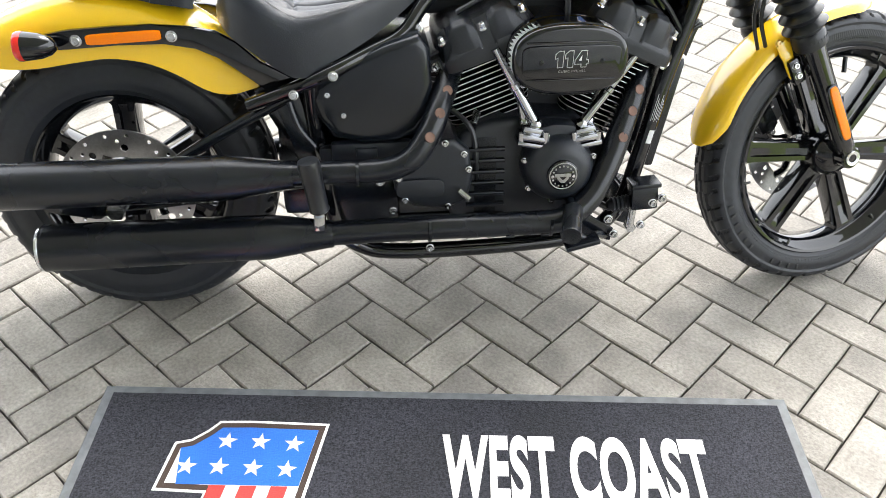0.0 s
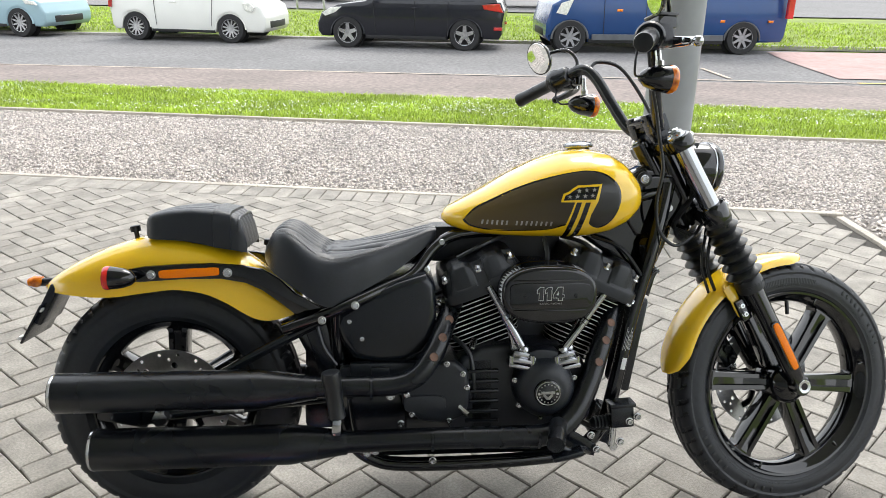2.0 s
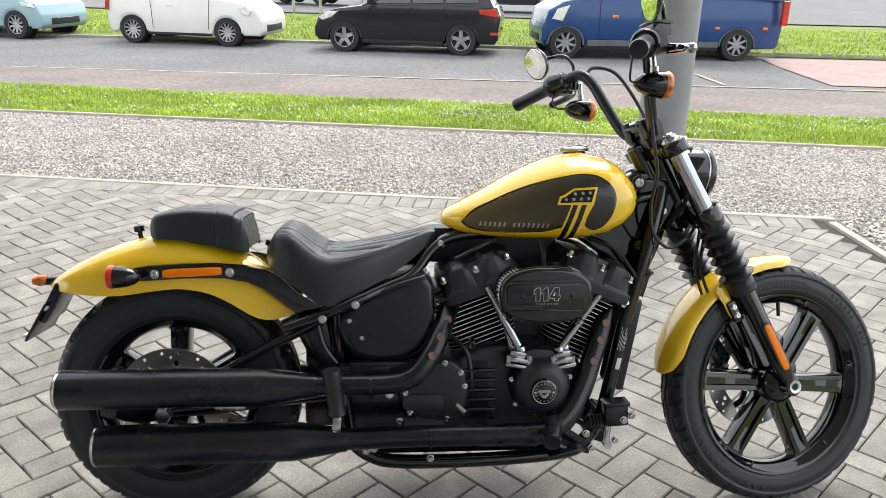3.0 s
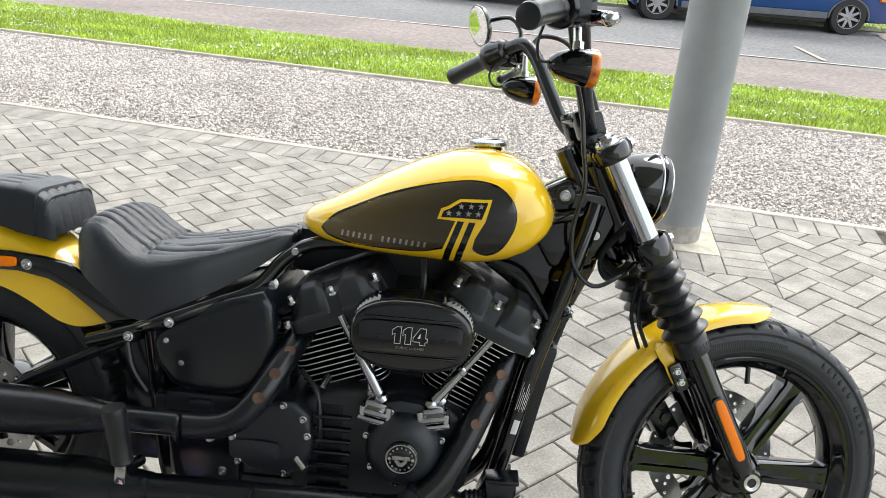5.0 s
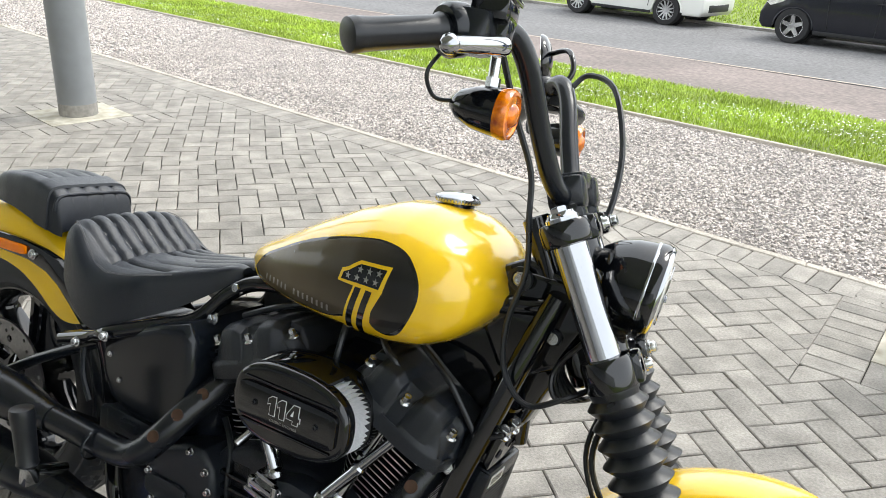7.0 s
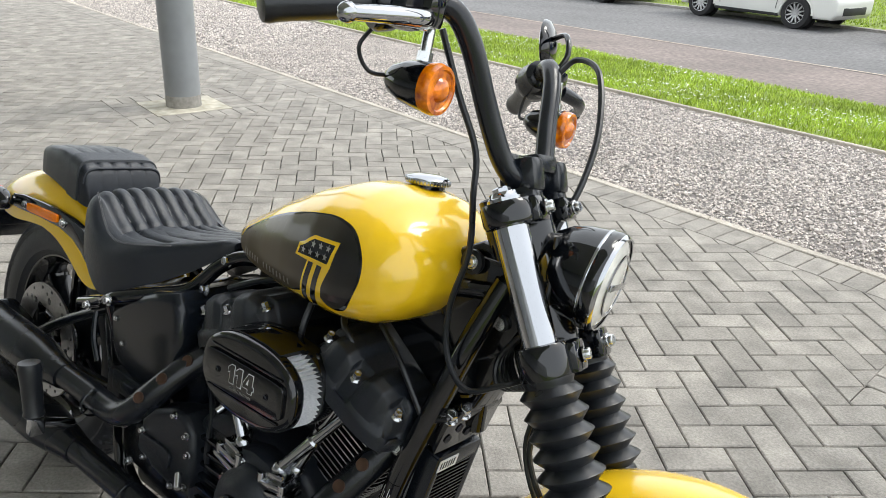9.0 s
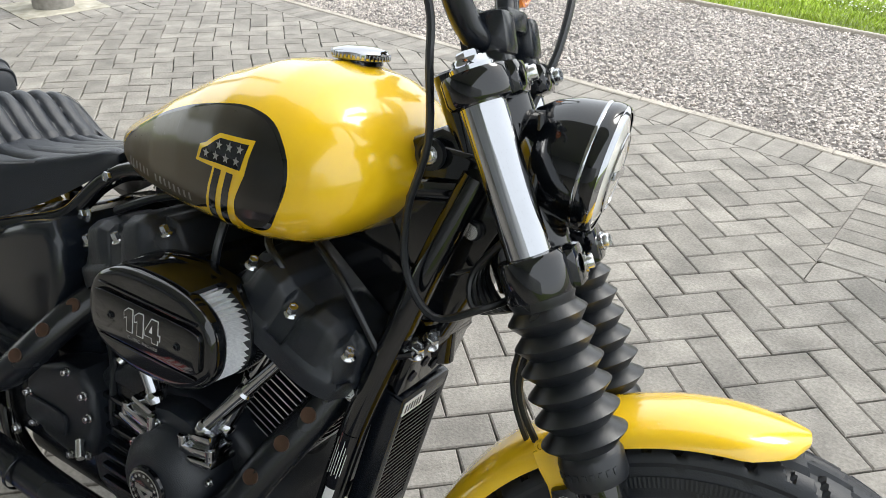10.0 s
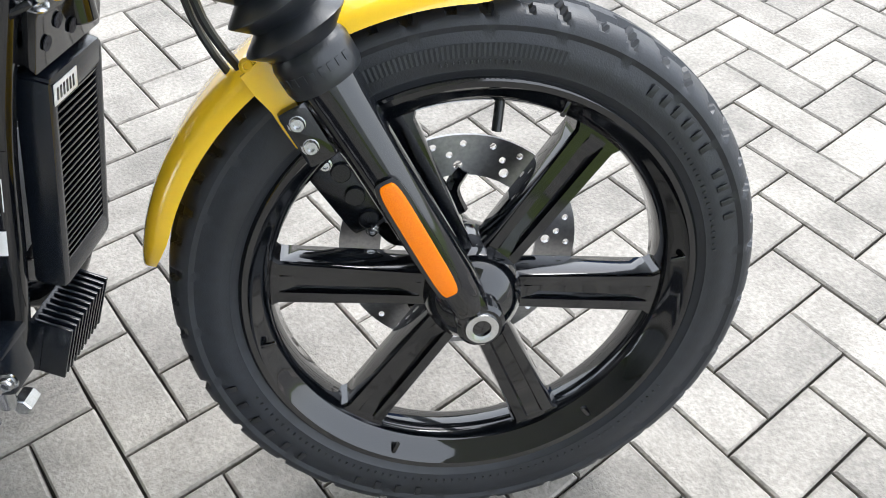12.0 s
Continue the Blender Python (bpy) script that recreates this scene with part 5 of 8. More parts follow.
for side in (R, L):
    for off in (0.0, 0.006):
        line = []
        for x in np.linspace(0.275, 0.56, 26):
            w = float(np.interp(x, [s[0] for s in SEAT], [s[3] for s in SEAT]))
            top, low = (float(np.interp(x, [s[0] for s in SEAT], [s[k] for s in SEAT])) for k in (1, 2))
            s = 0.60 + 0.13 * (x - 0.275) / 0.28 + off * 3
            line.append((x, side * w * math.sin(s * math.pi / 2), low + (top - low) * max(0.0, 1 - s ** 3.2) ** 0.47 + 0.0008))
        for a, b in zip(line[::1], line[1::1]):
            a, b = Vector(a), Vector(b)
            for t in (0.05, 0.4, 0.72):
                tube(bm, [a.lerp(b, t), a.lerp(b, t + 0.2)], 0.0007, 5, 0)
tagged(bp("stitching", bm, "thread", seat, "grey double stitching"), kind="stuff")
PILLION = [(-0.034, 0.790, 0.782, 0.040), (-0.027, 0.812, 0.776, 0.068), (-0.014, 0.822, 0.772, 0.082), (0.024, 0.831, 0.772, 0.090), (0.084, 0.837, 0.768, 0.094), (0.144, 0.833, 0.753, 0.096), (0.186, 0.824, 0.746, 0.096), (0.206, 0.810, 0.741, 0.094), (0.216, 0.786, 0.738, 0.090), (0.220, 0.750, 0.738, 0.086)]
PILLION = [(x - 0.009, a - 0.006, b - 0.006, w) for x, a, b, w in PILLION]
pill = bp("pillion_pad", pad_mesh(PILLION, 0.0360, 0.105, 5.0, deep=0.0045), "leather", None, "black vinyl pillion pad with stitched channels", angle=50)
bm = bmesh.new()
line = []
for k in range(41):
    s = -0.93 + 1.86 * k / 40
    line.append((0.193, 0.0945 * math.sin(s * math.pi / 2), 0.725 + (0.806 - 0.725) * max(0, 1 - abs(s) ** 5) ** 0.47))
tube(bm, line, 0.0035, 8, 2)
bp("piping", bm, "leather", pill, "raised seam")
bm = bmesh.new()
rows = []
for x, lift in ((0.131, -0.002), (0.133, 0.0035), (0.174, 0.0035), (0.176, -0.002)):
    top, low, w = (float(np.interp(x, [s[0] for s in PILLION], [s[k] for s in PILLION])) for k in (1, 2, 3))
    rows.append([Vector((x, (w + lift) * math.sin(s * math.pi / 2), low - 0.012 + (top - low + 0.012 + lift) * max(0.0, 1 - abs(s) ** 5) ** 0.47)) for s in np.linspace(-1, 1, 65)])
vs = [[bm.verts.new(q) for q in r] for r in rows]
for a, q in zip(vs, vs[1:]):
    for i in range(64):
        bm.faces.new((a[i], a[i + 1], q[i + 1], q[i]))
bp("strap", bm, "leather", pill, "broad black strap over the pad")
bm = bmesh.new()
rod(bm, (-0.078, 0, 0.740), (-0.082, 0, 0.766), 0.006, 10)
lathe(bm, [(0.013, 0.0), (0.013, 0.014), (0.010, 0.016), (0, 0.016)], (-0.082, 0, 0.764), (-0.15, 0, 1), 14)
rod(bm, (0.247, 0, 0.705), (0.250, 0, 0.728), 0.006, 10)
lathe(bm, [(0.013, 0.0), (0.013, 0.014), (0.010, 0.016), (0, 0.016)], (0.250, 0, 0.726), (0.15, 0, 1), 14)
bp("seat_knob", bm, "soft_rubber", None, "black knurled seat screw")

# ---- frame ----
for side in (R, L):
    s = side
    bm = bmesh.new()
    tube(bm, [(0.300, s * 0.135, 0.535), (0.40, s * 0.145, 0.572), (0.47, s * 0.160, 0.604), (0.55, s * 0.125, 0.634), (0.62, s * 0.095, 0.662), (0.675, s * 0.070, 0.725), (0.74, s * 0.055, 0.757), (0.90, s * 0.045, 0.770), (1.15, s * 0.04, 0.835), (1.27, s * 0.03, 0.86)], 0.0145, 12)
    rail = bp("frame_rail", bm, "gloss", None, "gloss black frame rail")
    bm = bmesh.new()
    for x, y, z, r in ((0.398, 0.176, 0.567, 0.0074), (0.478, 0.178, 0.603, 0.0074)):
        bolt(bm, (x, s * y, z), (0, s, 0.1), r, 0.010)
    hex_bolt(bm, (0.649, s * 0.084, 0.671), (0, s, 0.1), 0.0095, 0.012)
    hex_bolt(bm, (0.693, s * 0.070, 0.739), (0, s, 0.1), 0.0085, 0.012)
    bp("frame_bolt", bm, "steel", rail)
    bm = bmesh.new()
    tube(bm, [(1.282, s * 0.040, 0.880), (1.256, s * 0.060, 0.790), (1.228, s * 0.072, 0.690), (1.184, s * 0.080, 0.540), (1.150, s * 0.082, 0.380), (1.122, s * 0.085, 0.270), (1.08, s * 0.09, 0.210), (1.03, s * 0.10, 0.182), (0.85, s * 0.11, 0.170), (0.60, s * 0.115, 0.170), (0.51, s * 0.115, 0.190), (0.46, s * 0.11, 0.24), (0.44, s * 0.11, 0.36), (0.43, s * 0.12, 0.50), (0.43, s * 0.14, 0.58)], 0.0185, 16)
    bp("down_tube", bm, "gloss", None, "gloss black frame tube")
    bm = bmesh.new()
    tube(bm, [(0.46, s * 0.105, 0.36), (0.30, s * 0.115, 0.350), (0.10, s * 0.118, 0.330), (0.0, s * 0.120, 0.323)], 0.020, 12)
    tube(bm, [(0.40, s * 0.115, 0.555), (0.24, s * 0.118, 0.475), (0.12, s * 0.12, 0.405), (0.02, s * 0.12, 0.340)], 0.0125, 10)
    block(bm, (0.0, s * 0.122, 0.323), (0.11, 0.022, 0.05), 0.008)
    bp("swingarm", bm, "satin", None, "black swingarm")
bm = bmesh.new()
rod(bm, STEER_FOOT + STEER_AXIS * 0.90, STEER_FOOT + STEER_AXIS * 1.115, 0.036, 28, 0.005)
plate(bm, [(1.165, 0.800), (1.175, 0.870), (1.225, 0.905), (1.300, 0.905), (1.330, 0.845), (1.300, 0.770), (1.240, 0.735), (1.20, 0.745)], -0.034, 0.034, 0.010, 3)
plate(bm, [(1.06, 0.745), (1.11, 0.800), (1.155, 0.890), (1.22, 0.925), (1.285, 0.915), (1.315, 0.850), (1.295, 0.745), (1.262, 0.665), (1.21, 0.645), (1.14, 0.69)], -0.030, 0.048, 0.012, 3)
neck = bp("steering_head", bm, "gloss", None, "black steering head and covers")
bm = bmesh.new()
lathe(bm, [(0.0, 0.046), (0.017, 0.046), (0.019, 0.050), (0.019, 0.058), (0.013, 0.060), (0.012, 0.054), (0, 0.054)], (1.218, 0.012, 0.893), (0, -1, 0), 24)
lathe(bm, [(0.0, 0.046), (0.012, 0.046), (0.012, 0.056), (0.010, 0.058), (0, 0.058)], (1.286, 0.016, 0.818), (0, -1, 0), 20)
bp("neck_boss", bm, "soft_rubber", neck)
bm = bmesh.new()
bolt(bm, (1.218, -0.044, 0.893), (0, -1, 0), 0.0085, 0.007)
lathe(bm, [(0.0, 0.0), (0.009, 0.0), (0.009, 0.003), (0, 0.003)], (1.286, -0.0425, 0.818), (0, -1, 0), 16)
bp("neck_bolt", bm, "steel", neck)

# side cover, rear inner guard, and plain fillers that darken the gaps
bm = bmesh.new()
plate(bm, [(0.438, 0.572), (0.50, 0.618), (0.58, 0.652), (0.650, 0.672), (0.672, 0.640), (0.676, 0.575), (0.668, 0.510), (0.645, 0.470), (0.60, 0.447), (0.53, 0.445), (0.468, 0.462), (0.438, 0.505), (0.430, 0.545)], -0.150, 0.140, 0.022, 4)
cover = bp("side_cover", bm, "satin", None, "satin black side cover", angle=60)
bm = bmesh.new()
for x, z in ((0.462, 0.556), (0.492, 0.512)):
    bolt(bm, (x, -0.151, z), (0, -1, 0), 0.0042, 0.004)
bp("cover_screw", bm, "steel", cover)
bm = bmesh.new()
block(bm, (0.405, 0, 0.44), (0.06, 0.24, 0.25), 0.02, (0, -16, 0))
block(bm, (0.36, 0, 0.47), (0.03, 0.18, 0.2), 0.012, (0, -26, 0))
block(bm, (0.57, 0, 0.43), (0.20, 0.2, 0.10), 0.012)
bp("inner_guard", bm, "satin", None, "black inner mudguard")
# Added blocks keep bright ground from showing through behind the side cover.
bm = bmesh.new()
block(bm, (0.455, 0.02, 0.475), (0.10, 0.19, 0.22), 0.02)
block(bm, (0.385, 0.01, 0.50), (0.08, 0.19, 0.17), 0.015)
block(bm, (0.388, 0.02, 0.335), (0.10, 0.17, 0.17), 0.015)
bp("battery_box", bm, "satin", None, "plain black filler blocks behind the side cover")
# Added blocks darken the gap under gearbox and engine, about the oil pan.
bm = bmesh.new()
block(bm, (0.63, 0.02, 0.255), (0.26, 0.20, 0.11), 0.02)
block(bm, (0.76, 0.02, 0.215), (0.56, 0.22, 0.075), 0.02)
bp("oil_pan", bm, "satin", None, "plain black filler under gearbox and engine, where the oil pan hangs")
# Added blocks stand for the darkness between the cylinders and under the tank.
bm = bmesh.new()
plate(bm, [(0.85, 0.43), (1.00, 0.43), (0.97, 0.60), (0.88, 0.60)], -0.03, 0.12, 0.01)
block(bm, (0.92, 0.075, 0.70), (0.20, 0.09, 0.16), 0.02)
block(bm, (0.76, 0.075, 0.72), (0.20, 0.09, 0.10), 0.02)
bp("engine_valley", bm, "wrinkle", None, "plain black filler for the dark gaps between the cylinders")
bm = bmesh.new()
tube(bm, [(0.385, -0.150, 0.545), (0.400, -0.160, 0.495), (0.430, -0.165, 0.452)], 0.006, 8)
bp("brake_pipe", bm, "satin", None, "black brake pipe end")
bm = bmesh.new()
block(bm, (0.545, -0.135, 0.425), (0.17, 0.03, 0.05), 0.008)
block(bm, (0.535, -0.155, 0.432), (0.045, 0.014, 0.02), 0.005)
block(bm, (0.46, -0.13, 0.40), (0.05, 0.03, 0.08), 0.008)
bp("lower_bracket", bm, "wrinkle", None, "black cover bracket")

# ---- engine ----
bm = bmesh.new()
block(bm, (0.925, 0.0, 0.635), (0.10, 0.14, 0.10), 0.02)
rod(bm, (0.925, -0.12, 0.64), (0.925, 0.0, 0.64), 0.05, 24)
bp("intake_manifold", bm, "satin", None, "black intake between the cylinders")
bm = bmesh.new()
plate(bm, [(0.50, 0.300), (0.54, 0.400), (0.66, 0.440), (0.85, 0.430), (1.02, 0.440), (1.09, 0.360), (1.06, 0.240), (0.93, 0.195), (0.70, 0.200), (0.54, 0.225)], 0.10, 0.205, 0.02, 3)
bp("primary_cover", bm, "gloss", None, "gloss black primary chain cover")
bm = bmesh.new()
block(bm, (0.515, 0.0, 0.320), (0.17, 0.21, 0.20), 0.02)
block(bm, (0.62, 0.0, 0.47), (0.16, 0.20, 0.12), 0.02)
bp("gearbox", bm, "satin", None, "black gearbox housing")
bm = bmesh.new()
plate(bm, [(0.70, 0.400), (0.74, 0.455), (0.80, 0.480), (0.875, 0.486), (0.985, 0.480), (1.05, 0.440), (1.085, 0.370), (1.070, 0.290), (1.02, 0.225), (0.93, 0.200), (0.80, 0.205), (0.72, 0.240), (0.695, 0.310)], -0.125, 0.150, 0.018, 3)
bp("crankcase", bm, "wrinkle", None, "black wrinkle-finish crankcase")
bm = bmesh.new()
for k in range(7):
    block(bm, (0.790, -0.120, 0.262 + 0.026 * k), (0.085, 0.03, 0.009), 0.003)
block(bm, (0.79, -0.11, 0.35), (0.06, 0.03, 0.20), 0.006)
bp("crankcase_rib", bm, "satin", None, "black cast rib", apart=True)
bm = bmesh.new()
CAM = (0.943, 0, 0.384)
lathe(bm, [(0.0, 0.208), (0.030, 0.208), (0.034, 0.205), (0.040, 0.206), (0.055, 0.200), (0.068, 0.186), (0.076, 0.164), (0.079, 0.125), (0.079, 0.11), (0, 0.11)], CAM, (0, -1, 0), 56)
plate(bm, [(0.880, 0.440), (0.888, 0.472), (0.93, 0.482), (0.972, 0.478), (0.995, 0.452), (1.000, 0.40), (0.99, 0.34), (0.93, 0.310), (0.88, 0.33)], -0.165, -0.115, 0.010, 2)
camc = bp("cam_cover", bm, "wrinkle", None, "round black cam cover", angle=50)
bm = bmesh.new()
lathe(bm, [(0.0, 0.2135), (0.029, 0.2135), (0.033, 0.211), (0.034, 0.206), (0.030, 0.206)], CAM, (0, -1, 0), 40)
badge = bp("badge", bm, "gloss", camc, "round black badge with a silver emblem")
bm = bmesh.new()
lathe(bm, [(0.0275, 0.2138), (0.0290, 0.2143), (0.0300, 0.2138)], CAM, (0, -1, 0), 40)
plate(bm, [(x + 0.007, z - 0.002) for x, z in ((0.924, 0.392), (0.924, 0.380), (0.932, 0.371), (0.940, 0.371), (0.948, 0.380), (0.948, 0.392), (0.944, 0.392), (0.943, 0.383), (0.936, 0.377), (0.929, 0.383), (0.928, 0.392))], -0.2146, -0.2134, 0.0)
block(bm, (0.943, -0.2140, 0.386), (0.034, 0.0014, 0.007), 0.0004)
for k in range(16):
    a = 2 * math.pi * k / 16
    if k % 8 == 0:
        continue
    block(bm, (CAM[0] + 0.0225 * math.cos(a), -0.2140, CAM[2] + 0.0225 * math.sin(a)), (0.0034, 0.0012, 0.0034), 0.0004, (0, 0, 0))
bp("emblem", bm, "silver", badge, "silver shield emblem")
bm = bmesh.new()
for x in (0.9205, 0.9655):
    lathe(bm, [(0, 0.2137), (0.0035, 0.2137), (0.0035, 0.2155), (0, 0.2155)], (x, 0, 0.384), (0, -1, 0), 10)
bp("badge_screw", bm, "steel", badge)
bm = bmesh.new()
for a in (18, 62, 112, 165, 215, 262, 318):
    q = radians(a)
    bolt(bm, (CAM[0] + 0.078 * math.cos(q), -0.166, CAM[2] + 0.078 * math.sin(q)), (0, -1, 0), 0.0048, 0.008)
bp("cover_bolt", bm, "steel", camc)
bm = bmesh.new()
tube(bm, [(1.015, -0.150, 0.345), (1.025, -0.165, 0.352), (1.028, -0.168, 0.372)], 0.008, 10)
bp("oil_switch", bm, "steel", camc)

# cylinders: stacked fins on a barrel, heads and rocker covers
CRANK = Vector((0.914, 0, 0.200))


def fin_mesh(w, d, t, r, name):
    """One cooling fin: a rounded plate, its rim machined bright."""
    bm = bmesh.new()
    n = 6
    out = []
    for cx, cy, a0 in ((w - r, d - r, 0), (-w + r, d - r, 90), (-w + r, -d + r, 180), (w - r, -d + r, 270)):
        for k in range(n):
            a = radians(a0 + 90 * k / (n - 1))
            out.append((cx + r * math.cos(a), cy + r * math.sin(a)))
    rings = [[Vector((x * g, y * g, z)) for x, y in out] for z, g in ((-t * 1.6, 0.86), (-t, 0.985), (-t * 0.6, 1.0), (t * 0.6, 1.0), (t, 0.985), (t * 1.6, 0.86))]
    rings_to_faces(bm, rings)
    for f in bm.faces:
        c = f.calc_center_median()
        f.material_index = 1 if abs(c.z) < t * 0.5 else 0
    me = bpy.data.meshes.new(name)
    bm.to_mesh(me)
    bm.free()
    me.materials.append(M["satin"])
    me.materials.append(M["fin_edge"])
    me.shade_flat()
    me["shaded"] = 1
    return me


for tilt, label in ((-20.5, "rear"), (23.5, "front")):
    ax = Vector((math.sin(radians(tilt)), 0, math.cos(radians(tilt))))
    m = Matrix.Translation(CRANK) @ Matrix.Rotation(radians(tilt), 4, "Y")
    bm = bmesh.new()
    lathe(bm, [(0, 0.22), (0.066, 0.22), (0.066, 0.43), (0, 0.43)], CRANK, ax, 32)
    cyl = bp("cylinder", bm, "satin", None, "finned black engine cylinder")
    sizes = {}
    for k in range(15):
        s = 0.268 + 0.0118 * k
        g = round((0.064 if tilt > 0 else 0.080) + 0.016 * min(1, k / 5), 4)
        if g not in sizes:
            sizes[g] = fin_mesh(g, 0.084, 0.0019, 0.034, "fin")
        fin = mesh_part("fin", sizes[g], None, cyl)
        fin.matrix_parent_inverse = Matrix()
        fin.matrix_local = m @ Matrix.Translation((0, 0, s))
    # head with coarser fins and the rocker cover
    bm = bmesh.new()
    for k in range(3):
        block(bm, (0, 0, 0.447 + 0.013 * k), (0.165, 0.19, 0.006), 0.002, m=m)
    block(bm, (0, 0, 0.46), (0.13, 0.15, 0.06), 0.01, m=m)
    bp("cylinder_head", bm, "wrinkle", None, "black cylinder head")

def rocker(tilt, s0, shift):
    """A cast cover: a stepped skirt, humps between the screws and square screw pockets."""
    m = Matrix.Translation(CRANK) @ Matrix.Rotation(radians(tilt), 4, "Y") @ Matrix.Translation((shift, 0, s0))
    prof = ((0, 0, 0.068), (0.45, 0.56, 0.070), (0.64, 0.76, 0.068), (0.76, 0.865, 0.060), (0.80, 0.888, 0.055), (0.885, 0.945, 0.022), (0.90, 0.955, 0.016), (0.915, 0.988, 0.0135), (0.93, 1.0, 0.010), (1.0, 1.0, -0.014))
    ss, rr, zz = ([q[k] for q in prof] for k in range(3))
    screws = [(-0.087, -0.113), (0.0, -0.126), (0.086, -0.110), (-0.087, 0.113), (0.0, 0.126), (0.086, 0.110)]

    def ease(t):
        t = min(1.0, max(0.0, t))
        return t * t * (3 - 2 * t)

    def surface(u, v):
        q = max(abs(u), abs(v), 1e-6)
        cut = 1 - 0.13 * (abs(u * v) / (q * q)) ** 3
        r = float(np.interp(q, ss, rr)) * cut
        x, y, z = 0.113 * r * u / q, 0.147 * r * v / q, float(np.interp(q, ss, zz))
        on_top = ease((0.90 - q) / 0.14)
        gap = min(abs(x - c) for c in (-0.087, 0.0, 0.086))
        z += 0.0095 * ease((gap - 0.014) / 0.018) * on_top * ease((abs(y) - 0.012) / 0.03)
        y *= 1 + 0.035 * ease((gap - 0.014) / 0.018) * ease((0.93 - q) / 0.10)
        for sx, sy in screws:
            d = max(abs(x - sx), abs(y - sy))
            z -= 0.011 * ease((0.0165 - d) / 0.004)
        return m @ Vector((x, y, z))

    n = 96
    bm = bmesh.new()
    line = [-1 + 2 * k / n for k in range(n + 1)]
    vs = [[bm.verts.new(surface(u, v)) for v in line] for u in line]
    for p, q in zip(vs, vs[1:]):
        for k in range(n):
            bm.faces.new((p[k], q[k], q[k + 1], p[k + 1]))
    rim = [r[0] for r in vs] + vs[-1][1:] + [r[-1] for r in reversed(vs[:-1])] + list(reversed(vs[0][1:-1]))
    bm.faces.new(rim)
    rock = bp("rocker_cover", bm, "wrinkle", None, "angular black rocker cover with sunk screws", angle=38)
    up = m.to_3x3() @ Vector((0, 0, 1))
    for sx, sy in screws:
        bm = bmesh.new()
        hex_bolt(bm, m @ Vector((sx, sy, 0.0445)), up + m.to_3x3() @ Vector((0, 0.25 if sy > 0 else -0.25, 0)), 0.0066, 0.015)
        bp("rocker_bolt", bm, "steel", rock, "plated flanged screw")


rocker(-20.5, 0.446, 0.041)
rocker(23.5, 0.466, -0.018)
for x, z in ((1.176, 0.580), (0.690, 0.590)):
    bm = bmesh.new()
    hex_bolt(bm, (x, -0.086, z), (0.25, -1, 0.35), 0.0085, 0.013)
    bp("mount_bolt", bm, "steel", None, "plated engine mount bolt")

# pushrod tubes and lifter blocks
for x0, z0, pairs in ((0.884, 0.455, ((0.802, 0.640, -0.150), (0.838, 0.636, -0.120))), (0.996, 0.452, ((1.096, 0.612, -0.132), (1.068, 0.628, -0.108)))):
    bm = bmesh.new()
    block(bm, (x0, -0.158, z0), (0.064, 0.044, 0.014), 0.005, (0, 12 if x0 < 0.92 else -12, 0))
    block(bm, (x0, -0.155, z0 + 0.014), (0.044, 0.034, 0.016), 0.006, (0, 12 if x0 < 0.92 else -12, 0))
    block(bm, (x0, -0.158, z0 - 0.014), (0.070, 0.048, 0.011), 0.004, (0, 12 if x0 < 0.92 else -12, 0))
    for k in (-1, 1):
        rod(bm, (x0 + 0.026 * k, -0.174, z0 - 0.014), (x0 + 0.026 * k, -0.174, z0 + 0.014), 0.0065, 12)
    lift = bp("lifter_block", bm, "chrome", None, "chrome lifter block")
    for k, (px, pz, py) in enumerate(pairs):
        a, b = Vector((x0 + (0.010 if k else -0.010) * (1 if x0 > 0.92 else -1), -0.152 + 0.018 * k, z0 + 0.018)), Vector((px, py, pz))
        bm = bmesh.new()
        d = b - a
        h = d.length
        lathe(bm, [(0, 0), (0.0135, 0.0), (0.0145, 0.008), (0.0125, 0.014), (0.0105, 0.016), (0.0105, h * 0.5), (0.0125, h * 0.51), (0.0125, h * 0.56), (0.009, h * 0.58), (0.009, h), (0, h)], a, d, 20)
        bp("pushrod_tube", bm, "chrome", lift, "chrome pushrod tube")

# air cleaner
AC = Vector((0.944, 0, 0.627))
bm = bmesh.new()
plate(bm, oval(AC.x, AC.z, 0.119, 0.073, 64, 2.5), -0.152, -0.118, 0.006, 2)
ac = bp("air_cleaner", bm, "gloss", None, "oval gloss black air cleaner", angle=50)
bm = bmesh.new()
plate(bm, oval(AC.x, AC.z, 0.115, 0.070, 64, 2.5), -0.212, -0.183, 0.012, 4)
plate(bm, oval(AC.x, AC.z + 0.0, 0.098, 0.031, 44, 7), -0.2175, -0.209, 0.002, 2)
cov = bp("cover_plate", bm, "gloss", ac, "gloss black cover plate", angle=50)
for dz, w in ((0.0365, 0.178), (-0.0365, 0.178)):
    bm = bmesh.new()
    block(bm, (AC.x, -0.2115, AC.z + dz), (w, 0.007, 0.0040), 0.0018)
    bp("cover_ridge", bm, "gloss", cov)
bm = bmesh.new()
pts = oval(AC.x, AC.z, 0.116, 0.071, 120, 2.5)
rings = []
for k, (x, z) in enumerate(pts):
    d = Vector((x - AC.x, 0, z - AC.z)).normalized()
    o = 0.0 if k % 2 else 0.012
    rings.append([Vector((x, -0.188, z)) - d * (o + 0.002), Vector((x, -0.146, z)) - d * o, Vector((x, -0.146, z)) - d * 0.02, Vector((x, -0.188, z)) - d * 0.02])
rings_to_faces(bm, rings, closed=True)
bp("filter_element", bm, "pleat", ac, "white pleated filter paper", smooth=False)
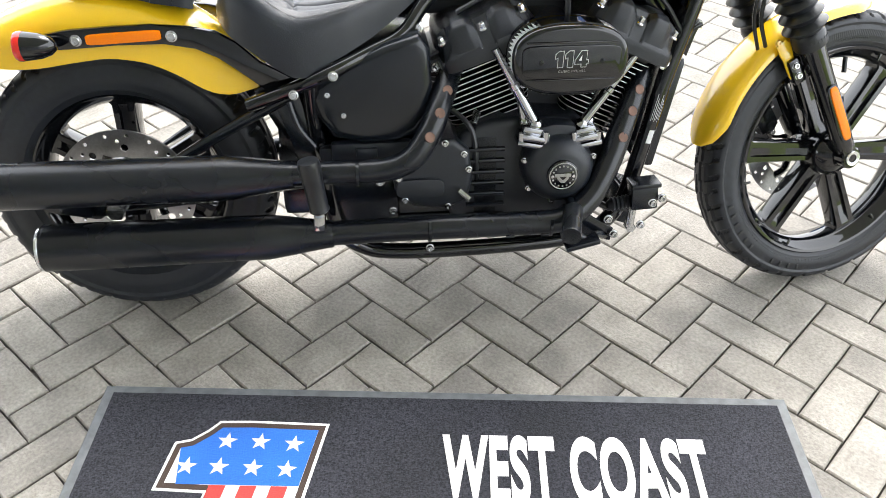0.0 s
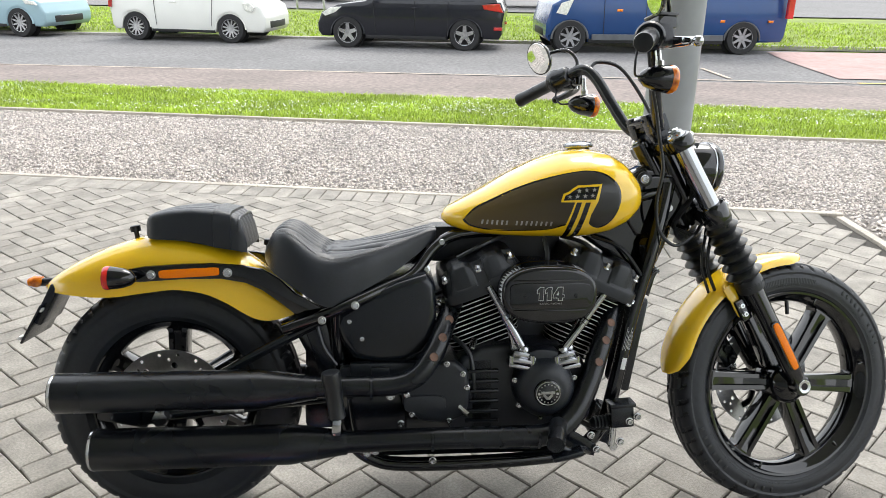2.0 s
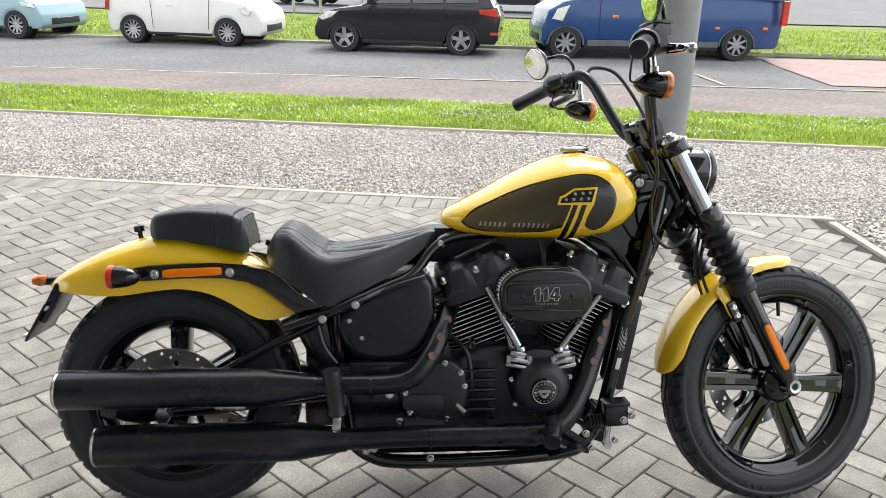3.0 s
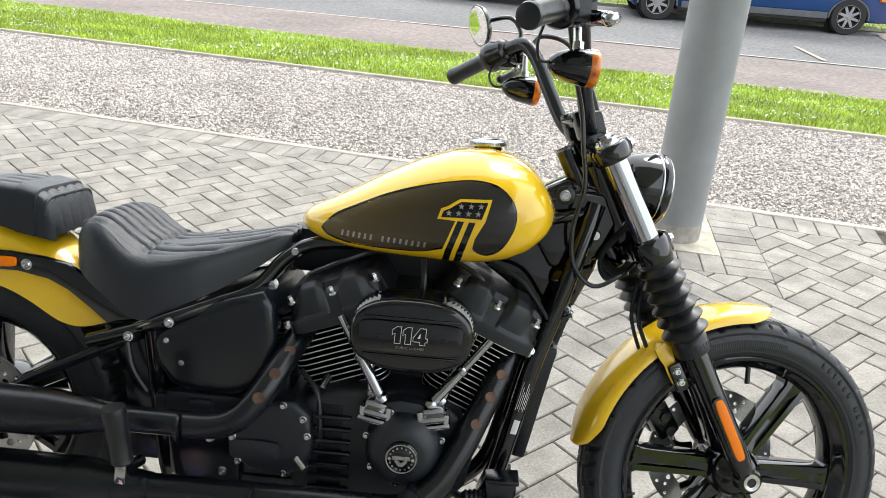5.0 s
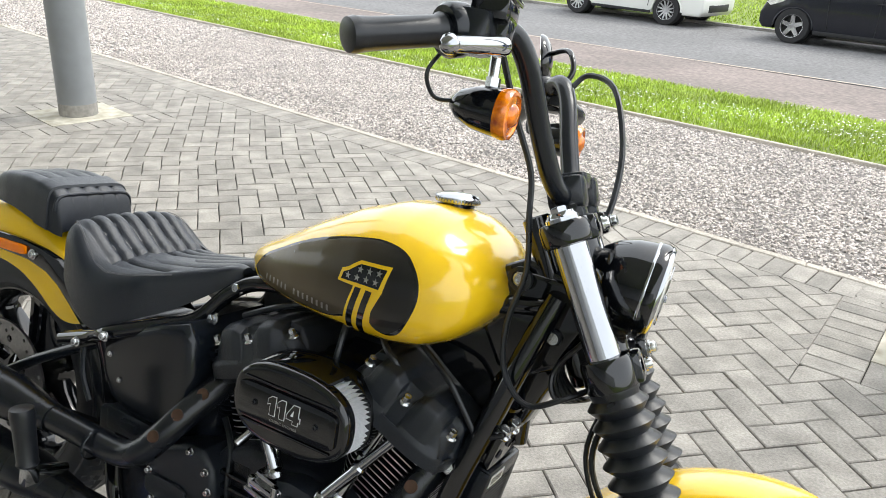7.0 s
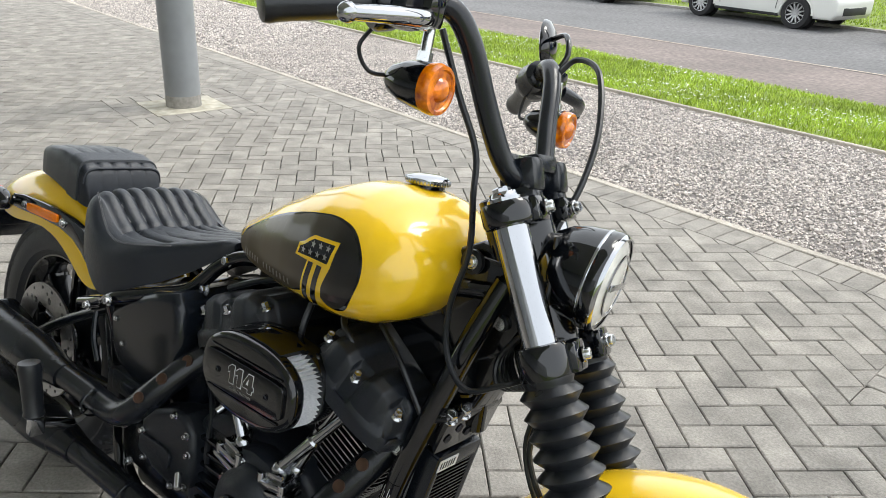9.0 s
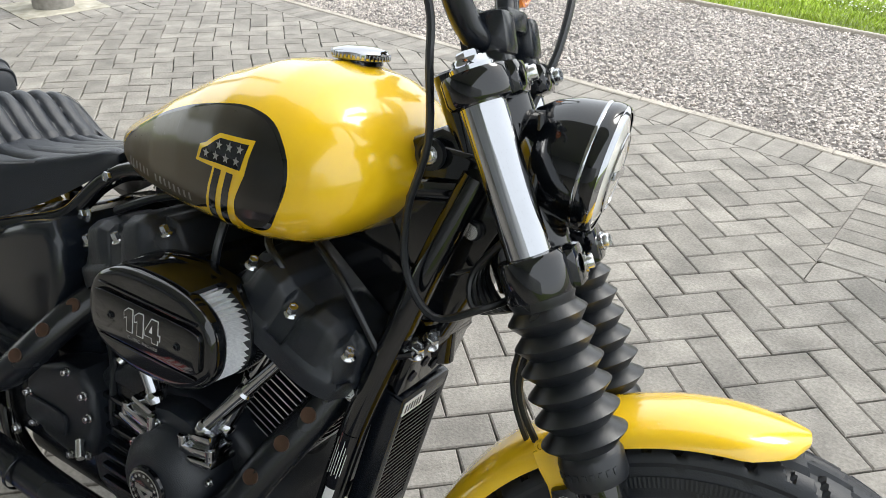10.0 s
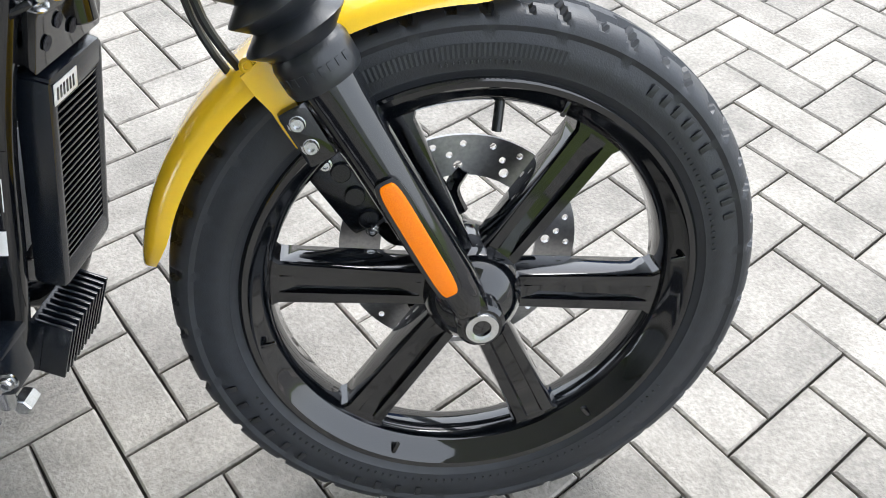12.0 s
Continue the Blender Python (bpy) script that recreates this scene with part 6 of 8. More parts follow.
for sign in (-1, 1):
    bm = bmesh.new()
    arc = [(AC.x + 0.062 - 0.124 * k / 12, AC.z + sign * 0.0725 * (1 - abs((0.062 - 0.124 * k / 12) / 0.119) ** 2.5) ** (1 / 2.5)) for k in range(13)]
    plate(bm, arc + [(x, z - sign * 0.006) for x, z in reversed(arc)], -0.200, -0.140, 0.001, 1)
    bp("bridge", bm, "gloss", ac, "gloss black band over the filter")
bm = bmesh.new()
for dx in (-0.0605, 0.0605):
    bolt(bm, (AC.x + dx, -0.2175, AC.z), (0, -1, 0), 0.0042, 0.003)
bp("cover_screw", bm, "satin", cov, "black socket screw", apart=True)
up = Matrix(((1, 0, 0, 0), (0, 0, -1, 0), (0, 1, 0, 0), (0, 0, 0, 1)))
DIGITS = {"1": [(0.005, 0), (0.0145, 0), (0.0145, 0.031), (0.007, 0.031), (0.0, 0.025), (0.0, 0.017), (0.005, 0.0195)],
          "4": [(0.0125, 0), (0.0215, 0), (0.0215, 0.006), (0.025, 0.006), (0.025, 0.0125), (0.0215, 0.0125), (0.0215, 0.031), (0.011, 0.031), (0.0, 0.0125), (0.0, 0.006), (0.0125, 0.006)]}


def grown(poly, d):
    """The outline moved outwards by d."""
    n = len(poly)
    out = []
    for i in range(n):
        a, q, k = (Vector(poly[(i + s) % n]) for s in (-1, 0, 1))
        f, h = (q - a).normalized(), (k - q).normalized()
        nf, nh = Vector((f.y, -f.x)), Vector((h.y, -h.x))
        m = (nf + nh).normalized()
        m *= d / max(0.5, m.dot(nf))
        out.append((q.x + m.x, q.y + m.y))
    return out


pen = AC.x - 0.0335
for ch in "114":
    poly = [(pen + x + z * 0.04, AC.z - 0.010 + z) for x, z in DIGITS[ch]]
    bm = bmesh.new()
    plate(bm, grown(poly, 0.0012), -0.2182, -0.2172, 0)
    digit = bp("number_outline", bm, "white_print", cov, "silver outline of a digit")
    bm = bmesh.new()
    plate(bm, poly, -0.2187, -0.2178, 0)
    bp("digit", bm, "gloss", cov, "black digit")
    pen += 0.0195
bm = bmesh.new()
plate(bm, [(AC.x + 0.0128, AC.z + 0.0025), (AC.x + 0.0185, AC.z + 0.0025), (AC.x + 0.0187, AC.z + 0.0125)], -0.2191, -0.2184, 0)
bp("number_outline", bm, "white_print", cov)
letters("CUBIC INCHES", 0.0062, Matrix.Translation((AC.x, -0.2181, AC.z - 0.0185)) @ up @ Matrix.Diagonal((1.2, 1, 1, 1)), M["silver"], "caption", cov, 0.0004, "small silver caption", -0.00008, 1.12)

# exhaust
bm = bmesh.new()
tube(bm, [(0.745, -0.030, 0.615), (0.722, -0.075, 0.585), (0.703, -0.120, 0.551), (0.685, -0.158, 0.517), (0.663, -0.189, 0.478), (0.626, -0.206, 0.434), (0.570, -0.206, 0.412), (0.47, -0.204, 0.410), (0.36, -0.205, 0.410)], 0.0255, 20)
pipe_r = bp("exhaust_pipe", bm, "muffler", None, "black rear exhaust pipe with heat shield")
bm = bmesh.new()
tube(bm, [(1.160, -0.020, 0.600), (1.145, -0.045, 0.572), (1.126, -0.072, 0.534), (1.107, -0.100, 0.494), (1.084, -0.128, 0.448), (1.054, -0.160, 0.385), (1.012, -0.190, 0.322), (0.95, -0.212, 0.283), (0.85, -0.214, 0.278), (0.62, -0.208, 0.275), (0.44, -0.206, 0.271)], 0.0265, 20)
pipe_f = bp("exhaust_pipe", bm, "muffler", None, "black front exhaust pipe with heat shield")
for par, d, spots in ((pipe_r, Vector((0.25, -0.85, 0.46)), ((0.700, -0.127, 0.545), (0.681, -0.164, 0.510), (0.658, -0.193, 0.470))),
                      (pipe_f, Vector((0.20, -0.85, 0.48)), ((1.119, -0.083, 0.519), (1.100, -0.109, 0.480), (1.076, -0.137, 0.432)))):
    d.normalize()
    for q in spots:
        bm = bmesh.new()
        lathe(bm, [(0.0108, -0.012), (0.0108, 0.0008), (0.0104, 0.0012), (0.0100, 0.0008), (0, 0.0004)], Vector(q) + d * 0.0262, d, 20)
        bp("shield_slot", bm, "hole", par, "round slot showing bare pipe")
bm = bmesh.new()
for x in (0.515, 0.66, 0.92):
    lathe(bm, [(0.0268, -0.004), (0.0285, -0.003), (0.0285, 0.003), (0.0268, 0.004)], (x, -0.2145 if x > 0.6 else -0.215, 0.2755 if x > 0.6 else 0.408), (1, 0, 0), 24)
for x, z in ((0.83, 0.262), (0.905, 0.262)):
    block(bm, (x, -0.242, z), (0.018, 0.004, 0.006), 0.001)
bp("shield_clamp", bm, "satin", pipe_f)
for pts, prof in (((0.385, 0.410), [(0, 0.0), (0.0275, 0.0), (0.029, 0.006), (0.029, 0.012), (0.0445, 0.115), (0.0465, 0.135), (0.0475, 0.50), (0.047, 0.606), (0.045, 0.611), (0.038, 0.611), (0.036, 0.590), (0, 0.590)]),
                  ((0.455, 0.271), [(0, 0.0), (0.0285, 0.0), (0.030, 0.006), (0.030, 0.012), (0.0455, 0.115), (0.0480, 0.135), (0.0495, 0.50), (0.049, 0.596), (0.047, 0.601), (0.040, 0.601), (0.038, 0.580), (0, 0.580)])):
    bm = bmesh.new()
    up_tilt = 0.000 if pts[1] > 0.3 else -0.004
    lathe(bm, prof, (pts[0], -0.206, pts[1] - 0.001), (-1, 0.0, up_tilt), 44)
    muff = bp("muffler", bm, "muffler", None, "matt black muffler with a tapered front")
    bm = bmesh.new()
    h, r = prof[7][1], prof[7][0]
    lathe(bm, [(r - 0.0005, h - 0.004), (r + 0.0006, h - 0.002), (r - 0.001, h + 0.0035), (r - 0.006, h + 0.0045)], (pts[0], -0.206, pts[1] - 0.001), (-1, 0.0, up_tilt), 44)
    bp("end_ring", bm, "steel", muff, "bright worn rim of the muffler")
bm = bmesh.new()
block(bm, (0.165, -0.160, 0.345), (0.075, 0.01, 0.024), 0.003)
bp("muffler_bracket", bm, "steel", None, "plated muffler bracket")
bm = bmesh.new()
for x in (0.145, 0.185):
    bolt(bm, (x, -0.165, 0.345), (0, -1, 0), 0.006, 0.006)
bp("bracket_bolt", bm, "steel", None, "plated bracket bolts")

# gearbox cover
bm = bmesh.new()
plate(bm, [(0.585, 0.385), (0.620, 0.425), (0.680, 0.450), (0.720, 0.452), (0.752, 0.425), (0.760, 0.360), (0.748, 0.310), (0.700, 0.290), (0.630, 0.300), (0.590, 0.340)], -0.155, 0.10, 0.014, 3)
gear = bp("gearbox_cover", bm, "wrinkle", None, "black gearbox side cover")
bm = bmesh.new()
plate(bm, oval(0.645, 0.345, 0.052, 0.022, 28, 4), -0.162, -0.153, 0.004)
bp("cover_relief", bm, "wrinkle", gear)
bm = bmesh.new()
for x, z in ((0.700, 0.446), (0.740, 0.420), (0.750, 0.385), (0.748, 0.317), (0.612, 0.318), (0.60, 0.370), (0.705, 0.300)):
    bolt(bm, (x, -0.156, z), (0, -1, 0), 0.0055, 0.010)
rod(bm, (0.730, -0.16, 0.338), (0.752, -0.175, 0.322), 0.007, 12)
bp("cover_bolt", bm, "steel", gear)
bm = bmesh.new()
rod(bm, (0.775, -0.09, 0.490), (0.765, -0.115, 0.470), 0.009, 14)
bp("starter_terminal", bm, "steel", None, "plated fitting behind the cylinder")

# pegs, brake pedal, master cylinder
bm = bmesh.new()
tube(bm, [(0.438, -0.215, 0.330), (0.436, -0.285, 0.350)], 0.011, 12, 0)
block(bm, (0.437, -0.288, 0.345), (0.022, 0.030, 0.04), 0.006, (0, 5, 0))
bp("peg_mount", bm, "chrome", None, "plated passenger peg mount")
bm = bmesh.new()
lathe(bm, [(0, 0), (0.017, 0.0), (0.0205, 0.004), (0.0190, 0.010), (0.0200, 0.07), (0.0225, 0.100), (0.0205, 0.112), (0, 0.114)], (0.439, -0.293, 0.366), (-0.12, -0.08, 1), 24)
bp("passenger_peg", bm, "soft_rubber", None, "folded black rubber passenger peg")
bm = bmesh.new()
lathe(bm, [(0, 0), (0.017, 0.0), (0.0205, 0.006), (0.020, 0.05), (0.022, 0.086), (0.021, 0.094), (0, 0.096)], (0.965, -0.235, 0.318), (-0.28, -1, -0.22), 24)
bp("rider_peg", bm, "soft_rubber", None, "black rubber rider peg")
bm = bmesh.new()
tube(bm, [(0.97, -0.12, 0.31), (0.968, -0.20, 0.318), (0.962, -0.245, 0.317)], 0.011, 12)
tube(bm, [(1.06, -0.17, 0.215), (1.03, -0.20, 0.235), (0.995, -0.235, 0.245), (0.965, -0.245, 0.262)], 0.009, 10)
block(bm, (0.985, -0.245, 0.243), (0.075, 0.045, 0.012), 0.004, (0, -14, 0))
plate(bm, [(0.93, 0.268), (0.96, 0.300), (1.02, 0.270), (1.075, 0.235), (1.07, 0.205), (1.0, 0.222)], -0.178, -0.168, 0.003)
bp("brake_pedal", bm, "satin", None, "black rear brake pedal and plate")
bm = bmesh.new()
block(bm, (1.143, -0.148, 0.302), (0.060, 0.046, 0.056), 0.007, (0, -3, 0))
block(bm, (1.143, -0.148, 0.332), (0.066, 0.052, 0.010), 0.003, (0, -3, 0))
mc = bp("brake_master_cylinder", bm, "satin", None, "black rear master cylinder")
bm = bmesh.new()
prof = [(0.009, 0)]
for k in range(6):
    prof += [(0.015, 0.004 + 0.009 * k), (0.017, 0.0065 + 0.009 * k), (0.013, 0.0095 + 0.009 * k)]
lathe(bm, prof + [(0.009, 0.062)], (1.125, -0.148, 0.289), (-1, -0.05, -0.12), 18)
bp("rubber_bellow", bm, "soft_rubber", mc)
bm = bmesh.new()
for x, y, z in ((1.178, -0.176, 0.306), (1.160, -0.170, 0.292), (1.06, -0.180, 0.262), (1.075, -0.182, 0.225), (0.50, -0.130, 0.208), (0.665, -0.134, 0.186), (0.52, -0.132, 0.214), (0.56, -0.172, 0.372), (0.585, -0.17, 0.30), (1.138, -0.172, 0.240)):
    bolt(bm, (x, y, z), (0, -1, 0), 0.0075, 0.010)
bp("chassis_bolt", bm, "steel", None, "plated chassis bolts")

# oil cooler with its guard, and the finned regulator below
COOL = Matrix.Translation((1.196, 0, 0.458)) @ Matrix.Rotation(radians(10.5), 4, "Y")
bm = bmesh.new()
for y in (-0.052, 0.052):
    block(bm, (0, y, 0), (0.036, 0.018, 0.25), 0.008, m=COOL)
for z in (-0.110, 0.112):
    block(bm, (0, 0, z), (0.036, 0.116, 0.034), 0.009, m=COOL)
cooler = bp("oil_cooler", bm, "satin", None, "black framed oil cooler between the frame tubes", apart=True)
bm = bmesh.new()
for k in range(24):
    block(bm, (0.004, 0, -0.094 + 0.0082 * k), (0.024, 0.090, 0.0028), 0.0006, m=COOL)
bp("cooling_fin", bm, "gloss", cooler, apart=True)
bm = bmesh.new()
block(bm, (-0.008, 0, 0), (0.012, 0.090, 0.20), 0.002, m=COOL)
bp("cooler_core", bm, "satin", cooler)
bm = bmesh.new()
block(bm, (0.0186, -0.030, 0.110), (0.0012, 0.048, 0.022), 0.0003, (0, 0, 0), COOL)
tag = bp("sticker", bm, "white_print", cooler, "small white sticker")
bm = bmesh.new()
for k in range(6):
    block(bm, (0.0194, -0.048 + 0.0066 * k, 0.110), (0.0006, 0.0030, 0.013), 0.0, (0, 0, 0), COOL)
bp("sticker_marks", bm, "gloss", tag)
bm = bmesh.new()
plate(bm, [(1.222, 0.600), (1.232, 0.590), (1.246, 0.640), (1.252, 0.652), (1.250, 0.662), (1.238, 0.660)], -0.070, 0.070, 0.002, 2)
block(bm, (1.240, -0.048, 0.654), (0.030, 0.072, 0.008), 0.003, (0, -28, 0))
block(bm, (1.214, 0.0, 0.606), (0.02, 0.13, 0.02), 0.005, (0, 9, 0))
rod(bm, (1.240, 0.020, 0.610), (1.236, 0.020, 0.735), 0.016, 18)
lathe(bm, [(0, 0), (0.034, 0.0), (0.036, 0.006), (0.034, 0.022), (0.028, 0.026), (0.026, 0.022), (0, 0.022)], (1.228, -0.028, 0.716), (0.75, -0.62, 0.1), 32)
bp("cooler_bracket", bm, "gloss", None, "black bracket with round horn")
# Dark discs give the depth of holes by colour; the bracket is solid.
for y, z in ((0.0, 0.612), (-0.030, 0.628), (-0.052, 0.614)):
    bm = bmesh.new()
    lathe(bm, [(0.0, 0.0), (0.0075, 0.0), (0.0075, 0.0012), (0, 0.0012)], (1.2395 + 0.25 * (z - 0.612), y, z), (1, 0, -0.28), 16)
    bp("bracket_hole", bm, "mat_pile", None, "dark disc set on the bracket as a hole")
for y in (-0.066, -0.032):
    bm = bmesh.new()
    hex_bolt(bm, (1.244, y, 0.656), (0.50, -0.12, 0.86), 0.0098, 0.013)
    bp("bracket_bolt", bm, "steel", None, "plated six-sided bolt")
bm = bmesh.new()
for k in range(11):
    block(bm, (1.140, -0.050 + 0.0100 * k, 0.228), (0.044, 0.0040, 0.084), 0.001, (0, 20, 0))
reg = bp("regulator_fin", bm, "satin", None, "black fin of the voltage regulator", apart=True)
bm = bmesh.new()
block(bm, (1.122, 0, 0.232), (0.02, 0.108, 0.080), 0.004, (0, 20, 0))
bp("regulator", bm, "satin", None, "black finned voltage regulator")
bm = bmesh.new()
rod(bm, (1.135, -0.125, 0.205), (1.135, -0.100, 0.205), 0.012, 6)
rod(bm, (1.131, -0.13, 0.270), (1.127, -0.13, 0.215), 0.010, 12)
bp("stand_bolt", bm, "steel", None, "plated bolt on the frame")
# information label wrapped round the right down tube
LA, LB = Vector((1.1635, -0.0812, 0.445)), Vector((1.1805, -0.0802, 0.525))
LU = (LB - LA).normalized()


def on_tube(t, a, r):
    out = (Vector((0.15, -1, 0)) * math.cos(a) + LU.cross(Vector((0.15, -1, 0))) * math.sin(a)).normalized()
    return LA.lerp(LB, t) + out * r


def wrapped(t0, t1, a0, a1, r):
    bm = bmesh.new()
    rows = [[bm.verts.new(on_tube(t, a0 + (a1 - a0) * k / 8, r)) for k in range(9)] for t in (t0, (t0 + t1) / 2, t1)]
    for p, q in zip(rows, rows[1:]):
        for k in range(8):
            bm.faces.new((p[k], p[k + 1], q[k + 1], q[k]))
    return bm


lab = bp("label", wrapped(0, 1, -0.75, 0.75, 0.0192), "gloss", None, "black information label on the frame tube")
for k in range(6):
    bp("label_line", wrapped(0.12 + 0.05 * (k % 2), 0.88 - 0.12 * (k % 3), -0.55 + 0.19 * k, -0.50 + 0.19 * k, 0.0195), "white_print", lab)
bp("barcode_label", wrapped(-0.50, -0.12, -0.25, 0.45, 0.0194), "white_print", lab, "small white barcode label")

# cables, hoses and wires
bm = bmesh.new()
P = [STEER @ Vector(q) for q in ((1.150, -0.158, 1.195), (1.177, -0.124, 1.120), (1.207, -0.094, 1.050), (1.217, -0.090, 0.99))]
tube(bm, P + [Vector(q) for q in ((1.246, -0.098, 0.92), (1.232, -0.10, 0.838), (1.242, -0.10, 0.767), (1.284, -0.10, 0.728), (1.335, -0.09, 0.752), (1.375, -0.04, 0.775))], 0.0046, 8)
bp("brake_hose", bm, "soft_rubber", None, "black front brake hose looping to the fork")
bm = bmesh.new()
P = [STEER @ Vector(q) for q in ((1.18, 0.235, 1.205), (1.205, 0.240, 1.235), (1.26, 0.202, 1.215), (1.300, 0.145, 1.12), (1.31, 0.09, 1.03), (1.300, 0.05, 0.95))]
tube(bm, P + [Vector((1.31, 0.03, 0.86)), Vector((1.28, 0.02, 0.78))], 0.0052, 8)
bp("clutch_cable", bm, "soft_rubber", None, "black clutch cable in a tall loop")
bm = bmesh.new()
P = [STEER @ Vector(q) for q in ((1.405, -0.040, 0.800), (1.385, -0.055, 0.74), (1.375, -0.055, 0.66), (1.415, -0.035, 0.58), (1.47, 0.03, 0.50))]
tube(bm, P, 0.0045, 8)
P = [STEER @ Vector(q) for q in ((1.395, -0.030, 0.800), (1.375, -0.045, 0.74), (1.365, -0.045, 0.66), (1.405, -0.025, 0.57), (1.47, 0.04, 0.49))]
tube(bm, P, 0.0040, 8)
bp("brake_line", bm, "soft_rubber", None, "twin black brake lines behind the fork")
bm = bmesh.new()
for k in range(5):
    o = 0.008 * k
    tube(bm, [STEER @ Vector((1.335 + o * 0.4, -0.045 + o, 0.96)), STEER @ Vector((1.345, -0.055 + o, 0.90)), STEER @ Vector((1.335, -0.05 + o, 0.84)), Vector((1.30, -0.05 + o, 0.775)), Vector((1.315 + o, -0.06, 0.735 + o * 0.5)), Vector((1.36, -0.03, 0.745))], 0.0042, 7)
bp("loom_wire", bm, "soft_rubber", None, "black wire behind the headlamp", apart=True)
bm = bmesh.new()
tube(bm, [(0.86, -0.05, 0.755), (0.80, -0.085, 0.735), (0.73, -0.09, 0.700)], 0.006, 8)
tube(bm, [(1.00, -0.06, 0.75), (1.04, -0.105, 0.742), (1.07, -0.110, 0.72), (1.075, -0.10, 0.69)], 0.0055, 8)
tube(bm, [(0.95, -0.09, 0.75), (0.955, -0.11, 0.71), (0.95, -0.11, 0.66)], 0.006, 8)
tube(bm, [(1.08, -0.06, 0.748), (1.15, -0.09, 0.72), (1.205, -0.085, 0.65)], 0.005, 8)
bp("engine_wire", bm, "soft_rubber", None, "black lead under the tank", apart=True)
bm = bmesh.new()
tube(bm, [(0.86, -0.12, 0.43), (0.90, -0.14, 0.44), (0.95, -0.14, 0.455), (1.0, -0.13, 0.45)], 0.008, 8)
tube(bm, [(1.02, -0.14, 0.30), (1.08, -0.12, 0.26), (1.14, -0.10, 0.25)], 0.008, 8)
tube(bm, [(0.77, -0.10, 0.30), (0.77, -0.13, 0.38), (0.76, -0.12, 0.46), (0.72, -0.10, 0.50)], 0.006, 8)
bp("oil_hose", bm, "soft_rubber", None, "black oil hose", apart=True)
# side stand on the far side
bm = bmesh.new()
tube(bm, [(0.72, 0.13, 0.20), (0.73, 0.22, 0.125), (0.735, 0.285, 0.066)], (0.013, 0.010), 10)
bp("side_stand", bm, "satin", None, "black side stand")


# ---- the door mat in front of the motorcycle ----
MAT = pose(-0.06, -0.308, 0, 0, 0, -4.63)
MW, MD = 1.498, 0.845
mat_thing = thing("door_mat", "charcoal pile door mat with grey rubber border and printed emblem", "mat", at=MAT)


def flat(name, outline, z0, z1, mat, parent, label="", bevel=0.0015):
    """A flat shape on the mat; the outline runs along the mat and towards its near edge."""
    bm = bmesh.new()
    plate(bm, [(u, -w) for u, w in outline], z0, z1, bevel, 1)
    bm.transform(Matrix(((1, 0, 0, 0), (0, 0, 1, 0), (0, 1, 0, 0), (0, 0, 0, 1))))
    return part(name, bm, mat, parent, label, smooth=False)


flat("rubber_border", [(0, 0), (MW, 0), (MW, MD), (0, MD)], 0.0015, 0.0055, M["mat_rubber"], mat_thing, "grey rubber border", 0.002)
flat("carpet", [(0.022, 0.020), (MW - 0.022, 0.020), (MW - 0.022, MD - 0.02), (0.022, MD - 0.02)], 0.004, 0.0105, M["mat_pile"], mat_thing, "charcoal pile", 0.003)
SHIELD = [(0.287, 0.0945), (0.36, 0.0925), (0.523, 0.0965), (0.497, 0.262), (0.440, 0.640), (0.230, 0.640), (0.292, 0.268), (0.187, 0.264), (0.203, 0.150), (0.236, 0.142), (0.266, 0.118)]
SHIELD = [(0.98 * u - 0.005, 0.99 * w) for u, w in SHIELD]


def shrunk(poly, d):
    """The outline moved inwards by d."""
    out = []
    n = len(poly)
    area = sum(poly[i][0] * poly[(i + 1) % n][1] - poly[(i + 1) % n][0] * poly[i][1] for i in range(n))
    s = 1 if area > 0 else -1
    for i in range(n):
        a, b, c = (Vector(poly[(i + k) % n]) for k in (-1, 0, 1))
        e, f = (b - a).normalized(), (c - b).normalized()
        na, nb = Vector((-e.y, e.x)) * s, Vector((-f.y, f.x)) * s
        m = (na + nb)
        m = m.normalized() * d / max(0.4, m.normalized().dot(na))
        out.append((b.x + m.x, b.y + m.y))
    return out


flat("emblem_outline", SHIELD, 0.010, 0.0116, M["pile_white"], mat_thing, "white emblem outline", 0)
flat("emblem_rim", shrunk(SHIELD, 0.006), 0.010, 0.0119, M["pile_brown"], mat_thing, "brown emblem rim", 0)
inner = shrunk(SHIELD, 0.018)
flat("emblem_stripes_ground", inner, 0.010, 0.0122, M["pile_white"], mat_thing, "white stripes", 0)
flat("star_field", [inner[0], inner[1], inner[2], (inner[3][0] + 0.001, 0.2465), (0.222, 0.2465), inner[8], inner[9], inner[10]], 0.010, 0.0125, M["pile_blue"], mat_thing, "blue star field", 0)
for k in range(3):
    a = 0.289 + 0.061 * k
    flat("red_stripe", [(a, 0.2475), (a + 0.033, 0.2475), (a - 0.030, 0.620), (a - 0.062, 0.620)], 0.010, 0.0126, M["pile_red"], mat_thing, "red stripe", 0)
for u, w in ((0.98 * a - 0.005, 0.99 * c) for a, c in ((0.313, 0.146), (0.383, 0.146), (0.455, 0.150), (0.243, 0.208), (0.309, 0.208), (0.379, 0.209), (0.449, 0.211))):
    flat("star", [(u + (0.0215 if k % 2 == 0 else 0.0088) * math.sin(math.pi * k / 5 + 0.05), w - (0.0215 if k % 2 == 0 else 0.0088) * math.cos(math.pi * k / 5 + 0.05)) for k in range(10)], 0.010, 0.0130, M["pile_white"], mat_thing, "white star", 0)
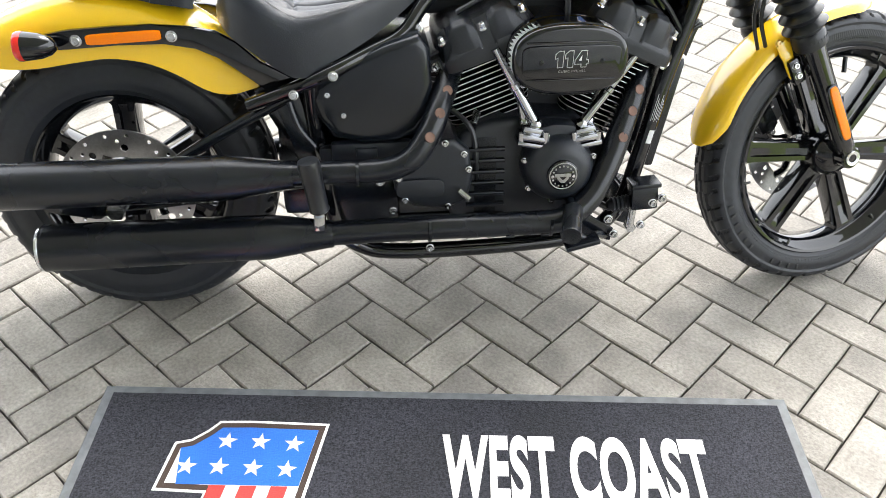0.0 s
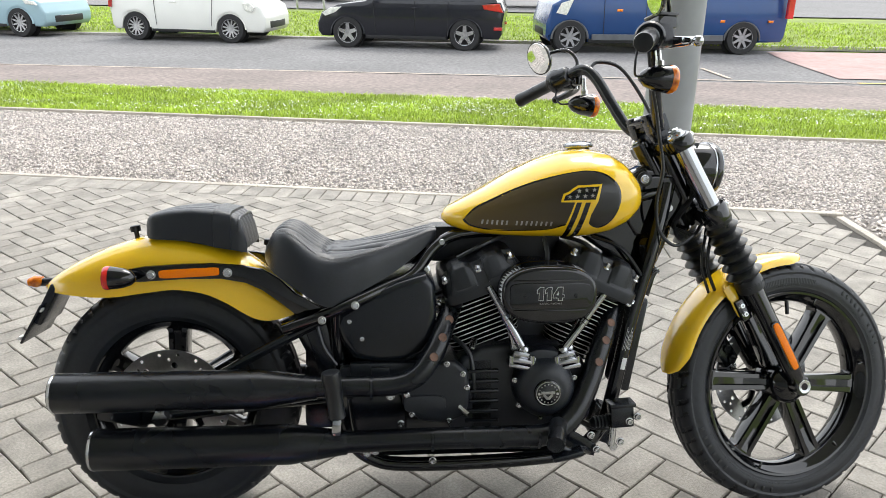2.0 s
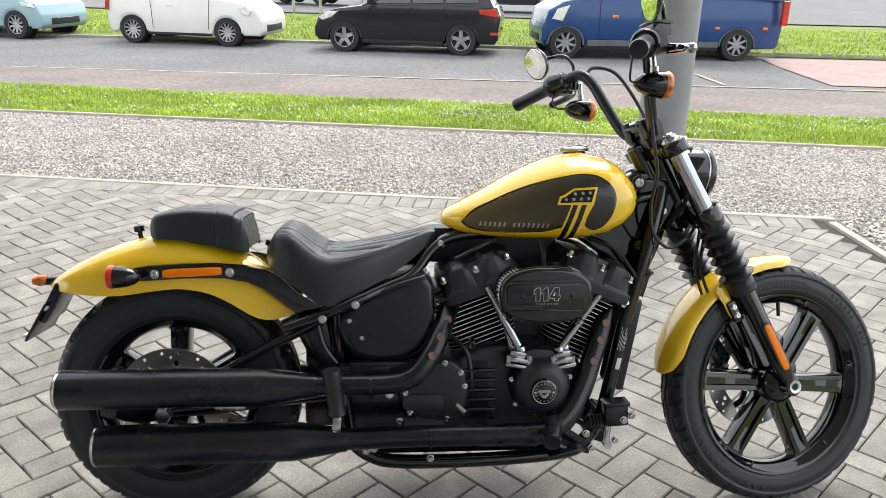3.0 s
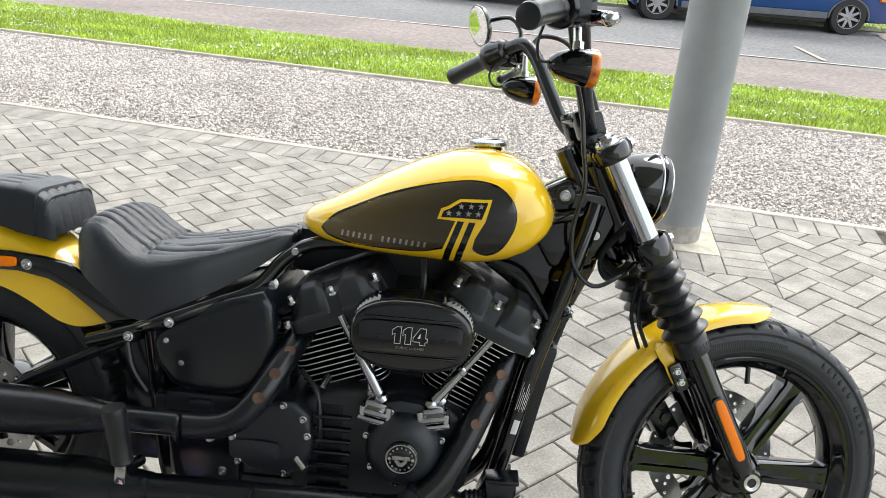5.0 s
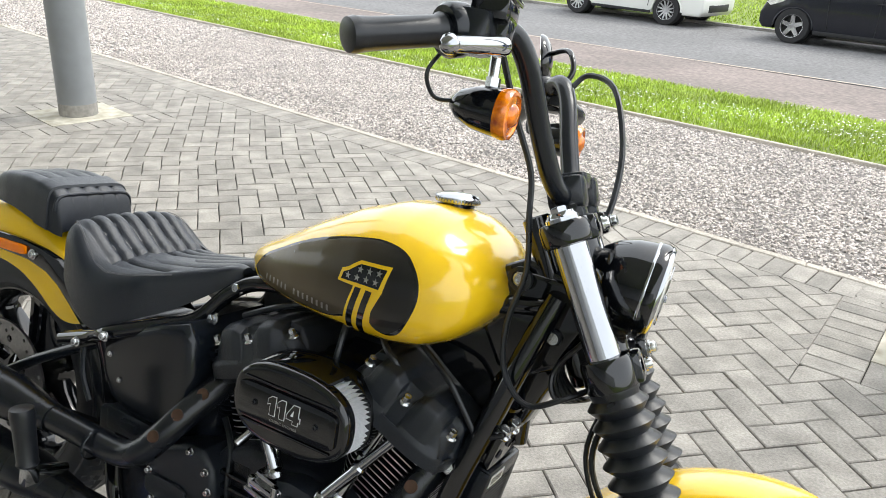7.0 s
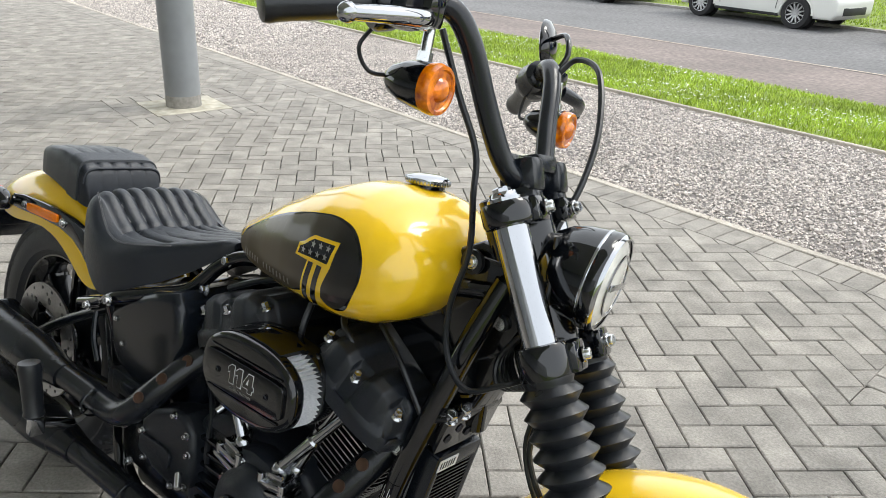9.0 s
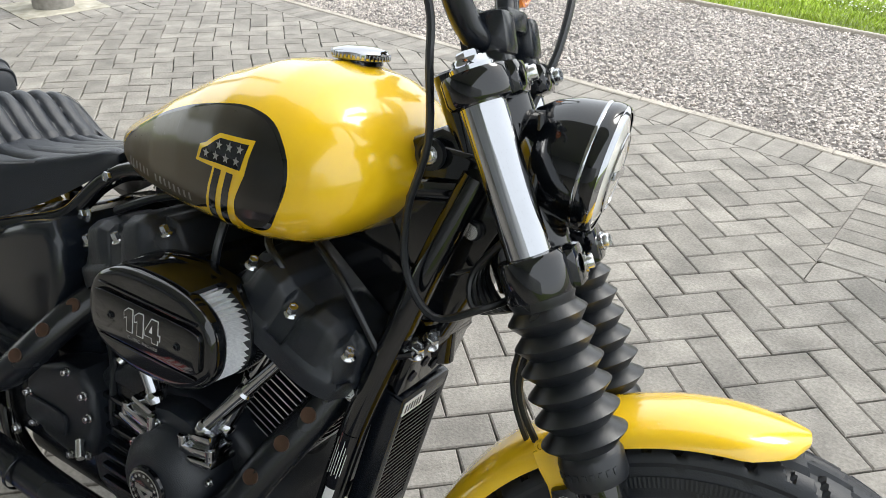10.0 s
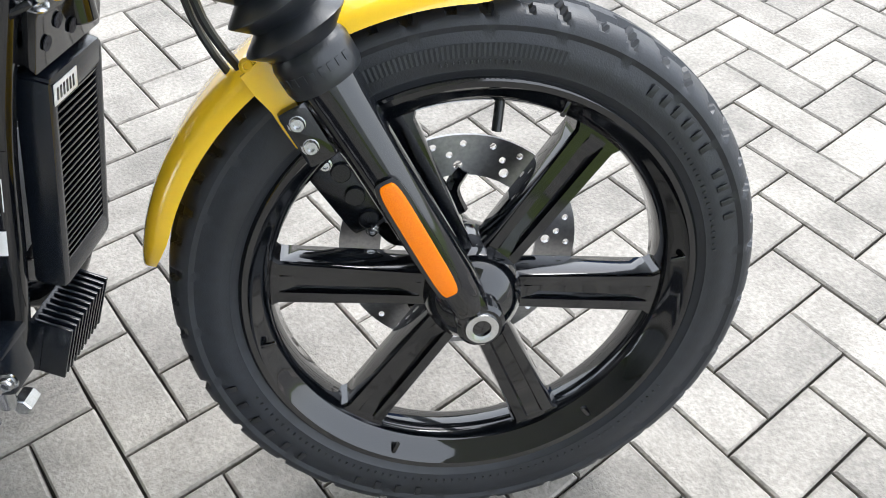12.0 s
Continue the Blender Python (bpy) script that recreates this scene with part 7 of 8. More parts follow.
letters("WEST COAST", 0.150, Matrix.Translation((1.019, -0.205, 0.0108)) @ Matrix.Diagonal((0.553, 1.40, 1, 1)), M["pile_white"], "mat_lettering", mat_thing, 0.0012, "bold white lettering", 0.0058, 1.07)

# ---- parked vehicles across the road ----
M["car_glass"] = material("dark_car_glass", (0.05, 0.06, 0.065), 0.06, coat=0.5, grain=3, stains=2)
M["car_tyre"] = material("car_tyre", (0.02, 0.02, 0.021), 0.8, grain=30)
M["alloy"] = material("silver_alloy_wheel", (0.55, 0.55, 0.56), 0.3, metal=0.8, grain=20)
M["plastic"] = material("grey_bumper_plastic", (0.10, 0.105, 0.115), 0.6, grain=6, spread=0.12)
M["steel_wheel"] = material("grey_steel_wheel", (0.30, 0.30, 0.31), 0.45, metal=0.5, grain=20, spread=0.1)
M["plastic_dark"] = material("black_bumper_plastic", (0.012, 0.012, 0.013), 0.55, grain=20)
M["rear_red"] = material("red_tail_lamp", (0.55, 0.02, 0.02), 0.15, coat=0.8, grain=40)
M["plate_white"] = material("white_number_plate", (0.75, 0.75, 0.72), 0.4, grain=30)
PAINT = {"white": (0.72, 0.72, 0.68), "black": (0.010, 0.011, 0.016), "blue": (0.016, 0.055, 0.17), "pale_blue": (0.30, 0.43, 0.48), "dark": (0.02, 0.022, 0.026)}
for k, c in PAINT.items():
    M["paint_" + k] = material(k + "_car_paint", c, 0.22, coat=0.3, specular=0.35, grain=200, spread=0.06, stains=1, stain_mix=0.05)


def arch(cx, r, n=9):
    """Points over a wheel arch, from back to front."""
    return [(cx - r * math.cos(math.pi * k / (n - 1)), 0.30 + (r * 0.98) * math.sin(math.pi * k / (n - 1))) for k in range(n)]


def vehicle(name, label, rear, front, z, paint, wheel, half, low, upper, windows, lamps, doors=(), plates=(), spokes=5, hub="alloy", trim=None):
    """A parked car: body with arches, cabin, glass, doors, lamps and wheels, x from rear to front axle."""
    rear, front = Vector((*rear, z)), Vector((*front, z))
    d = (front - rear).normalized()
    wb = (front - rear).length
    at = Matrix(((d.x, -d.y, 0, 0), (d.y, d.x, 0, 0), (0, 0, 1, 0), (0, 0, 0, 1)))
    away = Vector((-d.y, d.x, 0)) * math.copysign(half - 0.04, d.x)   # the points given are the near wheels' feet
    root = thing(name, label, "van" if "van" in name else "car", "parked vehicles", at=Matrix.Translation(rear + away) @ at)
    paint = M["paint_" + paint]
    back, nose = low[0], low[-1]
    ra, fa = arch(0, wheel * 1.13), arch(wb, wheel * 1.13)
    outline = [(back[0], 0.34), (back[0] + 0.06, 0.24)] + [(-wheel * 1.13, 0.24)] + ra + [(wheel * 1.13, 0.22), (wb - wheel * 1.13, 0.22)] + fa + [(wb + wheel * 1.13, 0.24), (nose[0] - 0.08, 0.24), (nose[0], 0.34)] + list(reversed(low))
    bm = bmesh.new()
    plate(bm, outline, -half, half, 0.05, 3)
    for axis, lo, hi, n in (((1, 0, 0), back[0], nose[0], 26), ((0, 0, 1), 0.25, max(p[1] for p in low), 9)):
        for k in range(1, n):
            bmesh.ops.bisect_plane(bm, geom=bm.verts[:] + bm.edges[:] + bm.faces[:], dist=1e-5, plane_co=Vector(axis) * (lo + (hi - lo) * k / n), plane_no=axis)
    waist = 0.62 if wb < 3 else 0.8
    for v in bm.verts:              # rounded plan, tumblehome above the waist and tuck under it
        over = max(0.0, v.co.x - wb, -v.co.x) / 0.9
        v.co.y *= (1 - 0.16 * over ** 2.2) * (1 - 0.30 * (v.co.z - waist) ** 2)
    body = part("body", bm, paint, root, "", True, 50, False)
    for side in (-1, 1):
        bm = bmesh.new()
        block(bm, (wb / 2, side * (half - 0.055), 0.255), (wb - wheel * 2.4, 0.05, 0.09), 0.015)
        part("sill", bm, M["plastic_dark"], root, "dark sill")
        for x in (0, wb):
            bm = bmesh.new()
            rim_line = [(x + wheel * 1.13 * math.cos(math.pi * k / 16), side * (half - 0.035), 0.30 + wheel * 1.11 * math.sin(math.pi * k / 16)) for k in range(17)]
            tube(bm, rim_line, 0.022, 8, 0)
            part("arch_trim", bm, M["plastic"] if "van" in name else paint, root)
            bm = bmesh.new()
            lathe(bm, [(0, 0.0), (wheel * 1.10, 0.0), (wheel * 1.10, 0.02), (0, 0.02)], (x, side * (half - 0.26), 0.30), (0, 1, 0), 24)
            part("arch_liner", bm, M["plastic_dark"], root, "dark wheel housing")
        if wb < 3:
            bm = bmesh.new()
            block(bm, (wb * 0.42, side * (half - 0.005), 0.86), (0.17, 0.03, 0.03), 0.01)
            part("door_handle", bm, paint, root)
    bm = bmesh.new()
    block(bm, (nose[0] - 0.05, 0, 0.40), (0.12, half * 1.1, 0.16), 0.03)
    part("grille", bm, M["plastic_dark"], root, "dark lower grille")
    bm = bmesh.new()
    n = len(upper)
    rings = []
    cx = sum(p[0] for p in upper) / n
    zt = max(p[1] for p in upper)
    zb = min(p[1] for p in upper)
    for y, g in ((-half + 0.05, 0.0), (-half + 0.16, 1.0), (half - 0.16, 1.0), (half - 0.05, 0.0)):
        rings.append([Vector((x, y, zz)) for x, zz in upper] if g else [Vector((x, y * (1 - 0.10 * (zz - zb) / (zt - zb)), zb + (zz - zb) * 0.96)) for x, zz in upper])
    for r in rings[:1] + rings[-1:]:
        for q in r:
            q.y *= 1 - 0.13 * (q.z - zb) / (zt - zb)
    for r in rings[1:3]:
        for q in r:
            q.y *= 1 - 0.10 * (q.z - zb) / (zt - zb)
    rings_to_faces(bm, rings)
    part("cabin", bm, paint, root, "", True, 35, False)
    for poly in windows:
        for side in (-1, 1):
            bm = bmesh.new()
            y = [side * (half - 0.045) * (1 - 0.13 * (zz - zb) / (zt - zb)) for _, zz in poly]
            a = [bm.verts.new((x, yy, zz)) for (x, zz), yy in zip(poly, y)]
            b = [bm.verts.new((x, yy - side * 0.03, zz)) for (x, zz), yy in zip(poly, y)]
            bm.faces.new(a)
            bm.faces.new(list(reversed(b)))
            for i in range(len(a)):
                bm.faces.new((a[i], b[i], b[(i + 1) % len(a)], a[(i + 1) % len(a)]))
            part("window", bm, M["car_glass"], root, "dark side window", False)
    for poly, mat, side_only in lamps:
        for side in (-1, 1):
            bm = bmesh.new()
            y0, y1 = sorted((side * (half - 0.10), side * (half + 0.006)))
            plate(bm, poly, y0, y1, 0.008, 1)
            part("lamp", bm, M[mat], root, "lamp glass" if mat == "lens" else "")
    for x0, z0, x1, z1 in doors:
        for side in (-1, 1):
            bm = bmesh.new()
            tube(bm, [(x0, side * (half + 0.001), z0), (x1, side * (half + 0.001), z1)], 0.006, 6, 0)
            part("door_seam", bm, M["car_tyre"], root)
    if trim:
        for side in (-1, 1):
            bm = bmesh.new()
            y0, y1 = sorted((side * (half - 0.02), side * (half + 0.012)))
            plate(bm, trim, y0, y1, 0.006, 1)
            part("side_trim", bm, M["plastic"], root, "grey plastic side trim")
    for x in plates:
        bm = bmesh.new()
        block(bm, (x, 0, 0.42), (0.03, 0.52, 0.11), 0.004)
        pl = part("number_plate", bm, M["plate_white"], root, "white number plate")
        bm = bmesh.new()
        for k in range(6):
            block(bm, (x + math.copysign(0.016, x), -0.18 + 0.072 * k, 0.42), (0.004, 0.04, 0.06), 0.0)
        part("plate_mark", bm, M["car_tyre"], pl, split=False)
    for x in (0, wb):
        for side in (-1, 1):
            c = (x, side * (half - 0.10), wheel)
            bm = bmesh.new()
            lathe(bm, [(wheel * 0.66, -0.10), (wheel * 0.96, -0.10), (wheel, -0.06), (wheel, 0.06), (wheel * 0.96, 0.10), (wheel * 0.66, 0.10), (wheel * 0.62, 0), (wheel * 0.66, -0.10)], c, (0, 1, 0), 32)
            w = part("wheel", bm, M["car_tyre"], root, "", True, 40, False)
            bm = bmesh.new()
            lathe(bm, [(wheel * 0.66, 0.095 * side), (wheel * 0.60, 0.090 * side), (wheel * 0.58, 0.02 * side), (0, 0.02 * side)], c, (0, 1, 0), 32)
            part("rim", bm, M["car_tyre"], w, "", True, 40, False)
            for k in range(spokes):
                a = 2 * math.pi * k / spokes + 0.3
                bm = bmesh.new()
                u, v = math.cos(a), math.sin(a)
                ww = wheel * (0.9 / spokes)
                pts = [(c[0] + u * wheel * r - v * q, c[1] + side * yy, c[2] + v * wheel * r + u * q) for r, q, yy in ((0.05, -ww * 0.8, 0.075), (0.62, -ww * 0.55, 0.088), (0.62, ww * 0.55, 0.088), (0.05, ww * 0.8, 0.075))]
                top = [bm.verts.new(p) for p in pts]
                bot = [bm.verts.new((p[0], p[1] - side * 0.02, p[2])) for p in pts]
                bm.faces.new(top)
                bm.faces.new(list(reversed(bot)))
                for i in range(4):
                    bm.faces.new((top[i], bot[i], bot[(i + 1) % 4], top[(i + 1) % 4]))
                part("rim_spoke", bm, M[hub], w, "", False)
            bm = bmesh.new()
            lathe(bm, [(0, 0.084 * side), (wheel * 0.13, 0.082 * side), (wheel * 0.16, 0.07 * side)], c, (0, 1, 0), 16)
            lathe(bm, [(wheel * 0.60, 0.088 * side), (wheel * 0.655, 0.096 * side), (wheel * 0.66, 0.088 * side)], c, (0, 1, 0), 32)
            part("hub_cap", bm, M[hub], w, "", True, 40, False)
    for side in (-1, 1):
        bm = bmesh.new()
        mx = wb - 0.62 if "van" not in name else wb - 0.45
        block(bm, (mx, side * (half + 0.08), zb + 0.10), (0.14, 0.18, 0.13), 0.04)
        part("wing_mirror", bm, paint, root)
    return root


GZ = -0.488
vehicle("small_car", "small white three-door hatchback with multi-spoke alloy wheels parked", (-5.60, 16.92), (-3.36, 16.40), GZ, "white", 0.315, 0.82,
        [(-0.62, 0.55), (-0.66, 0.75), (-0.58, 1.00), (-0.40, 1.05), (2.05, 1.05), (2.75, 0.94), (3.02, 0.78), (3.10, 0.58)],
        [(-0.50, 1.02), (-0.32, 1.34), (-0.05, 1.50), (0.60, 1.56), (1.25, 1.52), (1.70, 1.34), (2.12, 1.02)],
        [[(-0.22, 1.10), (-0.10, 1.34), (0.42, 1.44), (0.48, 1.10)], [(0.56, 1.10), (0.52, 1.45), (1.18, 1.43), (1.55, 1.30), (1.80, 1.10)]],
        [([(2.62, 0.86), (2.78, 0.88), (2.90, 0.78), (2.84, 0.68), (2.68, 0.72)], "lens", 1), ([(-0.64, 0.72), (-0.56, 0.72), (-0.54, 0.98), (-0.60, 0.98)], "rear_red", 1)],
        ((0.52, 0.36, 0.50, 1.05), (1.86, 0.36, 1.92, 1.0)), (3.09,), 12)
vehicle("hatchback", "black five-door hatchback with five-spoke alloy wheels parked", (1.80, 15.28), (-0.71, 15.72), GZ, "black", 0.325, 0.88,
        [(-0.78, 0.55), (-0.82, 0.80), (-0.74, 1.00), (-0.50, 1.03), (2.0, 1.00), (2.75, 0.90), (3.12, 0.74), (3.22, 0.52)],
        [(-0.68, 0.99), (-0.52, 1.30), (-0.30, 1.44), (0.45, 1.50), (1.10, 1.46), (1.60, 1.28), (2.16, 0.98)],
        [[(-0.36, 1.10), (-0.22, 1.30), (0.30, 1.40), (0.34, 1.07)], [(0.40, 1.07), (0.38, 1.41), (1.02, 1.40), (1.05, 1.05)], [(1.11, 1.05), (1.10, 1.38), (1.52, 1.24), (1.86, 1.04)]],
        [([(2.66, 0.86), (2.90, 0.84), (3.10, 0.72), (3.02, 0.66), (2.80, 0.74)], "lens", 1), ([(-0.81, 0.80), (-0.40, 0.86), (-0.36, 0.95), (-0.72, 0.98)], "rear_red", 1), ([(-0.80, 0.44), (-0.62, 0.44), (-0.62, 0.50), (-0.80, 0.50)], "rear_red", 1)],
        ((0.36, 0.30, 0.36, 1.02), (1.08, 0.30, 1.08, 1.0), (1.92, 0.34, 1.98, 0.98)), (), 5)
vehicle("blue_van", "blue panel van with grey bumpers and steel wheels parked", (7.70, 15.02), (4.00, 15.00), GZ, "blue", 0.34, 0.99,
        [(-1.02, 0.50), (-1.04, 0.90), (-1.02, 1.30), (0.6, 1.32), (3.2, 1.30), (3.78, 1.16), (4.10, 0.98), (4.20, 0.60)],
        [(-1.02, 1.26), (-0.98, 2.30), (-0.80, 2.44), (1.9, 2.46), (2.50, 2.38), (3.00, 1.86), (3.42, 1.26)],
        [[(2.20, 1.36), (2.20, 1.95), (2.62, 1.93), (3.06, 1.36)]],
        [([(3.66, 1.10), (3.92, 1.02), (4.02, 0.82), (3.80, 0.78)], "lens", 1), ([(-1.03, 0.75), (-0.90, 0.75), (-0.90, 1.25), (-1.03, 1.25)], "rear_red", 1), ([(2.62, 0.86), (2.74, 0.86), (2.74, 0.91), (2.62, 0.91)], "amber", 1), ([(-0.62, 0.66), (-0.52, 0.66), (-0.52, 0.71), (-0.62, 0.71)], "amber", 1), ([(0.42, 0.66), (0.52, 0.66), (0.52, 0.71), (0.42, 0.71)], "amber", 1)],
        ((2.12, 0.40, 2.12, 2.2), (3.0, 0.40, 3.02, 1.3), (0.9, 0.72, 0.9, 1.5)), (), 8, "steel_wheel",
        [(0.42, 0.28), (0.42, 0.40), (3.24, 0.40), (3.24, 0.28)])
vehicle("pale_hatchback", "pale blue hatchback with dark grille and alloy wheels parked", (-10.85, 18.2), (-8.43, 17.42), GZ, "pale_blue", 0.325, 0.87,
        [(-0.70, 0.55), (-0.72, 0.80), (-0.64, 1.00), (1.9, 1.00), (2.7, 0.92), (3.10, 0.80), (3.22, 0.55)],
        [(-0.60, 0.98), (-0.35, 1.35), (0.5, 1.44), (1.1, 1.40), (2.05, 0.98)],
        [[(-0.2, 1.06), (-0.1, 1.30), (0.4, 1.36), (0.42, 1.05)], [(0.5, 1.05), (0.48, 1.36), (1.05, 1.33), (1.66, 1.04)]],
        [([(2.72, 0.84), (3.02, 0.80), (3.10, 0.72), (2.80, 0.74)], "lens", 1)], ((1.02, 0.3, 1.02, 1.0),), (3.21,), 10)
for k, (x0, y0, x1, y1, words) in enumerate(((-7.2, 33.0, -4.4, 32.1, "dark saloon car parked in the car park beyond"), (-2.9, 31.5, -0.2, 30.8, "dark estate car parked in the car park beyond"), (5.9, 28.6, 3.2, 29.2, "dark off-road car parked in the car park beyond"))):
    vehicle("distant_car", words, (x0, y0), (x1, y1), -0.30, "dark", 0.34, 0.9,
            [(-0.8, 0.55), (-0.82, 0.9), (-0.7, 1.06), (2.2, 1.04), (2.95, 0.95), (3.4, 0.8), (3.5, 0.55)],
            [(-0.7, 1.02), (-0.5, 1.45), (-0.2, 1.62), (1.2, 1.62), (1.7, 1.5), (2.3, 1.02)],
            [[(-0.3, 1.12), (-0.2, 1.45), (0.5, 1.52), (0.52, 1.10)], [(0.6, 1.10), (0.6, 1.52), (1.2, 1.5), (1.9, 1.08)]],
            [([(2.9, 0.86), (3.3, 0.82), (3.4, 0.72), (3.0, 0.72)], "lens", 1)], (), (3.49,), 6)


def hoop(x, y, w):
    root = thing("hoop_rail", "galvanised steel hoop rail on the far verge", "rail", "hoop rails", at=pose(x, y, -0.29, 0, 0, -13))
    bm = bmesh.new()
    tube(bm, [(-w / 2, 0, -0.1), (-w / 2, 0, 0.55), (-w / 2 + 0.1, 0, 0.72), (w / 2 - 0.1, 0, 0.72), (w / 2, 0, 0.55), (w / 2, 0, -0.1)], 0.045, 10, 4)
    part("rail_tube", bm, M["alloy"], root)
    return root


hoop(-1.6, 26.5, 1.5)
hoop(-4.0, 26.9, 1.5)
for x, y in ((-11.6, 27.5), (-9.7, 27.2)):
    root = thing("verge_post", "thin grey steel post on the far verge", "post", "verge posts", at=pose(x, y, -0.32))
    bm = bmesh.new()
    rod(bm, (0, 0, 0), (0, 0, 1.1), 0.04, 12)
    part("post_tube", bm, M["alloy"], root)


# ---- paving, block by block ----
def lattice(u, v):
    """Where the corner (u, v) of the laying lattice lies: nearly square, with the layer's slow drift."""
    a, b = (u - 13) / 10, (v + 1) / 10
    p, q = min(2.0, max(-1.6, a)), min(3.2, max(-1.6, b))
    return (1.0331 + 0.7135 * a - 0.7026 * b - 0.0021 * p * p - 0.0023 * p * q + 0.0024 * q * q,
            0.8087 + 0.6725 * a + 0.7183 * b + 0.0097 * p * p + 0.0152 * p * q - 0.0167 * q * q)


def paver_mesh(long, w, name):
    """A concrete block with chamfered, slightly worn edges."""
    bm = bmesh.new()
    l, s, c, h = long / 2, w / 2, 0.0035, 0.05
    low = [bm.verts.new(q) for q in ((-l, -s, -h), (l, -s, -h), (l, s, -h), (-l, s, -h))]
    mid = [bm.verts.new(q) for q in ((-l, -s, -c), (l, -s, -c), (l, s, -c), (-l, s, -c))]
    top = [bm.verts.new(q) for q in ((-l + c, -s + c, 0), (l - c, -s + c, 0), (l - c, s - c, 0), (-l + c, s - c, 0))]
    for a, b in ((low, mid), (mid, top)):
        for i in range(4):
            bm.faces.new((a[i], a[(i + 1) % 4], b[(i + 1) % 4], b[i]))
    bm.faces.new(top)
    me = bpy.data.meshes.new(name)
    bm.to_mesh(me)
    bm.free()
    me.materials.append(M["paver"])
    me["shaded"] = 1
    return me


paver_me = paver_mesh(0.1960, 0.0960, "paver")
pavement = strip("pavement", -9, EDGE, -14, 3.13, M["joint"], -0.014, 6, "herringbone forecourt of grey concrete blocks with sandy joints", "pavement")
PADS = ((1.97, 2.305, -5, 0.20, 0.28), (-3.25, 2.385, -12, 0.242, 0.2725))   # place, turn, half sizes


def pad_uv(x, y, px, py, turn, *_):
    a = radians(turn)
    dx, dy = x - px, y - py
    return dx * math.cos(a) + dy * math.sin(a), -dx * math.sin(a) + dy * math.cos(a)


def clip(poly, f):
    """The part of a convex outline where f is negative."""
    out = []
    for p, q in zip(poly, poly[1:] + poly[:1]):
        a, b = f(p), f(q)
        if a <= 0:
            out.append(p)
        if (a < 0 < b) or (b < 0 < a):
            t = a / (a - b)
            out.append((p[0] + (q[0] - p[0]) * t, p[1] + (q[1] - p[1]) * t))
    return out


def cut_to_fit(poly):
    """The pieces of a block that lie clear of the border course and the pads."""
    pieces = [clip(poly, lambda p: p[1] - SLOPE * p[0] - BORDER)]
    for px, py, pt, hw, hd in PADS:
        pu, pv = hw + 0.197, hd + 0.197
        nxt = []
        for q in pieces:
            if len(q) < 3:
                continue
            if all(abs(pad_uv(*p, px, py, pt)[0]) > 0.8 or abs(pad_uv(*p, px, py, pt)[1]) > 0.8 for p in q):
                nxt.append(q)
                continue
            u = lambda p: pad_uv(*p, px, py, pt)[0]
            v = lambda p: pad_uv(*p, px, py, pt)[1]
            nxt += [clip(q, lambda p: pu - u(p)), clip(q, lambda p: pu + u(p))]
            mid = clip(clip(q, lambda p: u(p) - pu), lambda p: -pu - u(p))
            nxt += [clip(mid, lambda p: pv - v(p)), clip(mid, lambda p: pv + v(p))]
        pieces = nxt
    return [q for q in pieces if len(q) >= 3 and abs(sum(q[i][0] * q[(i + 1) % len(q)][1] - q[(i + 1) % len(q)][0] * q[i][1] for i in range(len(q)))) > 0.0008]


def cut_block(poly):
    """A cut block: its outline drawn in a little, with a sloped rim."""
    n = len(poly)
    cx, cy = sum(p[0] for p in poly) / n, sum(p[1] for p in poly) / n
    b = len(rest_v)
    for d, z in ((0.0015, -0.03), (0.0015, -0.0045), (0.006, 0.0)):
        for x, y in poly:
            l = math.hypot(x - cx, y - cy)
            g = max(0.2, 1 - d / max(l, 1e-4))
            rest_v.append((cx + (x - cx) * g, cy + (y - cy) * g, z))
    for o in (0, n):
        for i in range(n):
            j = (i + 1) % n
            rest_f.append((b + o + i, b + o + j, b + o + n + j, b + o + n + i))
    rest_f.append(tuple(b + 2 * n + i for i in range(n)))


BORDER = EDGE - 0.2                 # the header course along the gravel
rest_v, rest_f = [], []
prng = random.Random(7)
near = 0


def laid(x, y, turn, long=0.1960, w=0.0960, own=False, jitter=0.2):
    """One block; the nearest are objects of their own, the rest is joined."""
    global near
    z = prng.uniform(-0.0012, 0.0012)
    tx, ty = prng.gauss(0, 0.35), prng.gauss(0, 0.35)
    m = pose(x, y, z, tx, ty, math.degrees(turn) + prng.gauss(0, jitter))
    if own and near < 300:
        near += 1
        ob = mesh_part("paver", paver_me, None, pavement, smooth=False)
        ob.matrix_world = m @ Matrix.Diagonal((long / 0.1960, w / 0.0960, 1, 1))
        return
    l, s, c, h = long / 2, w / 2, 0.0035, 0.03
    b = len(rest_v)
    for q in ((-l, -s, -h), (l, -s, -h), (l, s, -h), (-l, s, -h), (-l, -s, -c), (l, -s, -c), (l, s, -c), (-l, s, -c),
              (-l + c, -s + c, 0), (l - c, -s + c, 0), (l - c, s - c, 0), (-l + c, s - c, 0)):
        rest_v.append(tuple(m @ Vector(q)))
    for o in (0, 4):
        for i in range(4):
            j = (i + 1) % 4
            rest_f.append((b + o + i, b + o + j, b + o + 4 + j, b + o + 4 + i))
    rest_f.append((b + 8, b + 9, b + 10, b + 11))


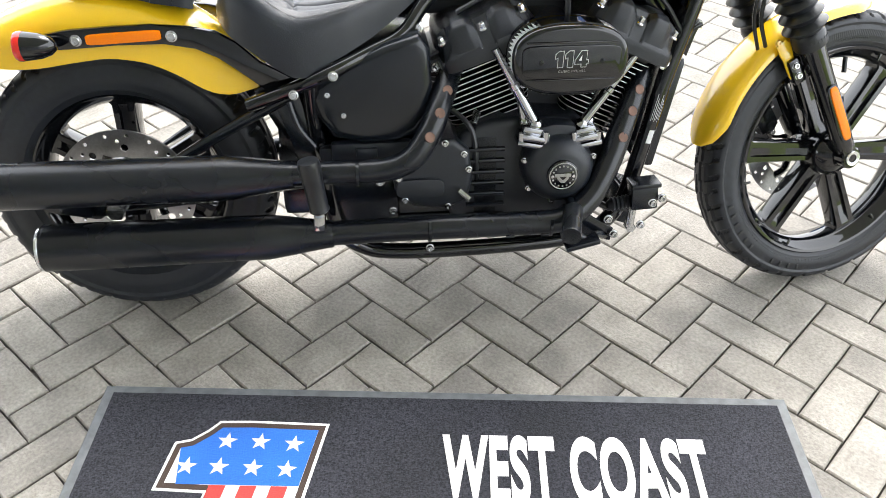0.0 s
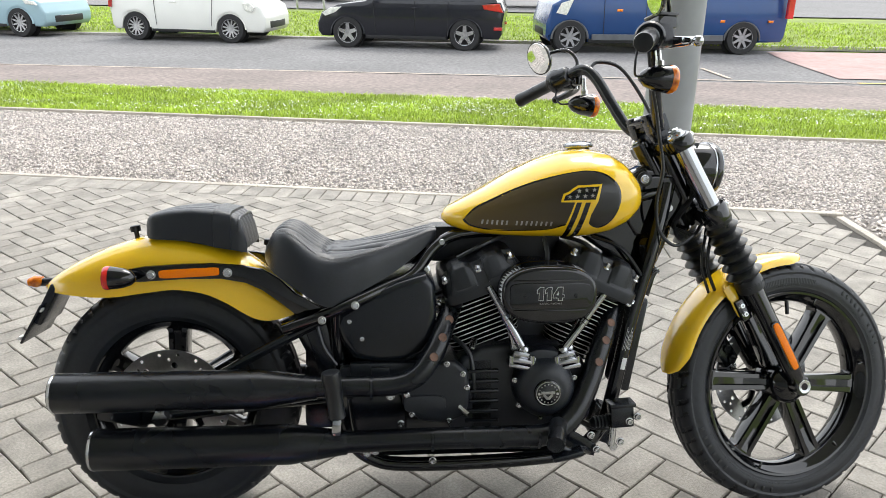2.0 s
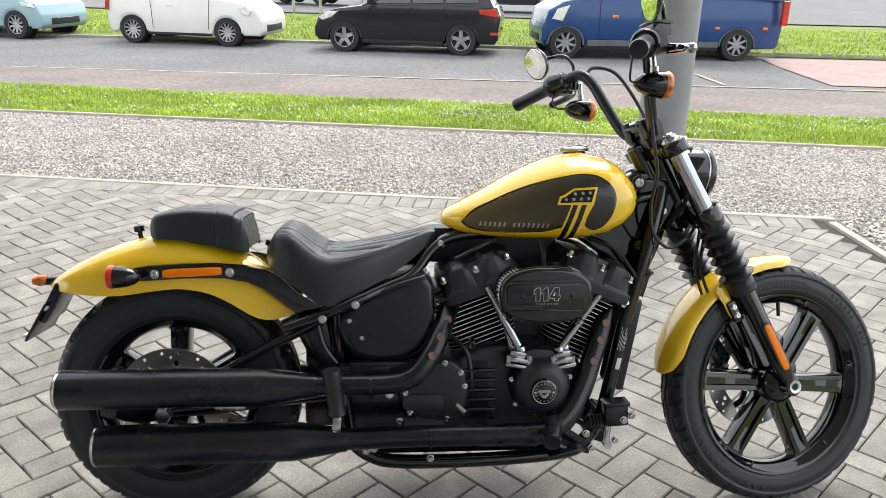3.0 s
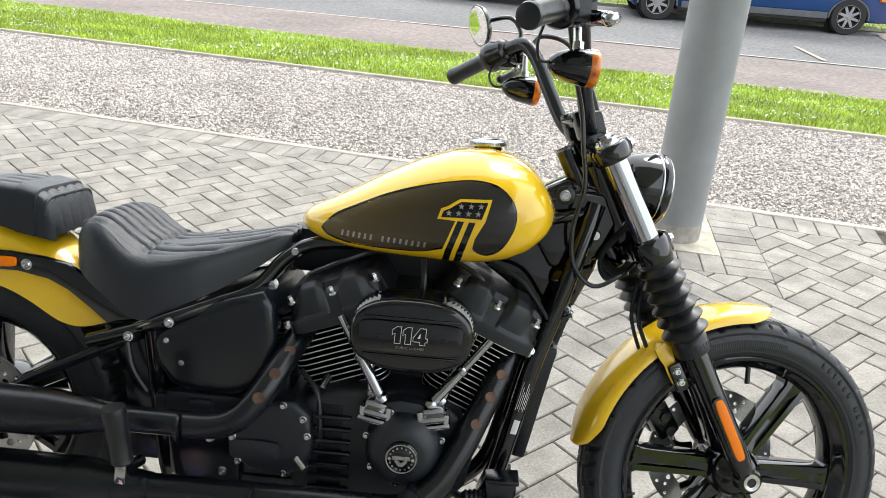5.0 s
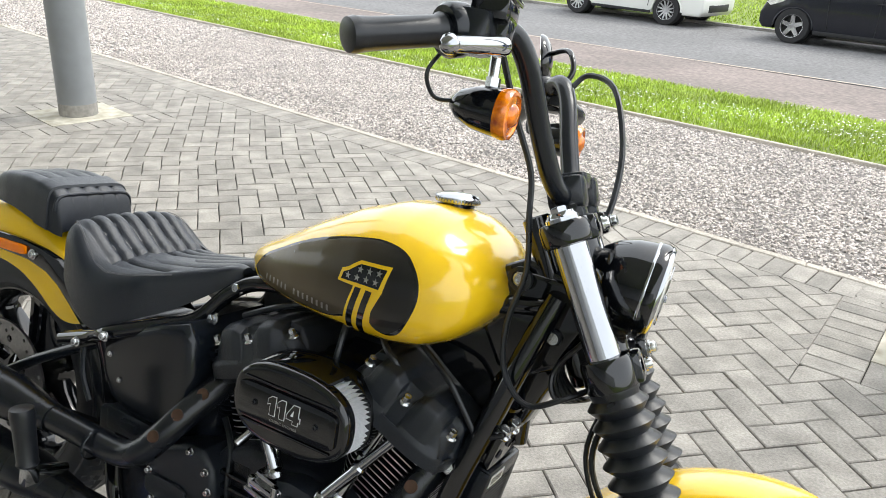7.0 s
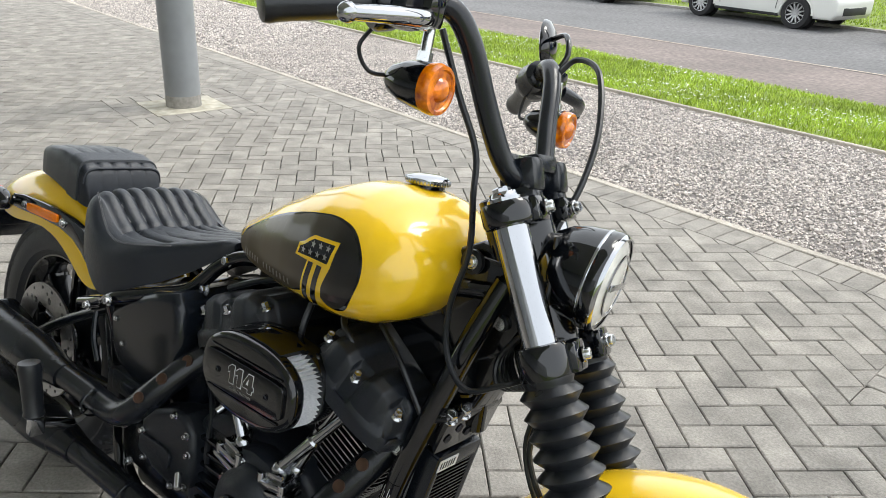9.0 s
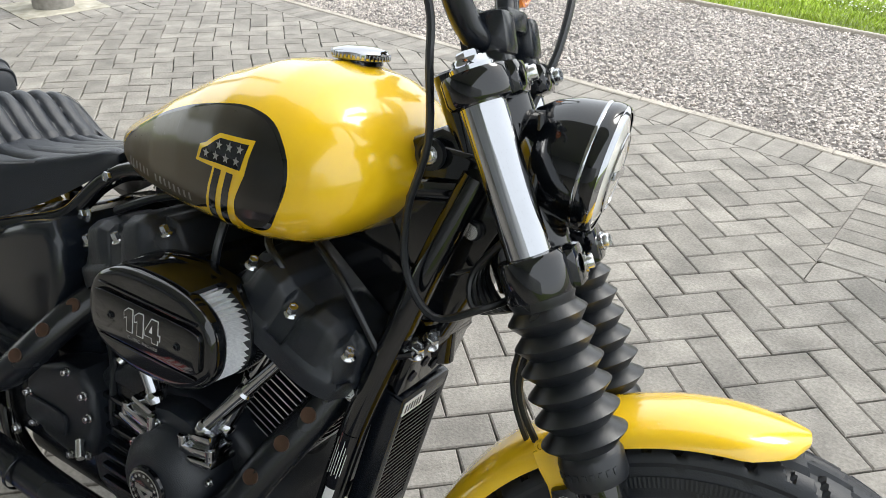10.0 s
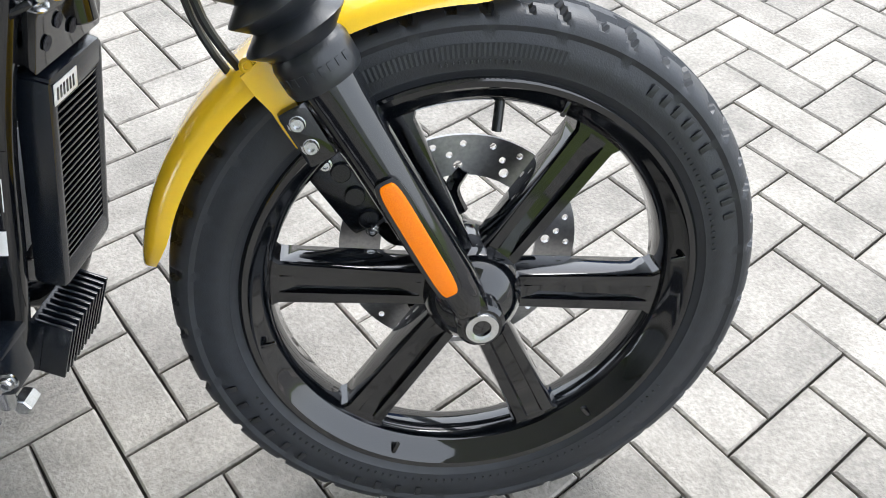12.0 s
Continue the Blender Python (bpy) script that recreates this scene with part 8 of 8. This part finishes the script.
for i in range(-160, 130):
    for j in range(-130, 130):
        k = (i - j + 1) % 4
        if k not in (1, 2):
            continue
        cu, cv = (i + 1.0, j + 0.5) if k == 2 else (i + 0.5, j + 1.0)
        x, y = lattice(cu, cv)
        v = y - SLOPE * x
        if x < -12 or x > 3.07 or y < -8.6 or v > BORDER + 0.12:
            continue
        x1, y1 = lattice(cu + 0.5, cv) if k == 2 else lattice(cu, cv + 0.5)
        turn = math.atan2(y1 - y, x1 - x)
        near_pad = any(abs(pad_uv(x, y, *q)[0]) < q[3] + 0.32 and abs(pad_uv(x, y, *q)[1]) < q[4] + 0.32 for q in PADS)
        if v > BORDER - 0.12 or near_pad:
            c, s = math.cos(turn), math.sin(turn)
            box = [(x + a * c - b * s, y + a * s + b * c) for a, b in ((-0.1, -0.05), (0.1, -0.05), (0.1, 0.05), (-0.1, 0.05))]
            for q in cut_to_fit(box):
                cut_block(q)
            continue
        x2, y2 = lattice(cu, cv + 0.5) if k == 2 else lattice(cu + 0.5, cv)
        along, across = math.hypot(x1 - x, y1 - y), (x1 - x) * (y2 - y) - (y1 - y) * (x2 - x)
        laid(x, y, turn, 4 * along - 0.0042, 2 * abs(across) / along - 0.0042, own=(-0.9 < x < 2.7 and -0.75 < y < 1.35))
ALONG = math.atan(SLOPE)
step = 0.1005 * math.cos(ALONG)
for k in range(-119, 31):
    x = k * step
    laid(x + 0.5 * 0.2 * math.sin(ALONG) * -1, BORDER + 0.1 + SLOPE * x, ALONG + math.pi / 2)
for px, py, pt, hw, hd in PADS:     # courses round the pads
    m = pose(px, py, 0, 0, 0, pt)
    rows, across = round((2 * hd + 0.39) / 0.1), round(2 * hw / 0.1)
    for side in (-1, 1):
        for k in range(rows):
            q = m @ Vector((side * (hw + 0.1), -hd - 0.195 + (2 * hd + 0.39) * (k + 0.5) / rows, 0))
            laid(q.x, q.y, radians(pt), w=(2 * hd + 0.39) / rows - 0.004)
        for k in range(across):
            q = m @ Vector((-hw + 2 * hw * (k + 0.5) / across, side * (hd + 0.1), 0))
            laid(q.x, q.y, radians(90 + pt), w=2 * hw / across - 0.004)
me = bpy.data.meshes.new("far_pavers")
me.from_pydata(rest_v, [], rest_f)
far = mesh_part("far_pavers", me, M["paver"], pavement, "grey concrete blocks laid in herringbone", smooth=False)
far["kind"] = "stuff"
